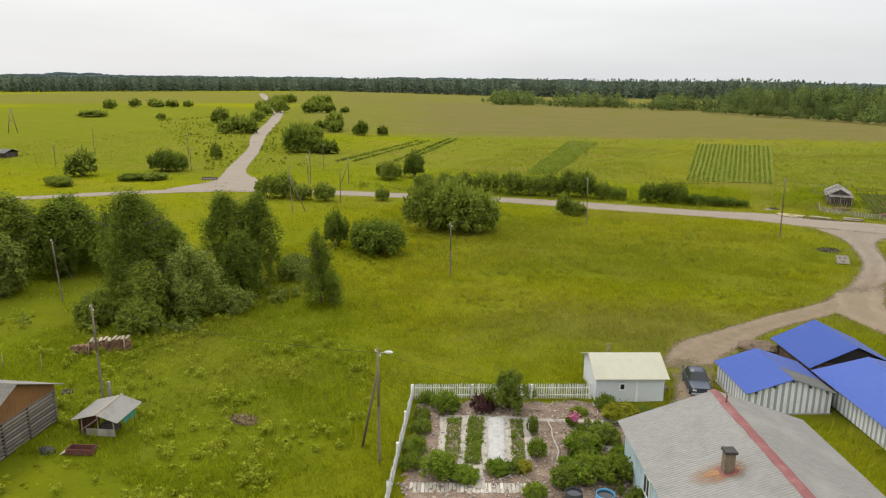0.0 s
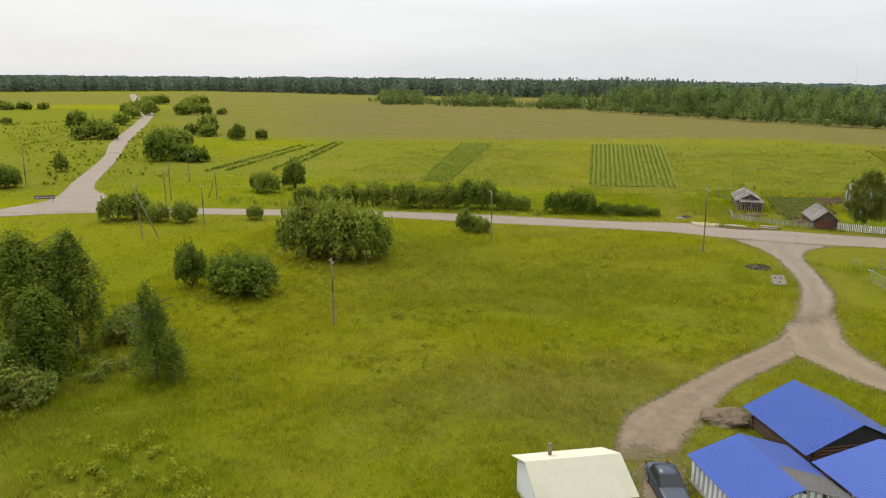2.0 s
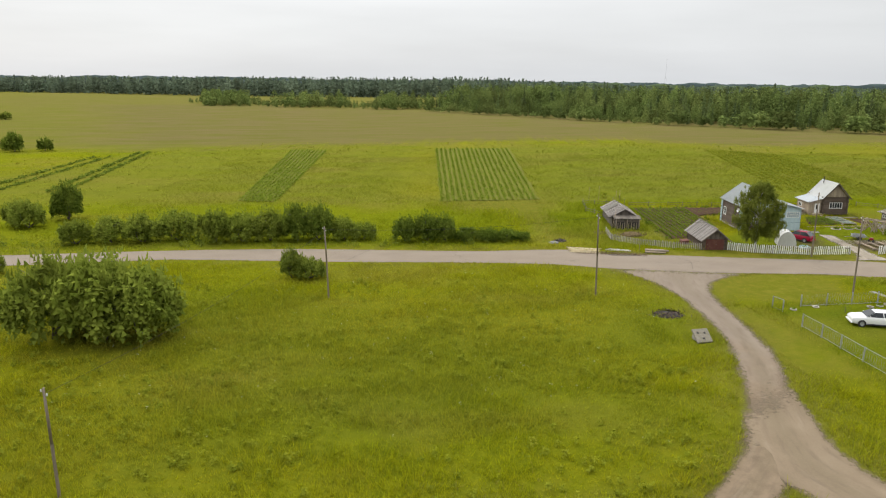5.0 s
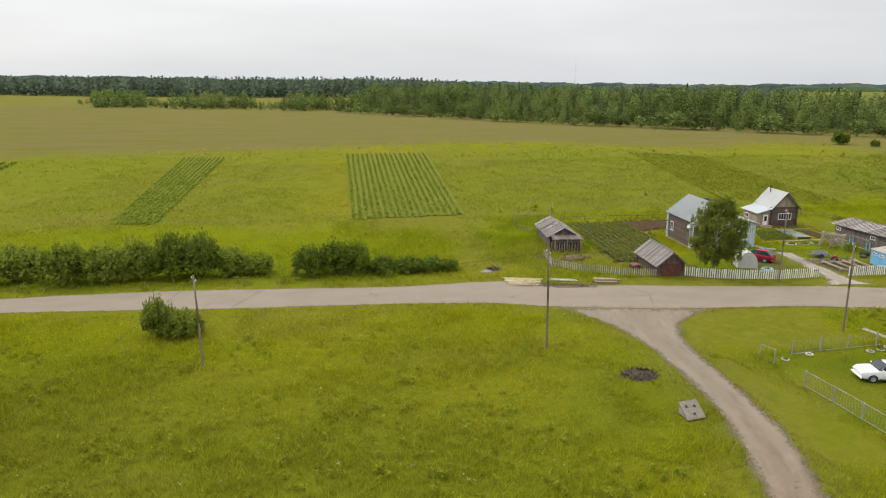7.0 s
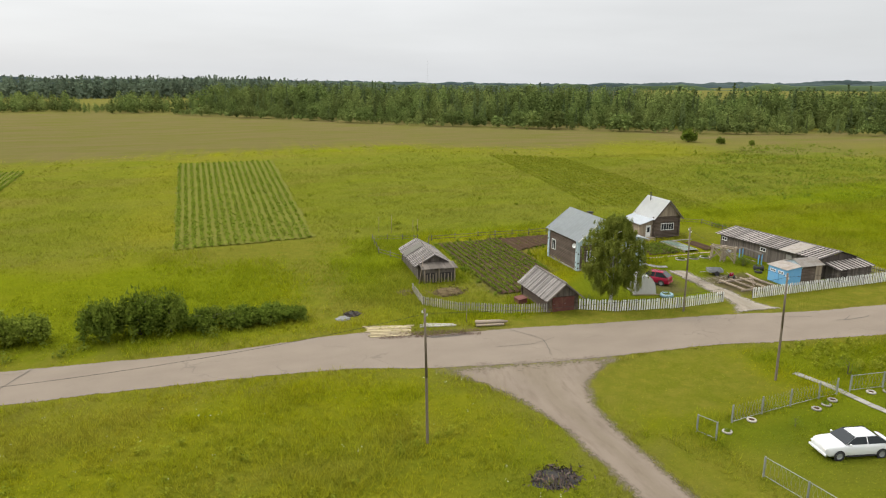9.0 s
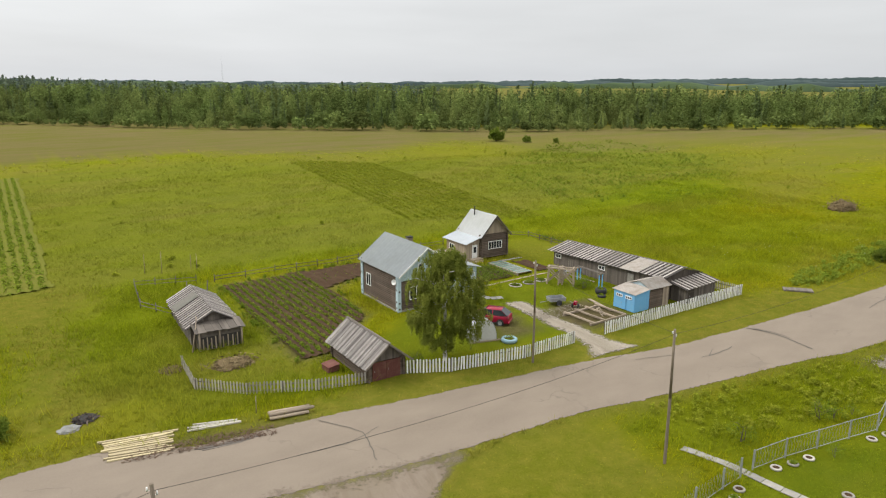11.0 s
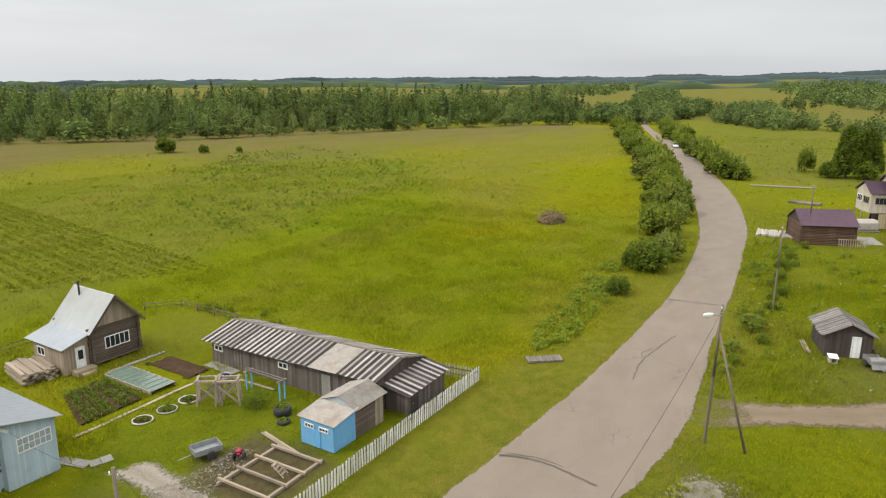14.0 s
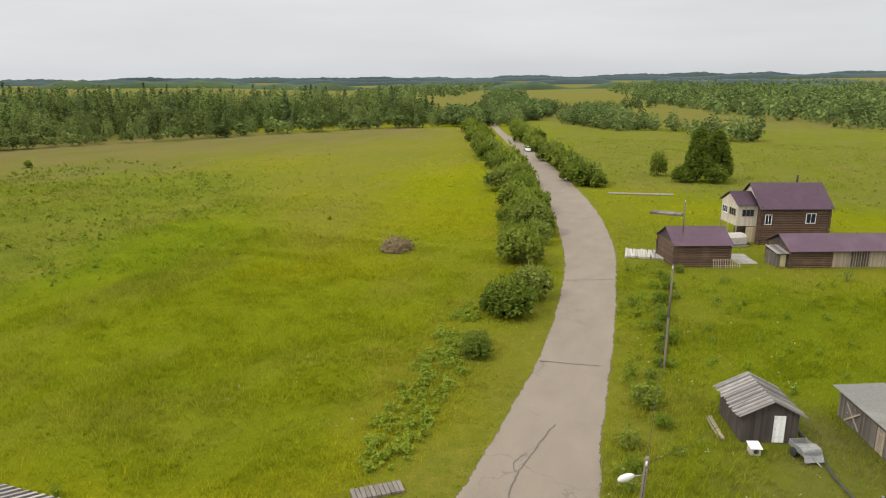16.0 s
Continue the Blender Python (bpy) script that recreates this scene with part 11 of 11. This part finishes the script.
weeds("roadside_weeds", [(40, 123.6), (68, 118.9), (68, 114.5), (52, 114), (41, 118)], 2.2, 0.25, 0.6, LEAF_MEADOW, 1, "rank green weeds beside the asphalt", 0.12, 34)
weeds("roadside_weeds_far", [(75.5, 121), (98, 122.6), (130, 125.5), (134, 120), (100, 117), (78, 113)], 0.6, 0.5, 1.1, LEAF_BRIGHT, 2, "rank green weeds on the road shoulder")
weeds("yard_weeds", [(84, 116), (132, 118), (132, 96), (98, 92), (96, 108)], 0.12, 0.4, 0.9, LEAF_BRIGHT, 3, "scattered weeds in the paddock")
weeds("ditch_weeds", [(77.5, 132.4), (88, 132.9), (100, 133.6), (112, 135.2), (111, 139.4), (96, 138.2), (84, 136.6), (77.5, 135.4)], 2.6, 0.3, 0.8, LEAF_CROP, 4, "rank weeds in the roadside ditch")
weeds("grove_weeds", [(-66, 46), (-50, 46), (-45, 60), (-46, 74), (-52, 78), (-66, 66)], 0.5, 0.6, 1.4, LEAF_BIRCH, 5, "tall weeds under the grove", 0.28)
weeds("verge_weeds", [(-84, 141.6), (-2, 141.4), (3, 143.4), (-4, 148.5), (-60, 150), (-86, 146)], 0.35, 0.5, 1.3, LEAF_WILLOW, 6, "rank weeds below the hedge")
weeds("meadow_weeds", [(-70, 24), (-22, 24), (-24, 50), (-40, 58), (-70, 50)], 0.8, 0.35, 0.9, LEAF_MEADOW, 7, "patches of leafy weeds in the near meadow")
weeds("meadow_weeds_mid", [(-40, 60), (8, 80), (14, 120), (-60, 128), (-60, 90)], 0.55, 0.35, 0.7, LEAF_MEADOW, 8, "patches of leafy weeds in the meadow", 0.15, 20)
weeds("field_weeds", [(0, 175), (60, 178), (160, 160), (170, 270), (60, 290), (0, 200)], 0.008, 0.3, 0.6, LEAF_MEADOW, 9, "leafy weeds scattered in the field", 0.3)
weeds("far_meadow_weeds", [(-330, 330), (-128, 145), (-112, 165), (-140, 215), (-195, 290), (-300, 400)], 0.09, 0.4, 0.9, LEAF_MEADOW, 12, "hummocks of leafy weeds in the far meadow", 0.4, 14)
weeds("lush_weeds", [(93, 185), (112, 175), (133, 183), (164, 204), (188, 228), (200, 275), (168, 275), (131, 248), (102, 215)], 0.34, 0.2, 0.5, LEAF_CROP, 13, "rank green patch in the field", 0.24, 12)
weeds("plot_edge_weeds", [(26.2, 144.4), (33.6, 151.6), (34.8, 162), (42, 164.6), (42, 165.4), (33.6, 162.8), (32.8, 152.2), (26.2, 145.4)], 4.0, 0.2, 0.45, LEAF_BRIGHT, 14, "green weeds along the potato plot", 0.14, 22)
weeds("plot_edge_weeds", [(22.9, 145), (23.9, 145), (24.4, 170.4), (42, 170.0), (42, 171), (23.4, 171.4)], 4.0, 0.2, 0.5, LEAF_BRIGHT, 15, "green weeds behind the potato plot", 0.14, 22)
weeds("barn_weeds", [(61, 171), (68, 170), (69.5, 156), (67, 139), (70, 139), (72, 172), (60, 176)], 0.5, 0.4, 0.9, LEAF_BRIGHT, 10, "tall weeds behind the barn")


def flowers(poly, n, material, label, seed, size=0.075):
    rng = np.random.default_rng(seed)
    p = np.array(poly)
    x, y = p[:, 0].min() + np.ptp(p[:, 0]) * rng.random(n), p[:, 1].min() + np.ptp(p[:, 1]) * rng.random(n)
    drift = np.sin(0.8 * x + 2 * np.sin(0.5 * y)) + np.sin(0.7 * y + 1.5 * np.sin(0.6 * x))
    ok = inside(x, y, poly) & (drift > 0.2)
    for q in keep_out():
        ok &= ~inside(x, y, q)
    x, y = x[ok], y[ok]
    c = np.c_[x, y, 1.45 * np.tanh(x / 95.0) + 0.55 + 0.25 * rng.random(len(x))]
    v, f = leaf_cloud(rng, c, np.full((len(c), 3), 0.1), len(c) * 2, size, 0.0, 2.5)
    return tagged(new("meadow_flowers", np_mesh("meadow_flowers", v, f, material)), label, "flowers", kind="stuff")


FLOWER_WHITE = foliage("white_umbels", (0.32, 0.35, 0.20), (0.50, 0.52, 0.34), (0.42, 0.45, 0.28))
flowers([(-40, 84), (14, 84), (14, 128), (-40, 128)], 700, FLOWER_WHITE, "white umbels in the meadow", 1)
flowers([(76, 121), (132, 124), (132, 108), (80, 108)], 450, FLOWER_WHITE, "white umbels on the road shoulder", 2)
flowers([(78, 130), (104, 131), (110, 150), (80, 150)], 250, FLOWER_WHITE, "white umbels by the ditch", 3)
flowers([(-60, 55), (10, 75), (10, 128), (-60, 128)], 1800, LEAF_YELLOW, "small yellow meadow flowers", 4, 0.1)
